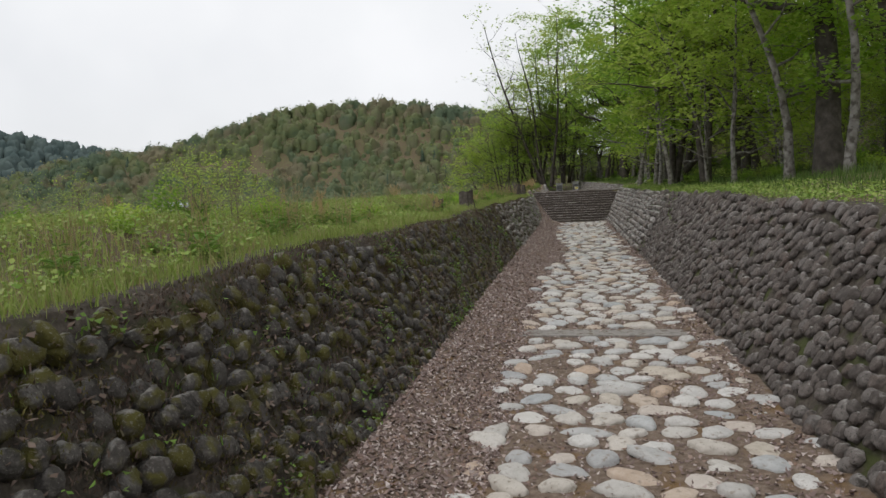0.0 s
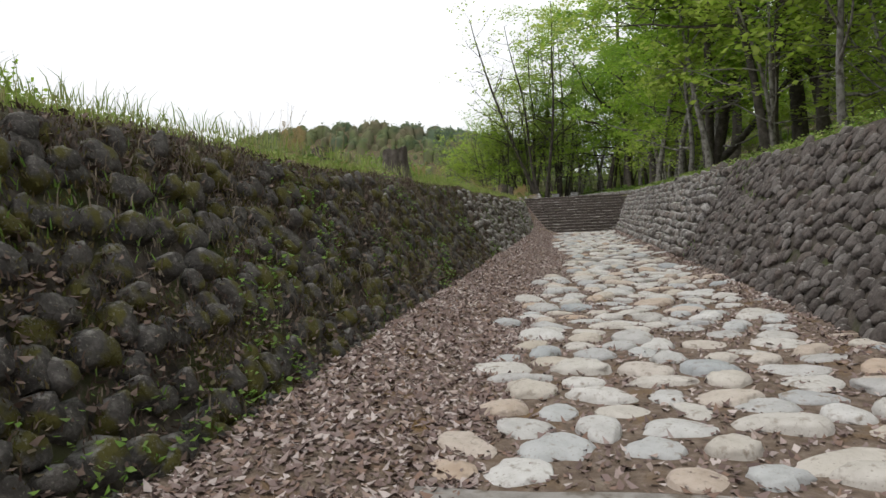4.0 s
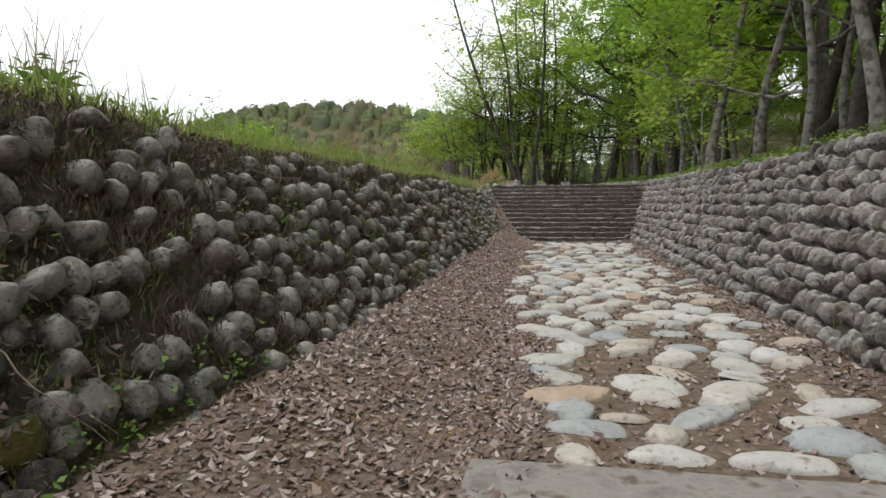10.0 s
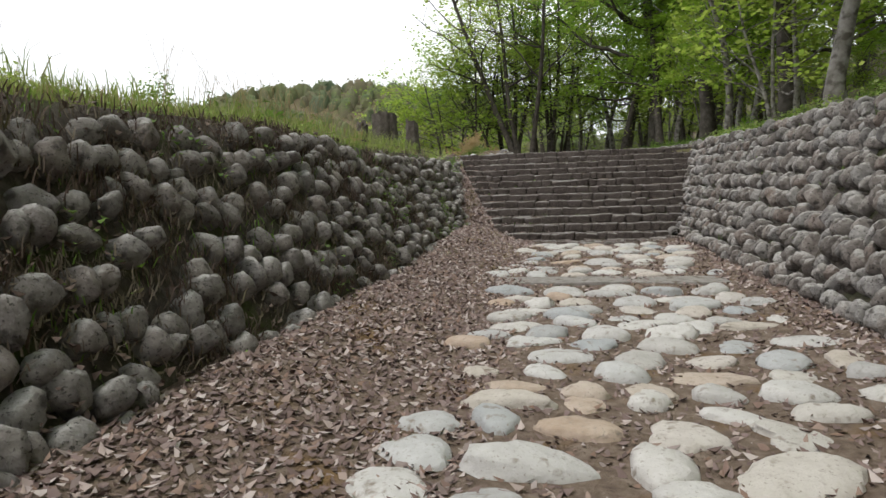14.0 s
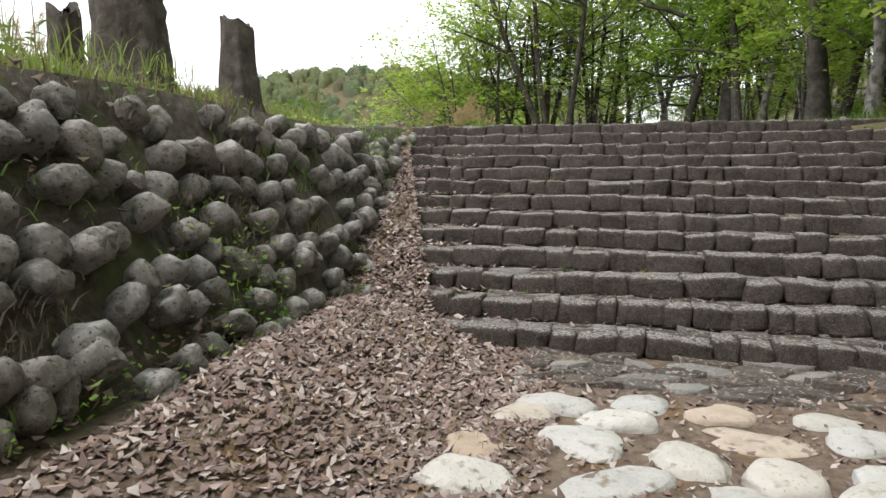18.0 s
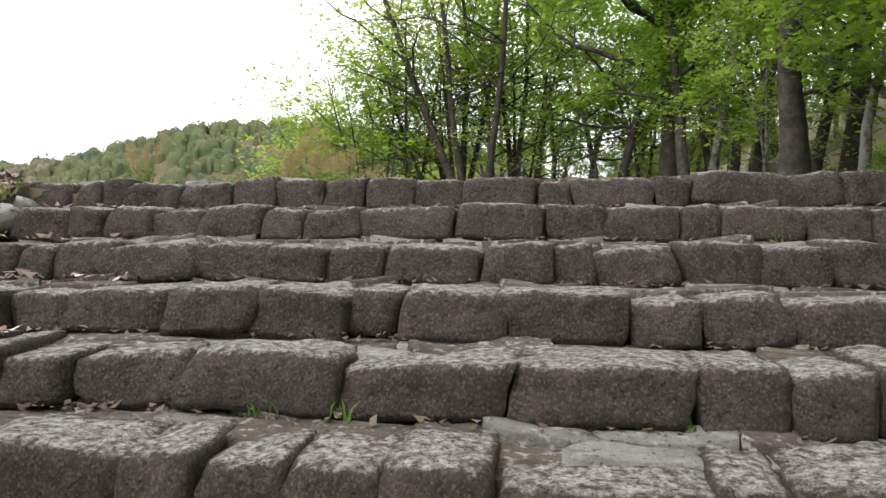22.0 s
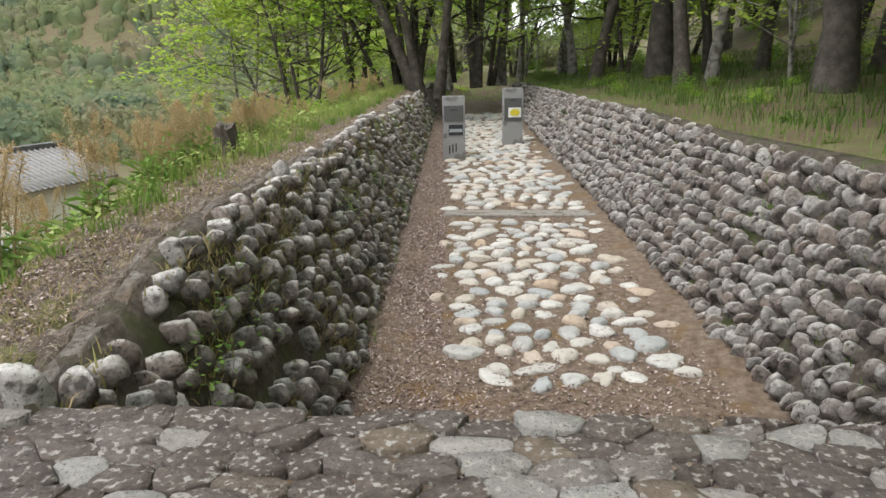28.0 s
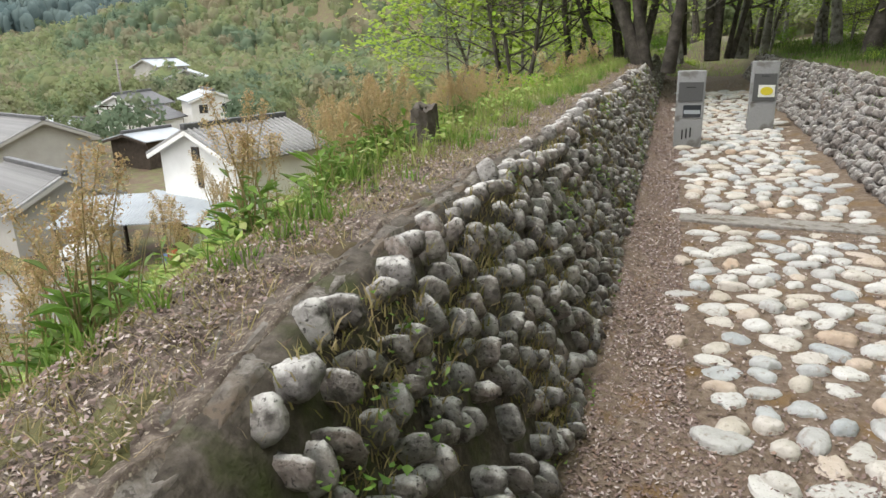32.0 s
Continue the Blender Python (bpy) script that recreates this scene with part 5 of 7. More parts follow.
def twig(seed, length):
    r = np.random.RandomState(seed)
    p, d = [np.zeros(3)], np.array((1.0, 0, 0.15))
    for i in range(7):
        d = d + r.normal(0, 0.28, 3)
        d /= np.linalg.norm(d)
        p.append(p[-1] + d * length / 7)
    V, F = tube(p, np.linspace(0.007, 0.002, 8), 4)
    V, F = list(V), list(F)
    for k in (3, 5):
        dd = r.normal(0, 1, 3)
        dd /= np.linalg.norm(dd)
        v, f = tube([p[k], p[k] + dd * length * 0.15, p[k] + (dd + d) * length * 0.2], (0.004, 0.003, 0.001), 4)
        F += [tuple(x + len(V) for x in q) for q in f]
        V += list(v)
    return mesh_np("dead_twig", V, F, M_TWIG)


twigs = [twig(i, 0.9) for i in range(5)]
for i in range(120):
    y = rg.uniform(5, 56) if i % 3 else rg.uniform(18, 38)
    z = rg.uniform(0.5, top_l(y) + 0.1)
    ob = new("dead_twig", twigs[i % 5])
    s = rg.uniform(0.35, 1.1)
    ob.matrix_basis = Matrix.Translation((wall_l(y, z) + 0.05, y, z)) @ Euler((rg.uniform(-0.5, 0.5), rg.uniform(0.3, 1.9), rg.uniform(-2.0, 2.0))).to_matrix().to_4x4() @ Matrix.Diagonal((s, s, s, 1))
    tagged(ob, "thin bare twig hanging over the stones of the wall", "twig", "dead twigs on the wall")


# ---- tall weeds on the banks ----
def tall_weed(seed, tall, stems, head, leafy, label):
    """Upright stems with lance-shaped leaves low down and loose seed heads above."""
    r = np.random.RandomState(seed)
    root = new("tall_weed")
    SV, SF, LV, LF, HV, HF = [], [], [], [], [], []
    for s in range(stems):
        b = np.array((r.normal(0, 0.10), r.normal(0, 0.10), -0.05))
        lean = r.normal(0, 0.13, 2)
        h = tall * r.uniform(0.65, 1.05)
        path = [b + np.array((lean[0] * h * u * u, lean[1] * h * u * u, h * u)) for u in (0, 0.25, 0.5, 0.75, 1.0)]
        v, f = tube(path, (0.008, 0.007, 0.006, 0.004, 0.002), 4)
        if not SV:
            SV += list(v[:4])                             # all stems spring from one root
        base = len(SV) - 4
        SF += [tuple(x if x < 4 else x + base for x in q) for q in f]
        SV += list(v[4:])
        for k in range(leafy):
            u = r.uniform(0.02, 0.62)
            p = b + np.array((lean[0] * h * u * u, lean[1] * h * u * u, h * u))
            a, L = r.uniform(0, 6.283), r.uniform(0.12, 0.34) * (1.2 - 1.2 * u)
            d, w = np.array((math.cos(a), math.sin(a), r.uniform(0.1, 1.1))), np.array((-math.sin(a), math.cos(a), 0)) * L * 0.17
            n = len(LV)
            LV += [p, p + d * L * 0.45 + w, p + d * L - np.array((0, 0, 0.35 * L)), p + d * L * 0.45 - w]
            LF += [(n, n + 1, n + 2), (n, n + 2, n + 3)]
        if head:
            for k in range(head):
                u = 1 - abs(r.normal(0, 0.17))
                p = b + np.array((lean[0] * h * u * u, lean[1] * h * u * u, h * u)) + r.normal(0, 1, 3) * np.array((0.02, 0.02, 0.015)) * (1 + 2.6 * (1 - u))
                q = r.normal(0, 0.0062, (3, 3)) + np.array((0, 0, 0.005))
                n = len(HV)
                HV += [p + q[0], p + q[1], p + q[2]]
                HF.append((n, n + 1, n + 2))
    part("stem", mesh_np("stem", SV, SF, M_DRYGRASS), root)
    part("foliage", mesh_np("foliage", LV, LF, M_WEED), root)
    if head:
        tagged(part("seed_head", mesh_np("seed_head", HV, HF, M_SORREL), root), "rust-coloured seed heads", kind="stuff")
    return tagged(root, label, "weed", "tall weeds on the bank")


SORREL_T = "tall sorrel with rust-coloured seed heads on the bank"
weeds = [tall_weed(1, 1.25, 11, 520, 9, SORREL_T), tall_weed(2, 1.05, 9, 460, 8, SORREL_T), tall_weed(3, 1.0, 6, 0, 14, "tall green weed with narrow upright leaves"), tall_weed(4, 0.7, 8, 0, 18, "leafy green weed in a dense clump"), tall_weed(5, 1.35, 10, 30, 2, "dry pale stalks of last year with thin seed heads")]
place(weeds[0], -4.15, 64.1, 0.0, 1.0)
place(weeds[1], -4.6, 66.0, 1.0, 1.0)
place(weeds[2], -4.1, 65.2, 2.0, 1.0)
place(weeds[3], -3.9, 64.5, 0.5, 0.6)
place(weeds[4], -4.3, 20.2, 0.5, 0.8)
WEEDS = [(0, -4.05, 62.6, 0.7, 1.0), (3, -4.0, 62.5, 0.2, 0.9), (2, -4.15, 62.9, 1.7, 0.8), (3, -4.75, 64.7, 0.2, 1.0), (2, -4.6, 64.5, 2.2, 1.0), (1, -4.3, 62.3, 2.0, 0.9), (3, -4.9, 67.6, 1.0, 1.0), (2, -5.2, 69.0, 1.0, 1.1), (0, -4.9, 66.9, 0.4, 1.0), (1, -5.1, 68.3, 2.0, 1.1), (0, -4.9, 69.6, 1.0, 0.9), (2, -4.5, 66.3, 0.0, 0.9), (3, -4.7, 65.6, 3.0, 0.8), (0, -5.7, 70.9, 0.3, 1.1), (1, -5.3, 72.4, 1.2, 1.1), (0, -6.1, 74.2, 2.2, 1.1), (1, -5.9, 76.0, 3.1, 1.1), (0, -6.6, 78.0, 0.9, 1.1),
         (1, -5.5, 64.6, 4.2, 1.0), (0, -5.3, 63.3, 0.1, 1.05), (2, -5.0, 62.4, 0.8, 0.8), (3, -4.0, 67.9, 0.2, 0.8), (3, -4.4, 69.2, 1.2, 0.9), (2, -4.8, 70.3, 0.2, 0.9), (1, -7.0, 80.0, 0.2, 1.1), (0, -6.8, 82.2, 1.2, 1.1), (3, -5.0, 73.4, 2.2, 1.0), (3, -5.6, 79.0, 2.2, 1.0)]
for k, x, y, a, s in WEEDS:
    plant(weeds[k], x, y, a, s)
for i in range(60):                                       # thick growth on the second bank
    y = 65.0 + 0.34 * i + rg.uniform(-0.5, 0.5)
    plant(weeds[(0, 3, 1, 2, 3, 0, 1)[i % 7]], crown_l(y) - 1.35 - rg.uniform(0, 1) ** 1.3 * 3.2, y, rg.uniform(0, 6.28), rg.uniform(0.6, 1.1))
for i in range(86):                                       # silhouettes along the first bank
    y = rg.uniform(5, 56)
    x = crown_l(y) - 0.5 - rg.uniform(0, 1) ** 1.5 * 5.5
    plant(weeds[(2, 3, 4, 2, 1, 4)[i % 6]], x, y, rg.uniform(0, 6.28), rg.uniform(0.45, 1.0))
for i in range(26):
    y = rg.uniform(60, 96)
    plant(weeds[(3, 2, 3)[i % 3]], (crown_r(y) + 0.6 + rg.uniform(0, 2.5)) if y > 61 else 7.2, y, rg.uniform(0, 6.28), rg.uniform(0.4, 0.9))
for i, (y, d, s) in enumerate(((15.2, 1.3, 0.8), (24.8, 1.2, 0.7), (28.5, 1.0, 0.9), (31.0, 1.6, 0.8), (40.6, 1.0, 0.9), (43.4, 1.4, 0.6), (47.5, 0.9, 0.5), (8.5, 2.5, 0.9), (10.5, 3.2, 1.0), (12.0, 2.2, 0.8), (18.5, 2.0, 0.7))):
    x = crown_l(y) - d
    plant(shrubs[i % 3], x, y, i * 1.3, s * 0.62)


# saplings, stalks and bushes that stand against the sky
sapling = make_tree(61, 1.75, 0.018, 0.55, M_TWIG, M_LEAF_B, 170, forks=3, bare=0.15, leaf_size=0.05, name="sapling", label="thin wild sapling with sparse small leaves on the bank")
tagged(sapling, "thin wild sapling with sparse small leaves on the bank", "sapling", "saplings on the bank")
place(sapling, -6.4, 11.6, 0.3, 0.9)
for x, y, a, s in ((-5.6, 11.2, 2.0, 0.95), (-7.4, 12.0, 4.0, 0.9), (-5.9, 13.2, 1.0, 0.6), (-8.2, 10.2, 3.0, 0.7)):
    plant(sapling, x, y, a, s)
for x, y, k, s in ((-4.6, 19.6, 2, 0.9), (-4.9, 19.5, 2, 0.8), (-5.2, 21.0, 4, 0.6), (-4.2, 19.0, 4, 0.8), (-4.1, 19.9, 4, 0.7), (-4.3, 20.6, 4, 0.6), (-4.0, 30.1, 4, 0.8), (-3.9, 29.7, 4, 0.7), (-4.0, 30.6, 2, 0.7), (-4.5, 39.3, 2, 1.05), (-4.7, 39.6, 2, 1.1), (-4.4, 39.8, 4, 0.9), (-4.3, 42.7, 4, 0.85),
                   (-3.9, 12.1, 2, 1.0), (-4.1, 12.4, 2, 0.9), (-3.8, 11.8, 4, 0.8), (-3.9, 9.4, 2, 1.0), (-4.1, 9.1, 2, 0.9), (-3.9, 9.7, 4, 0.85), (-4.0, 31.0, 2, 0.95), (-4.2, 31.3, 4, 0.95), (-3.9, 30.8, 2, 0.85), (-4.2, 38.6, 2, 1.0), (-4.4, 38.9, 2, 1.05), (-4.1, 38.8, 4, 0.8), (-4.0, 26.0, 2, 0.8), (-4.2, 26.4, 4, 0.8),
                   (-4.1, 45.3, 4, 1.0), (-4.2, 45.9, 2, 0.9), (-4.05, 46.4, 4, 0.95), (-4.1, 47.0, 4, 0.85), (-4.2, 45.0, 2, 1.0),
                   (-5.0, 45.6, 4, 1.0), (-5.2, 46.1, 4, 1.05), (-4.9, 46.6, 2, 0.9), (-5.1, 47.1, 4, 0.95), (-4.8, 47.5, 4, 0.8), (-5.0, 48.0, 4, 0.75), (-5.2, 48.9, 4, 0.7), (-4.8, 49.8, 4, 0.75), (-5.1, 45.0, 4, 1.1), (-5.4, 45.2, 2, 1.0), (-4.7, 46.9, 3, 0.7), (-5.0, 49.4, 2, 0.6), (-3.6, 58.4, 1, 0.5)):
    plant(weeds[k], x, y, x * 7 + y, s)
for x, y, k, s in ((-4.2, 28.4, 2, 0.42), (-4.6, 28.0, 0, 0.5), (-4.5, 39.5, 2, 0.45), (-4.3, 38.8, 1, 0.5), (-4.5, 35.7, 0, 0.6), (-4.9, 35.0, 2, 0.5), (-4.4, 26.4, 0, 0.6), (-4.7, 25.6, 2, 0.5), (-4.6, 27.2, 1, 0.5)):
    plant(shrubs[k], x, y, y, s)


for i in range(30):                                       # small bushes and leafy weeds in the first meadow
    y = rg.uniform(5.5, 19)
    x = crown_l(y) - 0.9 - rg.uniform(0, 1) * 6
    if i % 2:
        plant(shrubs[i % 3], x, y, i * 1.1, rg.uniform(0.22, 0.42))
    else:
        plant(weeds[(3, 2)[i % 4 // 2]], x, y, i * 1.1, rg.uniform(0.6, 1.0))


# ---- boulders at the end of the second wall ----
def boulder(seed, x, y, sx, sy, sz, mat=M_COBBLE):
    V, F = dome(seed, 16, 6, 0.6, 0.14, 0.3)
    ob = new("boulder", mesh_np("boulder", V * np.array((sx, sy, sz)), F, mat, True))
    ob.location = (x, y, ground_z(x, y) - 0.05)
    tagged(ob, "large pale rounded boulder at the end of the wall", "boulder", "boulders by the wall")


boulder(201, 5.6, 62.3, 0.5, 0.4, 0.34)
boulder(202, 6.1, 61.7, 0.42, 0.36, 0.24)
boulder(203, 5.3, 61.6, 0.34, 0.3, 0.18)
for i, (bx, by, bs) in enumerate(((-2.74, 61.04, 0.30), (-3.02, 61.10, 0.30), (-3.72, 61.15, 0.34), (-4.10, 61.2, 0.32))):
    boulder(210 + i, bx, by, bs, bs * 0.8, bs * 0.7, M_WALLSTONE)


# ---- worn earth along the top of the second wall ----
def worn_strip(name, y0, y1, near, far, lift, mat, label, cat):
    """A strip along the crest of the second wall, lumpy, its outer edge ragged and sunk."""
    V, nk = [], 12
    ys = np.arange(y0, y1, 0.09)
    for y in ys:
        e = far + 0.16 * noise.noise((y * 1.3, far, 1.0)) + 0.07 * noise.noise((y * 5, 2, far))
        for k in range(nk):
            u = k / (nk - 1)
            d = near + (e - near) * u
            x = crown_l(y) - d
            z = max(ground_z(min(x, crown_l(y) - 0.28), y), top_l(y) + 0.03 if d < 0.25 else -9)
            z += lift * (1 - smooth(0.6, 1.0, u) * 1.9) + 0.08 * noise.noise((x * 3, y * 3, 0)) + 0.05 * noise.noise((x * 10, y * 10, 4)) - 0.22 * smooth(0.05, 0.0, u)
            V.append((x, y, z))
    F = [(j * nk + i, j * nk + i + 1, (j + 1) * nk + i + 1, (j + 1) * nk + i) for j in range(len(ys) - 1) for i in range(nk - 1)]
    ob = new(name, mesh_np(name, V, F, mat, True))
    tagged(ob, label, cat, kind="structure")


worn_strip("wall_cap", 61.0, 97, 0.03, 0.36, -0.01, M_CRUST, "rough grey mortar capping along the top of the wall", "wall cap")
worn_strip("bare_earth", 60.98, 90, 0.1, 0.95, 0.012, M_BANK, "bare brown earth strewn with leaf scraps beside the wall", "bare earth")
pts = []
for _ in range(24000):
    y = 61 + 27 * rl.uniform(0, 1) ** 1.5
    x = crown_l(y) - 0.3 - 1.3 * rl.beta(1.3, 1.6)
    pts.append((x, y, ground_z(x, y) + 0.035))
litter("dry_leaves_bank", pts, 0.025, 5, "brown leaf scraps on the bare earth of the bank", M_LITTER)
P = []
for _ in range(15000):
    y = 61 + 26 * rl.uniform(0, 1) ** 1.4
    x = crown_l(y) - 0.25 - 1.5 * rl.beta(1.4, 1.4)
    P.append((x, y, ground_z(x, y) + 0.02))
blades("bank_straw", P, rl.uniform(0.03, 0.10, len(P)), 0.003, 19, M_DRYGRASS, "dry straw and thin stalks lying on the bare earth", 2.2)
P = []
for _ in range(190):                                      # young tufts on the bare earth
    y = rl.uniform(61.3, 84)
    x = crown_l(y) - 0.55 - rl.uniform(0, 1.5)
    P += [(x + rl.normal(0, 0.05), y + rl.normal(0, 0.05), ground_z(x, y)) for _ in range(28)]
blades("young_tufts", P, rl.uniform(0.06, 0.24, len(P)), 0.007, 17, M_WEED, "tufts of fresh green weeds on the bare earth", 0.8)


# ---- houses in the valley ----
def corrugated(w, l, waves):
    """A corrugated metal sheet with a thickness, its waves running along y."""
    n = waves * 4
    bm = bmesh.new()
    rows = [[bm.verts.new((-w / 2 + w * i / n, yy, 0.025 * math.sin(i * math.pi / 2) + zz)) for i in range(n + 1)] for yy, zz in ((-l / 2, 0.05), (l / 2, 0.05), (l / 2, 0.0), (-l / 2, 0.0))]
    for a in range(4):
        for i in range(n):
            bm.faces.new((rows[a][i], rows[a][i + 1], rows[(a + 1) % 4][i + 1], rows[(a + 1) % 4][i]))
    return bm_mesh("sheet", bm, M_SHEET)



def house(x, y, turn, w, l, eave, rise, wall_mat, roof_mat, label, base=None, tiles=True, windows=(), leanto=False, beams=False):
    """A gabled house: walls, roof slopes with tile rows, ridge, barge boards, windows. l runs along the ridge (y)."""
    z0 = ground_z(x, y) - 0.1 if base is None else base
    root = new("house")
    bm = bmesh.new()
    t = 0.2
    pts = [(-w / 2, 0), (w / 2, 0), (w / 2, eave), (0, eave + rise), (-w / 2, eave)]
    a = [bm.verts.new((p[0], -l / 2, p[1])) for p in pts]
    b = [bm.verts.new((p[0], l / 2, p[1])) for p in pts]
    bm.faces.new(a)
    bm.faces.new(b[::-1])
    for i in range(5):
        bm.faces.new((a[i], b[i], b[(i + 1) % 5], a[(i + 1) % 5]))
    part("wall", bm_mesh("wall", bm, wall_mat), root)
    over, gab = 0.45, 0.5
    slope = math.atan2(rise, w / 2)
    length = (w / 2 + over) / math.cos(slope)
    for s in (-1, 1):
        bm = box_bm(length, l + 2 * gab, 0.10, 0.02, (length / 2, 0, 0))
        rf = part("roof", bm_mesh("roof", bm, roof_mat), root, "slope of %s" % ("curved grey roof tiles" if tiles else "sheet roofing"))
        rf.matrix_basis = Matrix.Translation((0, 0, eave + rise + 0.02)) @ (Matrix.Rotation(math.pi, 4, "Z") if s < 0 else Matrix()) @ Matrix.Rotation(slope, 4, "Y")
        if tiles:                                         # rounded tile rows down the slope, courses across it
            seg = bmesh.new()
            bmesh.ops.create_cone(seg, cap_ends=True, segments=8, radius1=0.075, radius2=0.075, depth=length, matrix=Matrix.Rotation(radians(90), 4, "Y"))
            row = bm_mesh("roof_rib", seg, roof_mat, True)
            for k in range(int((l + 2 * gab) / 0.30)):
                part("roof_rib", row, rf).location = (length / 2, -(l / 2 + gab) + 0.15 + k * 0.30, 0.10)
            course = bm_mesh("roof_batten", box_bm(0.05, l + 2 * gab, 0.03), roof_mat)
            for k in range(int(length / 0.33)):
                part("roof_batten", course, rf).location = (0.33 * (k + 1), 0, 0.095)
    bm = box_bm(0.34, l + 2 * gab + 0.1, 0.28, 0.05, (0, 0, eave + rise + 0.06))
    part("ridge", bm_mesh("ridge", bm, M_TILE_DARK), root, "dark ridge of the roof")
    for e in (-1, 1):
        for s in (-1, 1):
            bm = box_bm(length, 0.06, 0.2, 0.01, (length / 2, 0, -0.2))
            bb = part("barge_board", bm_mesh("barge_board", bm, wall_mat), root)
            bb.matrix_basis = Matrix.Translation((0, e * (l / 2 + gab - 0.03), eave + rise + 0.02)) @ (Matrix.Rotation(math.pi, 4, "Z") if s < 0 else Matrix()) @ Matrix.Rotation(slope, 4, "Y")
    for side, u, zz, ww, hh in windows:
        win = new("window")
        win.parent = root
        bm = box_bm(ww, 0.05, hh, 0.005)
        part("pane", bm_mesh("pane", bm, M_GLASS), win)
        for q, (bw, bh, bx, bz) in enumerate(((ww + 0.12, 0.07, 0, -0.07), (ww + 0.12, 0.07, 0, hh), (0.07, hh, -ww / 2 - 0.03, 0), (0.07, hh, ww / 2 + 0.03, 0))):
            bm = box_bm(bw, 0.09, bh, 0.005, (bx, 0, bz))
            part("frame", bm_mesh("frame", bm, M_TIMBER), win)
        win.matrix_basis = (Matrix.Translation((u, -l / 2 - 0.02, zz)) if side == "gable" else Matrix.Translation((w / 2 + 0.02, u, zz)) @ Matrix.Rotation(radians(90), 4, "Z"))
    if beams:                                             # dark timbers on the gable
        for bw, bh, bx, bz in [(w, 0.16, 0, eave - 0.1), (w, 0.14, 0, eave * 0.45)] + [(0.14, eave - 0.1, -w / 2 + 0.1 + (w - 0.2) * q / 4, 0) for q in range(5)] + [(0.16, rise * 0.8, 0, eave)]:
            part("beam", bm_mesh("beam", box_bm(bw, 0.05, bh, 0.005, (bx, -l / 2 - 0.022, bz)), M_TIMBER), root)
    if leanto:
        rf = part("porch_roof", corrugated(w + 1.6, 2.4, 26), root, "blue-grey sheet metal porch roof")
        rf.matrix_basis = Matrix.Translation((-0.4, -l / 2 - 1.0, eave * 0.52)) @ Matrix.Rotation(radians(12), 4, "X")
        for px in (-w / 2 - 0.9, w / 2 + 0.1):
            bm = box_bm(0.14, 0.14, eave * 0.5, 0.01)
            pp = part("post", bm_mesh("post", bm, M_TIMBER), root)
            pp.location = (px, -l / 2 - 1.9, 0)
        bm = box_bm(1.1, 0.08, 1.9, 0.01)
        dd = part("door", bm_mesh("door", bm, M_TIMBER), root, "dark timber door in shade")
        dd.location = (-w / 2 + 0.9, -l / 2 - 0.03, 0)
    root.matrix_basis = Matrix.Translation((x, y, z0)) @ Matrix.Rotation(turn, 4, "Z")
    return tagged(root, label, "house", "houses in the valley")


VALLEY = -5.75
house(-23.1, 86.9, radians(-13), 5.85, 5.0, 4.95, 1.15, M_PLASTER, M_TILE, "white plastered storehouse with a grey tiled gable roof", VALLEY, True, (("gable", 0.15, 3.5, 0.26, 0.95), ("gable", 0.0, 4.75, 0.4, 0.5)), True)
house(-34.2, 84.0, radians(72), 5.0, 7.0, 2.6, 1.3, M_PLASTER_GREY, M_TILE, "low plastered house with a tiled roof beside the yard", VALLEY, True, (("side", 0.0, 1.4, 1.4, 0.9),))
house(-50.0, 94.5, radians(75), 6.5, 9.0, 3.8, 1.4, M_PLASTER_GREY, M_TILE, "grey plastered house with a dark tiled roof", VALLEY, True, (("side", 1.5, 3.0, 1.6, 1.0), ("side", -2, 3.0, 1.6, 1.0)))
house(-70.0, 124.5, radians(14), 5.6, 7.0, 3.6, 1.3, M_PLASTER, M_TILE_DARK, "two-storey white house with dark beams and a tiled roof", VALLEY, False, (("gable", -1.0, 2.0, 1.0, 0.9), ("gable", 1.0, 2.0, 1.0, 0.9), ("side", 0, 2.2, 1.3, 0.8)), beams=True)
house(-65.0, 122.0, radians(14), 5.4, 5.0, 2.2, 1.2, M_PLASTER, M_TILE_DARK, "low white wing with dark beams under a grey roof", VALLEY, False, beams=True)
house(-63.0, 130.0, radians(52), 5.6, 7.5, 3.9, 1.0, M_PLASTER, M_SHEET, "white two-storey house with a pale blue-grey roof", VALLEY, False, (("gable", -1.4, 2.4, 0.9, 0.9), ("gable", 1.4, 2.4, 0.9, 0.9), ("side", -1.6, 2.3, 0.8, 0.8), ("side", 1.6, 2.3, 0.8, 0.8)))
house(-94.0, 160.0, radians(40), 6.5, 9, 4.4, 1.3, M_PLASTER_GREY, M_SHEET, "house with a pale roof at the foot of the hill", VALLEY + 1.0, False, (("gable", 0, 2.2, 1.0, 0.8),))
house(-86.0, 152.0, radians(60), 5.0, 7, 3.0, 1.0, M_PLASTER_GREY, M_TILE_DARK, "low dark-roofed house behind the white one", VALLEY + 0.5, False)
house(-46.6, 103.6, radians(-4), 4.4, 4.0, 2.7, 0.5, M_TIMBER, M_SHEET, "brown timber shed with a pale sheet roof", VALLEY, False)
house(-69.5, 114.0, radians(80), 4.0, 6.5, 2.3, 0.5, M_PLASTER_GREY, M_SHEET, "low pale outbuilding with a flat sheet roof", VALLEY, False)
house(-118.0, 178.0, radians(0), 7.0, 9, 5.0, 1.5, M_PLASTER_GREY, M_SHEET, "small distant house with a grey roof", VALLEY + 2, False)


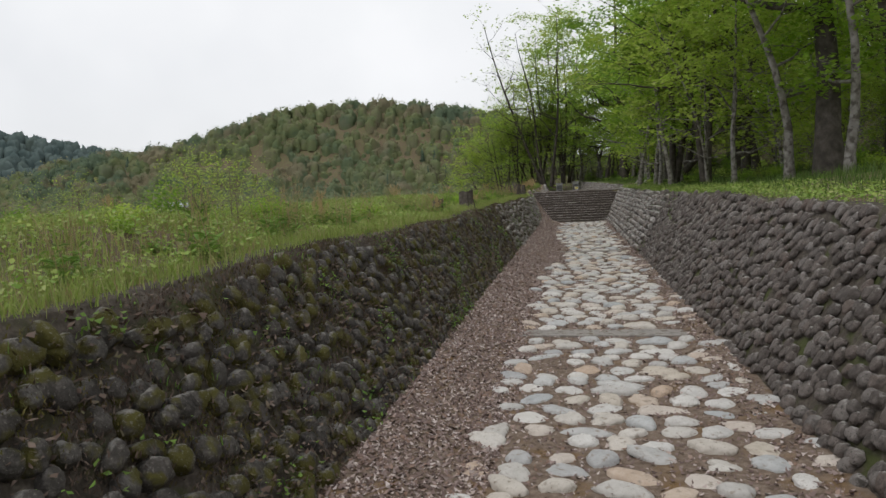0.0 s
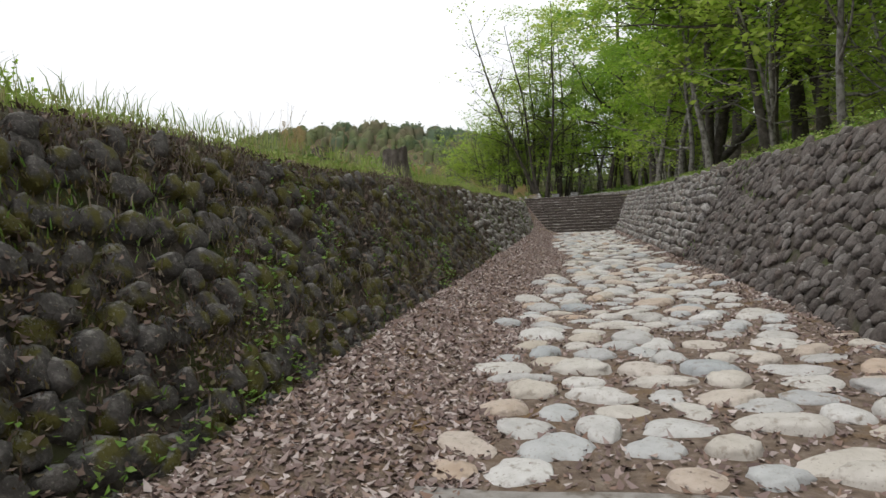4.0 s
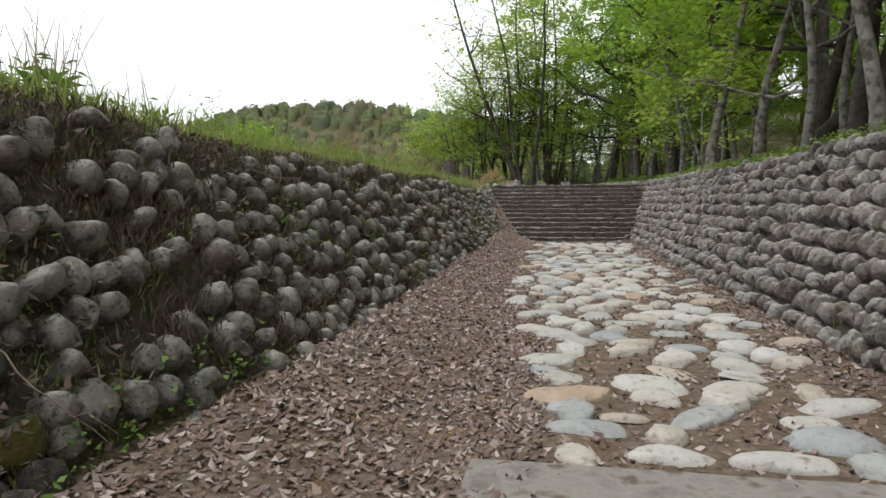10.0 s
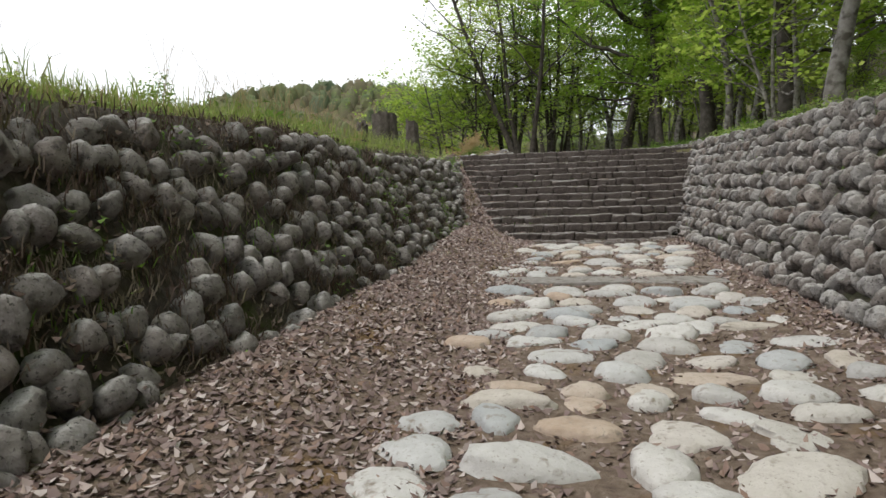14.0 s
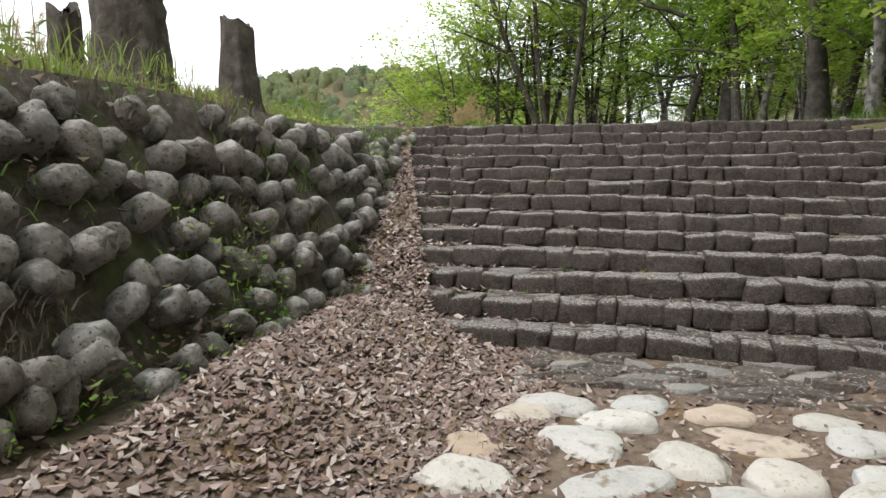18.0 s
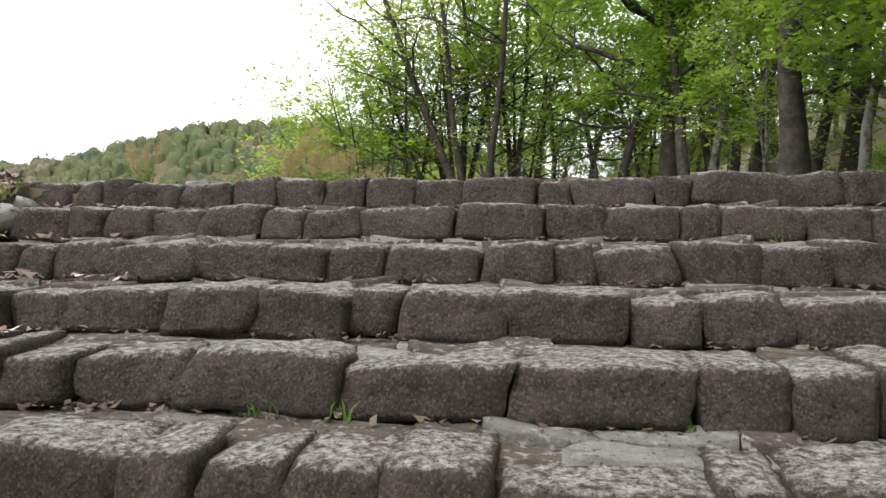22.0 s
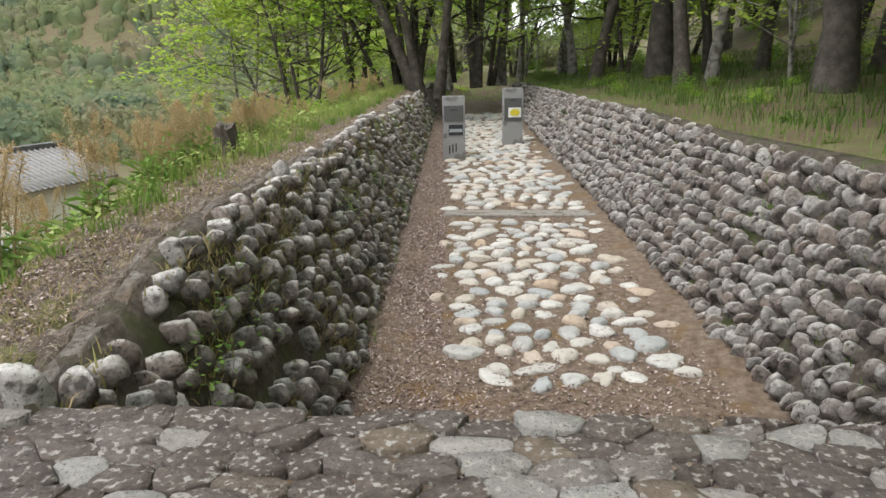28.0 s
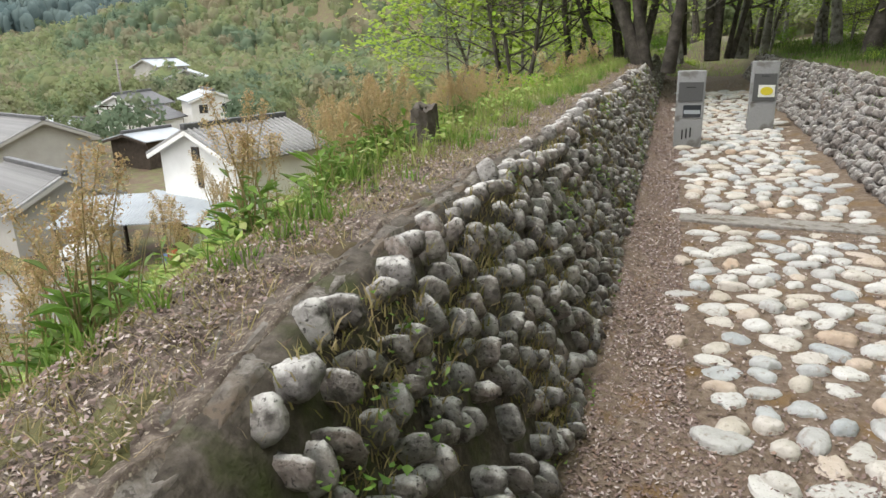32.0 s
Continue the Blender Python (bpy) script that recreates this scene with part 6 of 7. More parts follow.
def flat_strip(name, pts, width, mat, label, cat):
    V, F = [], []
    for i, p in enumerate(pts):
        a, b = np.array(pts[max(0, i - 1)]), np.array(pts[min(len(pts) - 1, i + 1)])
        d = (b - a)[:2]
        d = d / np.linalg.norm(d)
        nrm = np.array((-d[1], d[0], 0)) * width / 2
        V += [np.array(p) + nrm, np.array(p) - nrm]
    n = len(V)
    V = V + [v - np.array((0, 0, 0.25)) for v in V]
    F = []
    for i in range(len(pts) - 1):
        p, q = 2 * i, 2 * i + 2
        F += [(p, p + 1, q + 1, q), (p, q, q + n, p + n), (p + 1, p + 1 + n, q + 1 + n, q + 1)]
    ob = new(name, mesh_np(name, V, F, mat))
    return tagged(ob, label, cat, kind="structure")


flat_strip("road", [(-60, 70, VALLEY + 0.3), (-40, 73.5, VALLEY + 0.3), (-28, 76.5, VALLEY + 0.3), (-20, 79.2, VALLEY + 0.3), (-14, 84, VALLEY + 0.3), (-12, 92, VALLEY + 0.3)], 5.0, M_ASPHALT, "pale grey lane and yard in front of the houses", "road")


def kerb_wall():
    bm = bmesh.new()
    box_bm(22, 0.35, 0.9, 0.03, (0, 0, 0), bm)
    ob = new("yard_wall", bm_mesh("yard_wall", bm, M_CONCRETE))
    ob.matrix_basis = Matrix.Translation((-27, 73.6, VALLEY - 0.35)) @ Matrix.Rotation(radians(17), 4, "Z")
    tagged(ob, "low grey concrete wall along the lane", "wall", kind="structure")


kerb_wall()


def carport():
    root = new("carport")
    rf = part("roof", corrugated(5.2, 4.4, 36), root, "pale corrugated sheet roof")
    rf.matrix_basis = Matrix.Translation((0, 0, 2.5)) @ Matrix.Rotation(radians(7), 4, "X")
    for sx in (-2.3, 2.3):
        for sy in (-1.9, 1.9):
            bm = box_bm(0.12, 0.12, 2.5, 0.01)
            q = part("post", bm_mesh("post", bm, M_TIMBER), root)
            q.location = (sx, sy, 0)
    root.matrix_basis = Matrix.Translation((-27.0, 82.8, VALLEY)) @ Matrix.Rotation(radians(30), 4, "Z")
    tagged(root, "open carport with a pale corrugated roof", "carport")


carport()


def small_van():
    root = new("van")
    bm = box_bm(1.45, 3.2, 1.0, 0.12, (0, 0, 0.28))
    part("body", bm_mesh("body", bm, M_WHITEPAINT, True), root)
    bm = box_bm(1.38, 1.9, 0.62, 0.14, (0, 0.35, 1.22))
    for v in bm.verts:
        if v.co.y < 0 and v.co.z > 1.5:
            v.co.y += 0.25
    part("cabin", bm_mesh("cabin", bm, M_WHITEPAINT, True), root)
    bm = box_bm(1.18, 0.04, 0.42, 0.02)
    wsc = part("windscreen", bm_mesh("windscreen", bm, M_GLASS), root)
    wsc.matrix_basis = Matrix.Translation((0, -0.58, 1.28)) @ Matrix.Rotation(radians(-24), 4, "X")
    for sx in (-0.72, 0.72):
        bm = box_bm(0.03, 1.4, 0.36, 0.01)
        g = part("side_window", bm_mesh("side_window", bm, M_GLASS), root)
        g.location = (sx * 0.97, 0.4, 1.3)
        bm = box_bm(0.26, 0.05, 0.18, 0.02)
        hl = part("headlight", bm_mesh("headlight", bm, M_GLASS), root)
        hl.location = (sx * 0.7, -1.6, 0.78)
        for sy in (-1.05, 1.05):
            wheel = new("wheel")
            wheel.parent = root
            bm = bmesh.new()
            bmesh.ops.create_cone(bm, cap_ends=True, segments=18, radius1=0.27, radius2=0.27, depth=0.17)
            part("tyre", bm_mesh("tyre", bm, M_RUBBER), wheel)
            bm = bmesh.new()
            bmesh.ops.create_cone(bm, cap_ends=True, segments=14, radius1=0.16, radius2=0.14, depth=0.19)
            part("rim", bm_mesh("rim", bm, M_SHEET), wheel)
            wheel.matrix_basis = Matrix.Translation((sx * 0.96, sy, 0.27)) @ Matrix.Rotation(radians(90), 4, "Y")
    bm = box_bm(0.34, 0.03, 0.12, 0.004)
    pl = part("bumper_plate", bm_mesh("bumper_plate", bm, M_SIGNWHITE), root)
    pl.location = (0, -1.62, 0.5)
    root.matrix_basis = Matrix.Translation((-27.0, 80.8, VALLEY + 0.3)) @ Matrix.Rotation(radians(28), 4, "Z")
    tagged(root, "small white van parked under the carport", "van")


small_van()
for i, (x, y, m) in enumerate(((-23.6, 82.2, M_RED), (-23.1, 82.4, M_SIGNWHITE), (-24.1, 82.3, M_BLUE))):
    ob = new("storage_bin", bm_mesh("storage_bin", box_bm(0.45, 0.4, 0.9 - 0.15 * i, 0.06), m, True))
    ob.location = (x, y, VALLEY + 0.13)
    tagged(ob, "%s bin standing before the storehouse" % ("red", "white", "blue")[i], "bin", "bins by the storehouse")


def wire_poles():
    root = new("utility_pole")
    bm = bmesh.new()
    bmesh.ops.create_cone(bm, cap_ends=True, segments=10, radius1=0.16, radius2=0.11, depth=9, matrix=Matrix.Translation((0, 0, 4.5)))
    part("pole", bm_mesh("pole", bm, M_CONCRETE, True), root)
    for z in (8.2, 7.6):
        p = part("crossarm", bm_mesh("crossarm", box_bm(1.6, 0.1, 0.1, 0.01), M_TIMBER), root)
        p.location = (0, 0, z)
    root.location = (-78, 130, VALLEY)
    tagged(root, "grey concrete utility pole among the houses", "utility pole")


wire_poles()

# ---- walls: cores of earth and mortar, faced with river stones ----
def wall_core(name, side, y0, y1, label):
    """Core of a battered wall with a thickness, its face just behind the stones."""
    ys = np.arange(y0, y1 + 1e-6, (y1 - y0) / max(2, round((y1 - y0) / 0.35)))
    V = []
    for y in ys:
        fz = floor_z(y) - 0.15
        tz = top_l(y) if side < 0 else top_r(y)
        at = wall_l if side < 0 else wall_r
        for k in range(13):
            z = fz + (tz - fz) * k / 12
            V.append((at(y, z) - side * 0.0 + side * (0.035 + 0.03 * math.sin(7 * z + 3 * y) * math.sin(5 * y) - (0.035 * noise.noise((y * 1.7, z * 2.1, side * 4.0)) if side < 0 and y < 59 else 0.0)), y, z))
        V.append((at(y, tz) + side * 0.22, y, tz + 0.03))
        V.append((at(y, tz) + side * 0.5, y, tz - 0.25))
        V.append((at(y, fz) + side * 0.6, y, fz))
    n = 16
    first, last = np.mean(V[:n], 0), np.mean(V[-n:], 0)
    V = [tuple(first)] * n + V + [tuple(last)] * n       # closed ends
    F = [(j * n + i, (j + 1) * n + i, (j + 1) * n + (i + 1) % n, j * n + (i + 1) % n) for j in range(len(ys) + 1) for i in range(n)]
    ob = new(name, mesh_np(name, V, F, M_MORTAR, True))
    return tagged(ob, label, "stone wall", kind="structure")


STONES = [dome(20 + i, 12, 4, 0.36 + 0.02 * (i % 7), 0.19, 0.5) for i in range(16)]        # bedded flat
KNOBS = [dome(320 + i, 12, 5, 0.36 + 0.04 * (i % 7), 0.15 + 0.017 * (i % 9), 0.4) for i in range(24)]        # standing proud of the face
STONE_ME = {}


def stone_meshes(mat, kit):
    key = (mat.name, id(kit))
    if key not in STONE_ME:
        STONE_ME[key] = [mesh_np("wall_stone", V, F, mat, True) for V, F in kit]
    return STONE_ME[key]


def face_stones(core, side, y0, y1, pitch, size, ragged, mat, mat_joined, lost, proud=0.13, gap=1.02, kit=STONES, upright=1.0):
    """River stones set in courses in the face of a wall: three hundred single ones, the rest joined."""
    r = np.random.RandomState(int(y0 * 10) + (3 if side < 0 else 11))
    at = wall_l if side < 0 else wall_r
    bat = BAT_L if side < 0 else BAT_R
    nrm = np.array((-side * 1.0, 0, bat)) / math.hypot(1, bat)          # outward from the face, tilted up
    upv = np.array((side * bat, 0, 1.0)) / math.hypot(1, bat)
    M, K = [], []
    tall = max((top_l(y0) if side < 0 else top_r(y0)) - floor_z(y0), 1)
    course, z = 0, 0.06
    while z < tall - 0.03:
        y = y0 + r.uniform(0, 0.2)
        hgt = pitch * r.uniform(0.92, 1.08)
        while y < y1:
            w = size * r.choice((r.uniform(0.6, 0.9), r.uniform(0.85, 1.2), r.uniform(1.2, 1.55)), p=(0.3, 0.5, 0.2))
            fz = floor_z(y)
            tz = (top_l(y) if side < 0 else top_r(y)) - fz
            zz = z * tz / tall + r.normal(0, ragged * pitch)
            if r.rand() > lost and zz < tz - (0.24 if side < 0 and y < 59 else 0.12 if side > 0 else 0.02) and y + w / 2 < y1 + 0.05:
                a = r.normal(0, 0.25 if ragged < 0.3 or side > 0 else 0.5)
                ya = np.array((0, 1.0, 0)) * math.cos(a) + upv * math.sin(a)
                ua = -np.array((0, 1.0, 0)) * math.sin(a) + upv * math.cos(a)
                nn = nrm + r.normal(0, 0.21, 3)
                nn /= np.linalg.norm(nn)
                h = hgt * r.uniform(0.85, 1.12) * (1.0 if ragged < 0.2 else r.uniform(0.8, 1.2))
                d = r.uniform(0.6, 1.2) * proud
                M.append(frame_matrix((at(y, fz + zz) - side * (-0.05), y + w / 2, fz + zz + hgt * 0.45), ya if side > 0 else -ya, ua, nn, (w * 0.98, h * 1.05 * upright, d)))
                K.append(r.randint(len(kit)))
            y += w * gap
        z += hgt
        course += 1
    M, K = np.array(M), np.array(K)
    mid = (M[:, 1, 3] - y0) / (y1 - y0)
    order = np.argsort(mid)
    single, rest = order[:192], order[192:]
    meshes = stone_meshes(mat, kit)
    for i in single:
        part("stone", meshes[K[i]], core, matrix=Matrix(M[i].tolist()))
    if len(rest):
        V, F = joined(kit, M[rest], K[rest])
        ob = part("stone_facing", mesh_np("stone_facing", V, F, mat_joined, True), core)
        tagged(ob, kind="stuff")


SECTIONS = ((3.0, 14.5), (14.5, 22.5), (22.5, 29.0), (29.0, 33.5), (33.5, 38.0), (38.0, 46.0), (46.0, 57.2))
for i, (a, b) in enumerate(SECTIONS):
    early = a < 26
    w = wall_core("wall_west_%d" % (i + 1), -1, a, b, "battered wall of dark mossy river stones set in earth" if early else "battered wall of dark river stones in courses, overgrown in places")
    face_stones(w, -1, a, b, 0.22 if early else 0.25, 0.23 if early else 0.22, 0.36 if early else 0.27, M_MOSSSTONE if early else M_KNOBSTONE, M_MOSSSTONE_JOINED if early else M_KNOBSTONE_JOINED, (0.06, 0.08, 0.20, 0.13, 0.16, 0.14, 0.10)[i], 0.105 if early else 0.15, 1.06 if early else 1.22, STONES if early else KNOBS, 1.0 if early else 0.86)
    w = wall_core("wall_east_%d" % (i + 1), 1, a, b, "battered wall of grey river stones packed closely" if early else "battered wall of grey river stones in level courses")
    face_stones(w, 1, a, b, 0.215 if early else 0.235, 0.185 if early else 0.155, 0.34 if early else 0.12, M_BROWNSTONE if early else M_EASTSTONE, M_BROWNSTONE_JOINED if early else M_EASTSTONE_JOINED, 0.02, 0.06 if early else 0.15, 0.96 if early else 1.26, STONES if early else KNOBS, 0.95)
for i, (a, b) in enumerate(((60.95, 67.0), (67.0, 75.0), (75.0, 98.0))):
    w = wall_core("wall_west_%d" % (i + 8), -1, a, b, "battered wall of rounded grey river stones with weeds in the joints")
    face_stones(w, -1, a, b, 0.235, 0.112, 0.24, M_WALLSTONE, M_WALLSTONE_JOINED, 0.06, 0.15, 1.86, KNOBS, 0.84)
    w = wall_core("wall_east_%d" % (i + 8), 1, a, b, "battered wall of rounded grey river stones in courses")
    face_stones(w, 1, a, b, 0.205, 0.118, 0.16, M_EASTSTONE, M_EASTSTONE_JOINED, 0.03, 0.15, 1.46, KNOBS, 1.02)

# ---- paving of pale river stones ----
COBBLES = [dome(60 + i, 16, 5, 0.40 + 0.022 * (i % 9), 0.13 + 0.022 * (i % 8), 0.35) for i in range(32)]
COBBLE_ME = [mesh_np("paving_stone", V, F, M_COBBLE, True) for V, F in COBBLES]


def paving(name, y0, y1, left, right, label, sparse=0.0, size=1.0):
    r = np.random.RandomState(int(y0 * 7))
    ob = new(name)
    tagged(ob, label, "stone paving", kind="structure")
    y, count = y0, 0
    while y < y1 - 0.2:
        depth = r.uniform(0.33, 0.48) * size
        x = left(y) + r.uniform(-0.15, 0.4)
        while x < right(y) - 0.15:
            w = r.choice((r.uniform(0.3, 0.45), r.uniform(0.4, 0.62), r.uniform(0.5, 0.78)), p=(0.35, 0.45, 0.2)) * size
            cx, cy = x + w / 2, y + depth / 2 + r.normal(0, 0.055)
            edge = min(cx - left(y), right(y) - cx)
            if r.rand() > sparse and (edge > 0.3 or r.rand() < 0.7) and cy + 0.2 < y1:
                z = floor_z(cy) + (leaf_heap(cx, cy) * 0.5 if cy < 59 else 0)
                m = Matrix.Translation((cx, cy, z - 0.02)) @ Euler((r.normal(0, 0.08), r.normal(0, 0.08), r.normal(0, 0.36))).to_matrix().to_4x4() @ Matrix.Diagonal((w * 0.96, depth * r.uniform(0.66, 1.08), r.uniform(0.045, 0.115), 1))
                part("paving_stone", COBBLE_ME[r.randint(len(COBBLES))], ob, matrix=m)
                count += 1
            x += w + r.uniform(0.02, 0.14) * size
        y += depth * 1.01
    return count


PAVING = "paving of pale rounded river stones bedded in soil and leaves"
for i, (a, b) in enumerate(((4.2, BEAMS[0] - 0.32), (BEAMS[0] + 0.32, BEAMS[1] - 0.32), (BEAMS[1] + 0.32, BEAMS[2] - 0.32), (BEAMS[2] + 0.32, 51.05))):
    paving("pavement_%d" % (i + 1), a, b, cob_l, cob_r, PAVING, 0.05)
paving("pavement_5", 65.1, BEAMS[3] - 0.32, cob_l, cob_r, PAVING, 0.06, 0.74)
paving("pavement_6", BEAMS[3] + 0.32, 92.0, cob_l, cob_r, PAVING, 0.03, 0.8)

# ---- the stairs: courses of rough blocks ----
def block_mesh(seed):
    """A rough hewn block, one unit on each side, front towards -y, base at z = 0: flat split faces, chipped arrises."""
    r = np.random.RandomState(seed)
    bm = bmesh.new()
    bmesh.ops.create_cube(bm, size=1)
    bmesh.ops.subdivide_edges(bm, edges=bm.edges[:], cuts=5, use_grid_fill=True)
    size = np.array((0.33, 0.30, 0.19))
    rad = r.uniform(0.010, 0.026)
    lean = r.uniform(-0.20, 0.20, 2)
    slope, batter, sag = r.uniform(-0.02, 0.03), r.uniform(0.10, 0.26), r.uniform(0.0, 0.10)
    cuts = []                                             # corners and arrises split off by the hammer
    for _ in range(r.randint(2, 5)):
        n = np.array((r.choice((-1, 1)) * r.uniform(0.2, 1), -r.uniform(0.1, 1), r.choice((-0.6, 1, 1)) * r.uniform(0.2, 1)))
        n /= np.linalg.norm(n)
        cuts.append((n, np.abs(n) @ (size / 2) - r.uniform(0.012, 0.045)))
    for v in bm.verts:
        p = np.array(v.co) * size
        q = np.clip(p, -(size / 2 - rad), size / 2 - rad)
        d = p - q
        n = np.linalg.norm(d)
        if n > 1e-6:
            p = q + d / n * min(n, rad)
        for n, lim in cuts:
            over = p @ n - lim
            if over > 0:
                p = p - n * over
        k = Vector(p) * 8
        p = p + np.array((0.016 * noise.noise(k + Vector((seed, 0, 0))), 0.026 * noise.noise(k * 0.7 + Vector((0, seed, 3))) + 0.012 * noise.noise(k * 2.6 + Vector((seed, 4, 0))), 0.014 * noise.noise(k + Vector((5, 2, seed))) + 0.007 * noise.noise(k * 2.5 + Vector((1, seed, 8)))))
        p[0] += (lean[0] if p[0] > 0 else lean[1]) * p[2]
        p[1] += batter * p[2]
        p[2] += slope * p[0] / 0.3 - sag * max(0.0, abs(p[0]) - 0.1)
        c = p / size
        v.co = (c[0], c[1], c[2] + 0.5)
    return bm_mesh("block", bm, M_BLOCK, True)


def build_stairs():
    r = np.random.RandomState(5)
    meshes = [block_mesh(i) for i in range(30)]
    st = new("stairs")
    tagged(st, "broad flight of thirteen steps of rough brown-grey stone blocks", "stairs", kind="structure")
    core = bmesh.new()
    VV, FF, off, singles = [], [], 0, 0
    for k in range(1, N_STEPS + 1):
        z = STEP_H * k
        y = STAIR_Y + (k - 1) * TREAD
        x0, x1 = wall_l(56, z) - 0.2, wall_r(56, z) + 0.2
        box_bm(x1 - x0, 0.75, STEP_H, 0, ((x0 + x1) / 2, y + 0.50, z - STEP_H - 0.05), core)
        x = x0 + r.uniform(-0.2, 0)
        while x < x1:
            w = r.choice((r.uniform(0.17, 0.26), r.uniform(0.25, 0.38), r.uniform(0.36, 0.56)), p=(0.3, 0.45, 0.25))
            h = STEP_H * r.uniform(0.99, 1.17)
            d = r.uniform(0.27, 0.37)
            m = Matrix.Translation((x + w / 2, y + d / 2 + r.normal(0, 0.018), z - STEP_H - 0.014 + r.normal(0, 0.008))) @ Euler((0, r.normal(0, 0.02), r.normal(0, 0.05))).to_matrix().to_4x4() @ Matrix.Diagonal((w * 1.01, d, h, 1))
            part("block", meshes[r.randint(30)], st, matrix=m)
            x += w
        if k == N_STEPS:
            break
        # flat stones fill the tread behind the blocks
        for c, poly in cells(x0, x1, y + 0.20, y + TREAD + 0.10, 0.34, 0.13, r):
            stn = cell_stone(c, poly, r, r.uniform(0.0, 0.03))
            if stn is None:
                continue
            V, F = stn
            at = np.array((c[0], c[1], z - 0.022))
            if abs(c[0]) < 1.7 and k > 3 and singles < 230:
                part("tread_flag", mesh_np("tread_flag", V, F, M_FLAG), st, matrix=Matrix.Translation(tuple(at)))
                singles += 1
            else:
                VV.append(V + at)
                FF.append(F + off)
                off += len(V)
    ob = part("tread_stones", mesh_np("tread_stones", np.concatenate(VV), np.concatenate(FF), M_FLAG_JOINED), st)
    tagged(ob, kind="stuff")
    part("stair_core", bm_mesh("stair_core", core, M_MORTAR), st)


def cells(x0, x1, y0, y1, w, d, r):
    """A tiling of irregular straight-edged cells: each the part of the floor nearest to its own seed."""
    nx, ny = int((x1 - x0) / w) + 2, int((y1 - y0) / d) + 2
    S = np.zeros((ny, nx, 2))
    for j in range(ny):
        for i in range(nx):
            S[j, i] = (x0 + (i - 0.25 + 0.5 * (j % 2)) * w + r.uniform(-0.44, 0.44) * w, y0 + (j - 0.5) * d + r.uniform(-0.3, 0.3) * d)
    asp = w / d
    for j in range(ny):
        for i in range(nx):
            s = S[j, i]
            poly = [np.array(q) for q in ((s[0] - w, s[1] - d), (s[0] + w, s[1] - d), (s[0] + w, s[1] + d), (s[0] - w, s[1] + d))]
            for dj in (-2, -1, 0, 1, 2):
                for di in (-2, -1, 0, 1, 2):
                    jj, ii = j + dj, i + di
                    if (dj or di) and 0 <= jj < ny and 0 <= ii < nx:
                        o = S[jj, ii]
                        nrm = (o - s) * np.array((1, asp * asp))
                        mid = (o + s) / 2
                        out = []
                        for a, b in zip(poly, poly[1:] + poly[:1]):
                            da, db = (a - mid) @ nrm, (b - mid) @ nrm
                            if da <= 0:
                                out.append(a)
                            if da * db < 0:
                                out.append(a + (b - a) * da / (da - db))
                        poly = out
                        if len(poly) < 3:
                            break
                if len(poly) < 3:
                    break
            if len(poly) > 2:
                poly = [np.array((min(max(q[0], x0), x1), min(max(q[1], y0), y1))) for q in poly]
                c = sum(poly) / len(poly)
                if np.ptp([q[0] for q in poly]) > 0.06 and np.ptp([q[1] for q in poly]) > 0.05:
                    yield c, poly


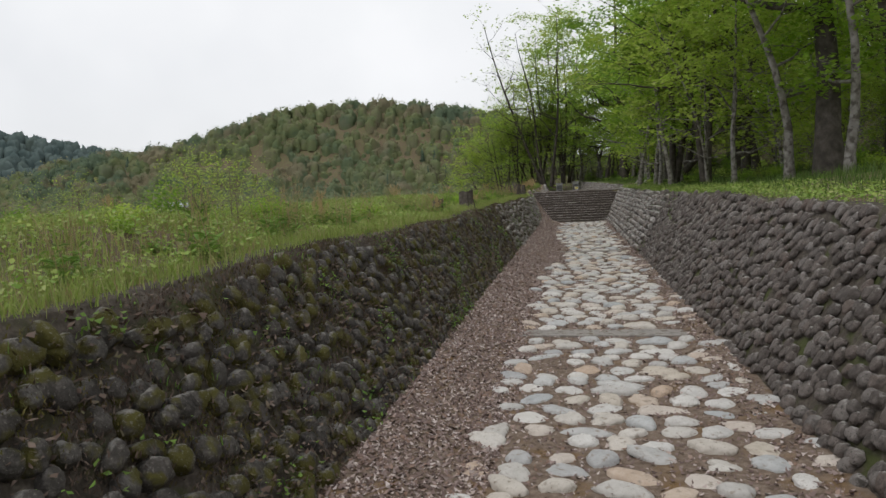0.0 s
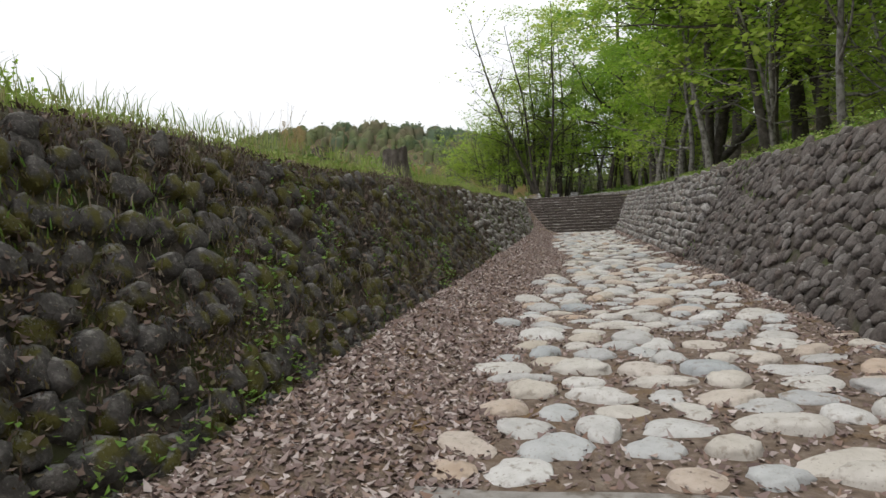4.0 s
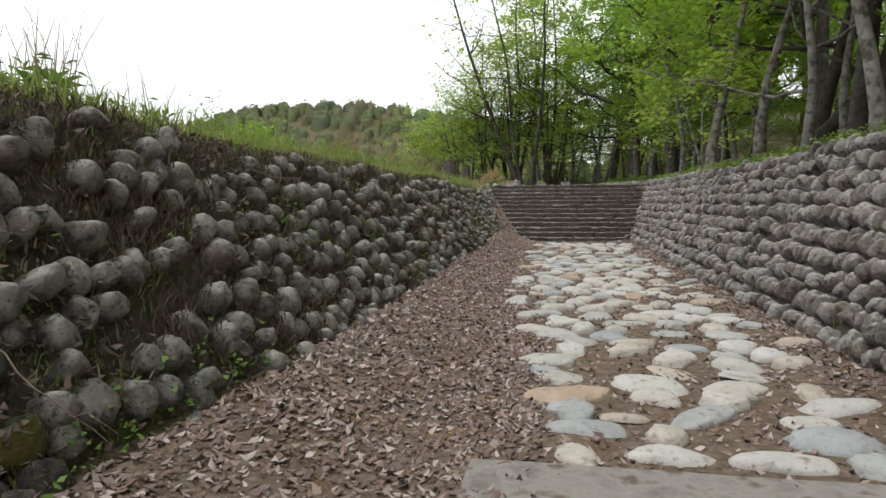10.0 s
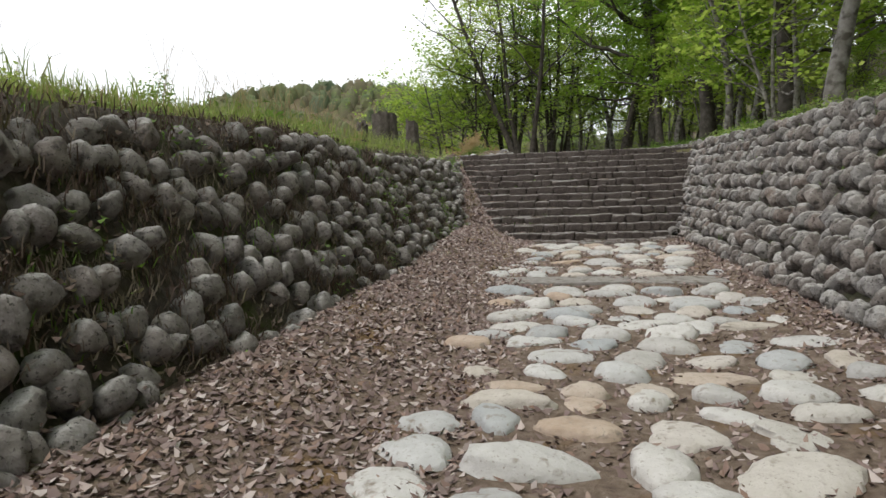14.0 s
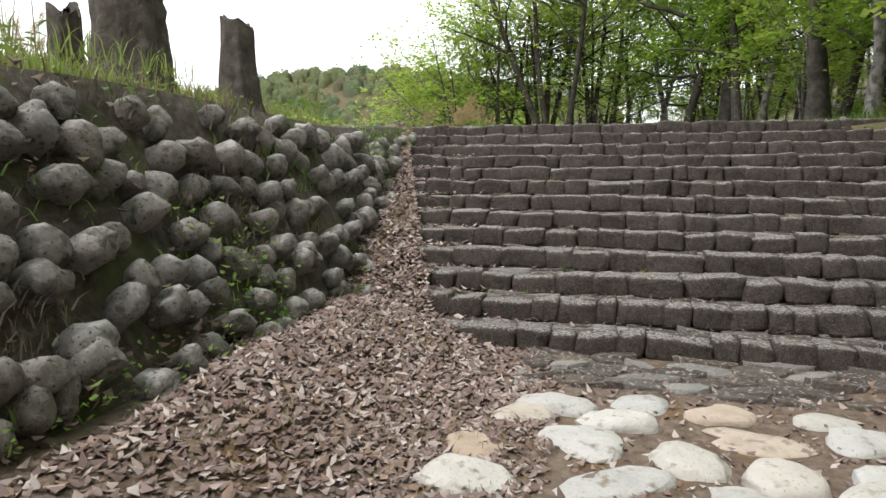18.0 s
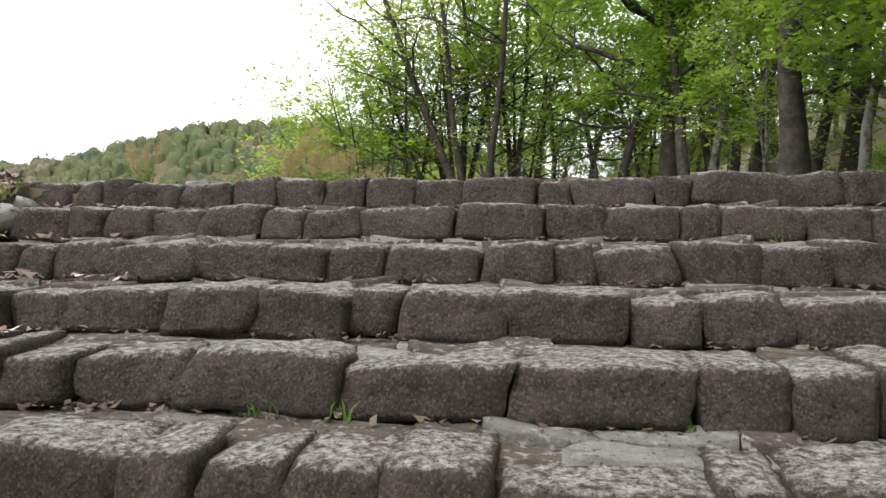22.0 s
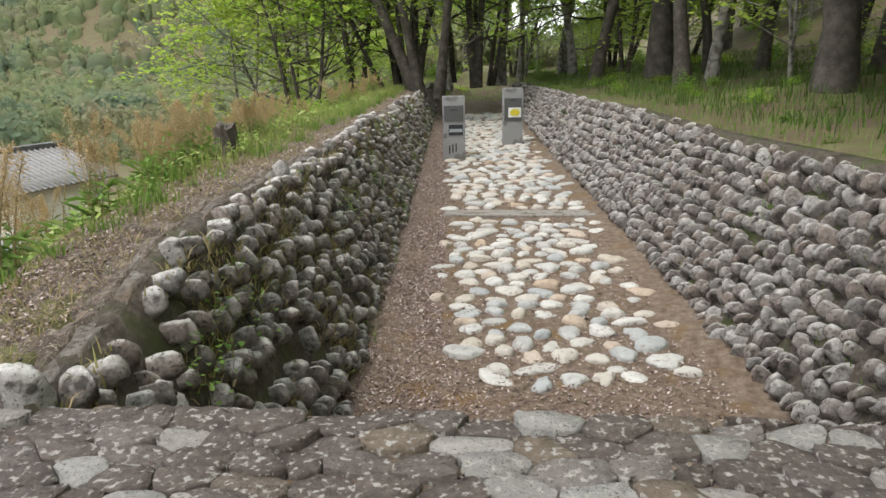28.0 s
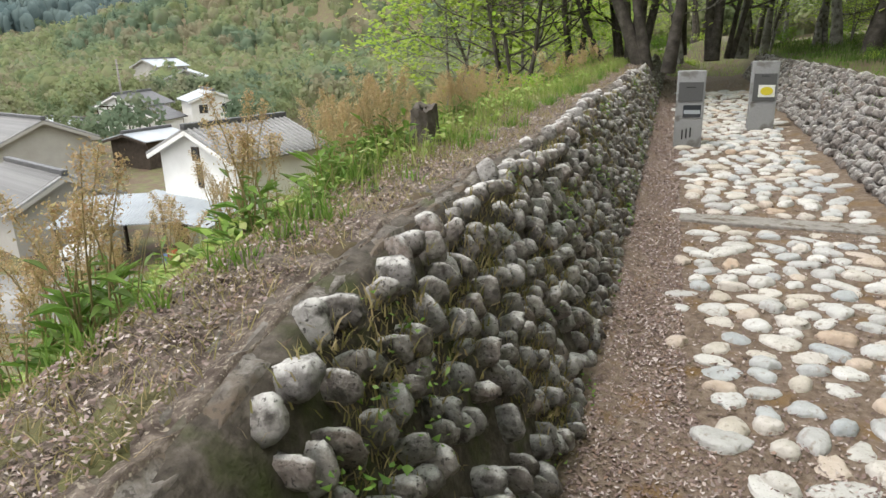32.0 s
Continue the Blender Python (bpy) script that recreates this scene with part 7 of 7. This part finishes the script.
def cell_stone(c, poly, r, thick):
    """A flat stone on a cell: sides, a worn shoulder, an uneven slightly tilted top."""
    pts = []
    for a, b in zip(poly, poly[1:] + poly[:1]):
        if np.linalg.norm(b - a) > 0.03:
            pts += [a * 0.84 + b * 0.16 - c, a * 0.5 + b * 0.5 - c + r.normal(0, 0.006, 2), a * 0.16 + b * 0.84 - c]
    if len(pts) < 6:
        return None
    tilt = r.normal(0, 0.075, 2)
    V, m = [], len(pts)
    for s, z in ((0.99, -0.06), (0.985, thick * 0.85), (0.962, thick)):
        V += [(p[0] * s, p[1] * s, z + (p @ tilt if z > 0 else 0) + (r.normal(0, 0.003) if z > 0 else 0)) for p in pts]
    V.append((0, 0, thick))
    F = []
    for j in range(2):
        for i in range(m):
            a, b = j * m + i, j * m + (i + 1) % m
            F += [(a, b, b + m), (a, b + m, a + m)]
    F += [(2 * m + i, 2 * m + (i + 1) % m, 3 * m) for i in range(m)]
    return np.array(V), np.array(F)


build_stairs()


def foot_flags():
    """Flat grey stones laid between the paving and the first step."""
    r = np.random.RandomState(14)
    ob = new("pavement_7")
    tagged(ob, "flat grey stones bedded in soil at the foot of the steps", "stone paving", kind="structure")
    for c, poly in cells(-0.95, 2.25, 51.0, STAIR_Y + 0.03, 0.36, 0.19, r):
        st = cell_stone(c, poly, r, r.uniform(0.01, 0.035))
        if st is None or r.rand() < 0.14:
            continue
        part("flagstone", mesh_np("flagstone", st[0] * np.array((0.94, 0.9, 1)), st[1], M_FLAG), ob, matrix=Matrix.Translation((c[0], c[1], leaf_heap(c[0], c[1]) + 0.008)))


foot_flags()


def build_platform():
    r = np.random.RandomState(9)
    y0, y1 = TOP_Y + 0.22, PLAT_Y1
    x0, x1 = -4.0, 6.6
    bm = bmesh.new()
    box_bm(x1 - x0, y1 - y0 + 0.1, PLAT_Z + 0.3, 0, ((x0 + x1) / 2, (y0 + y1) / 2 - 0.06, -0.335), bm)
    pl = new("platform", bm_mesh("platform", bm, M_SOIL))
    tagged(pl, "raised landing of tightly laid irregular flagstones above the stairs", "landing", kind="structure")
    VV, FF, off, singles = [], [], 0, 0
    for c, poly in cells(x0, x1, y0, y1, 0.25, 0.155, r):
        st = cell_stone(c, poly, r, r.uniform(0.004, 0.046))
        if st is None:
            continue
        V, F = st
        if -1.7 < c[0] < 0.9 and singles < 300:
            part("flagstone", mesh_np("flagstone", V, F, M_FLAG), pl, matrix=Matrix.Translation((c[0], c[1], PLAT_Z - 0.025)))
            singles += 1
        else:
            VV.append(V + np.array((c[0], c[1], PLAT_Z - 0.025)))
            FF.append(F + off)
            off += len(V)
    ob = part("flagstone_rest", mesh_np("flagstone_rest", np.concatenate(VV), np.concatenate(FF), M_FLAG_JOINED), pl)
    tagged(ob, kind="stuff")


build_platform()
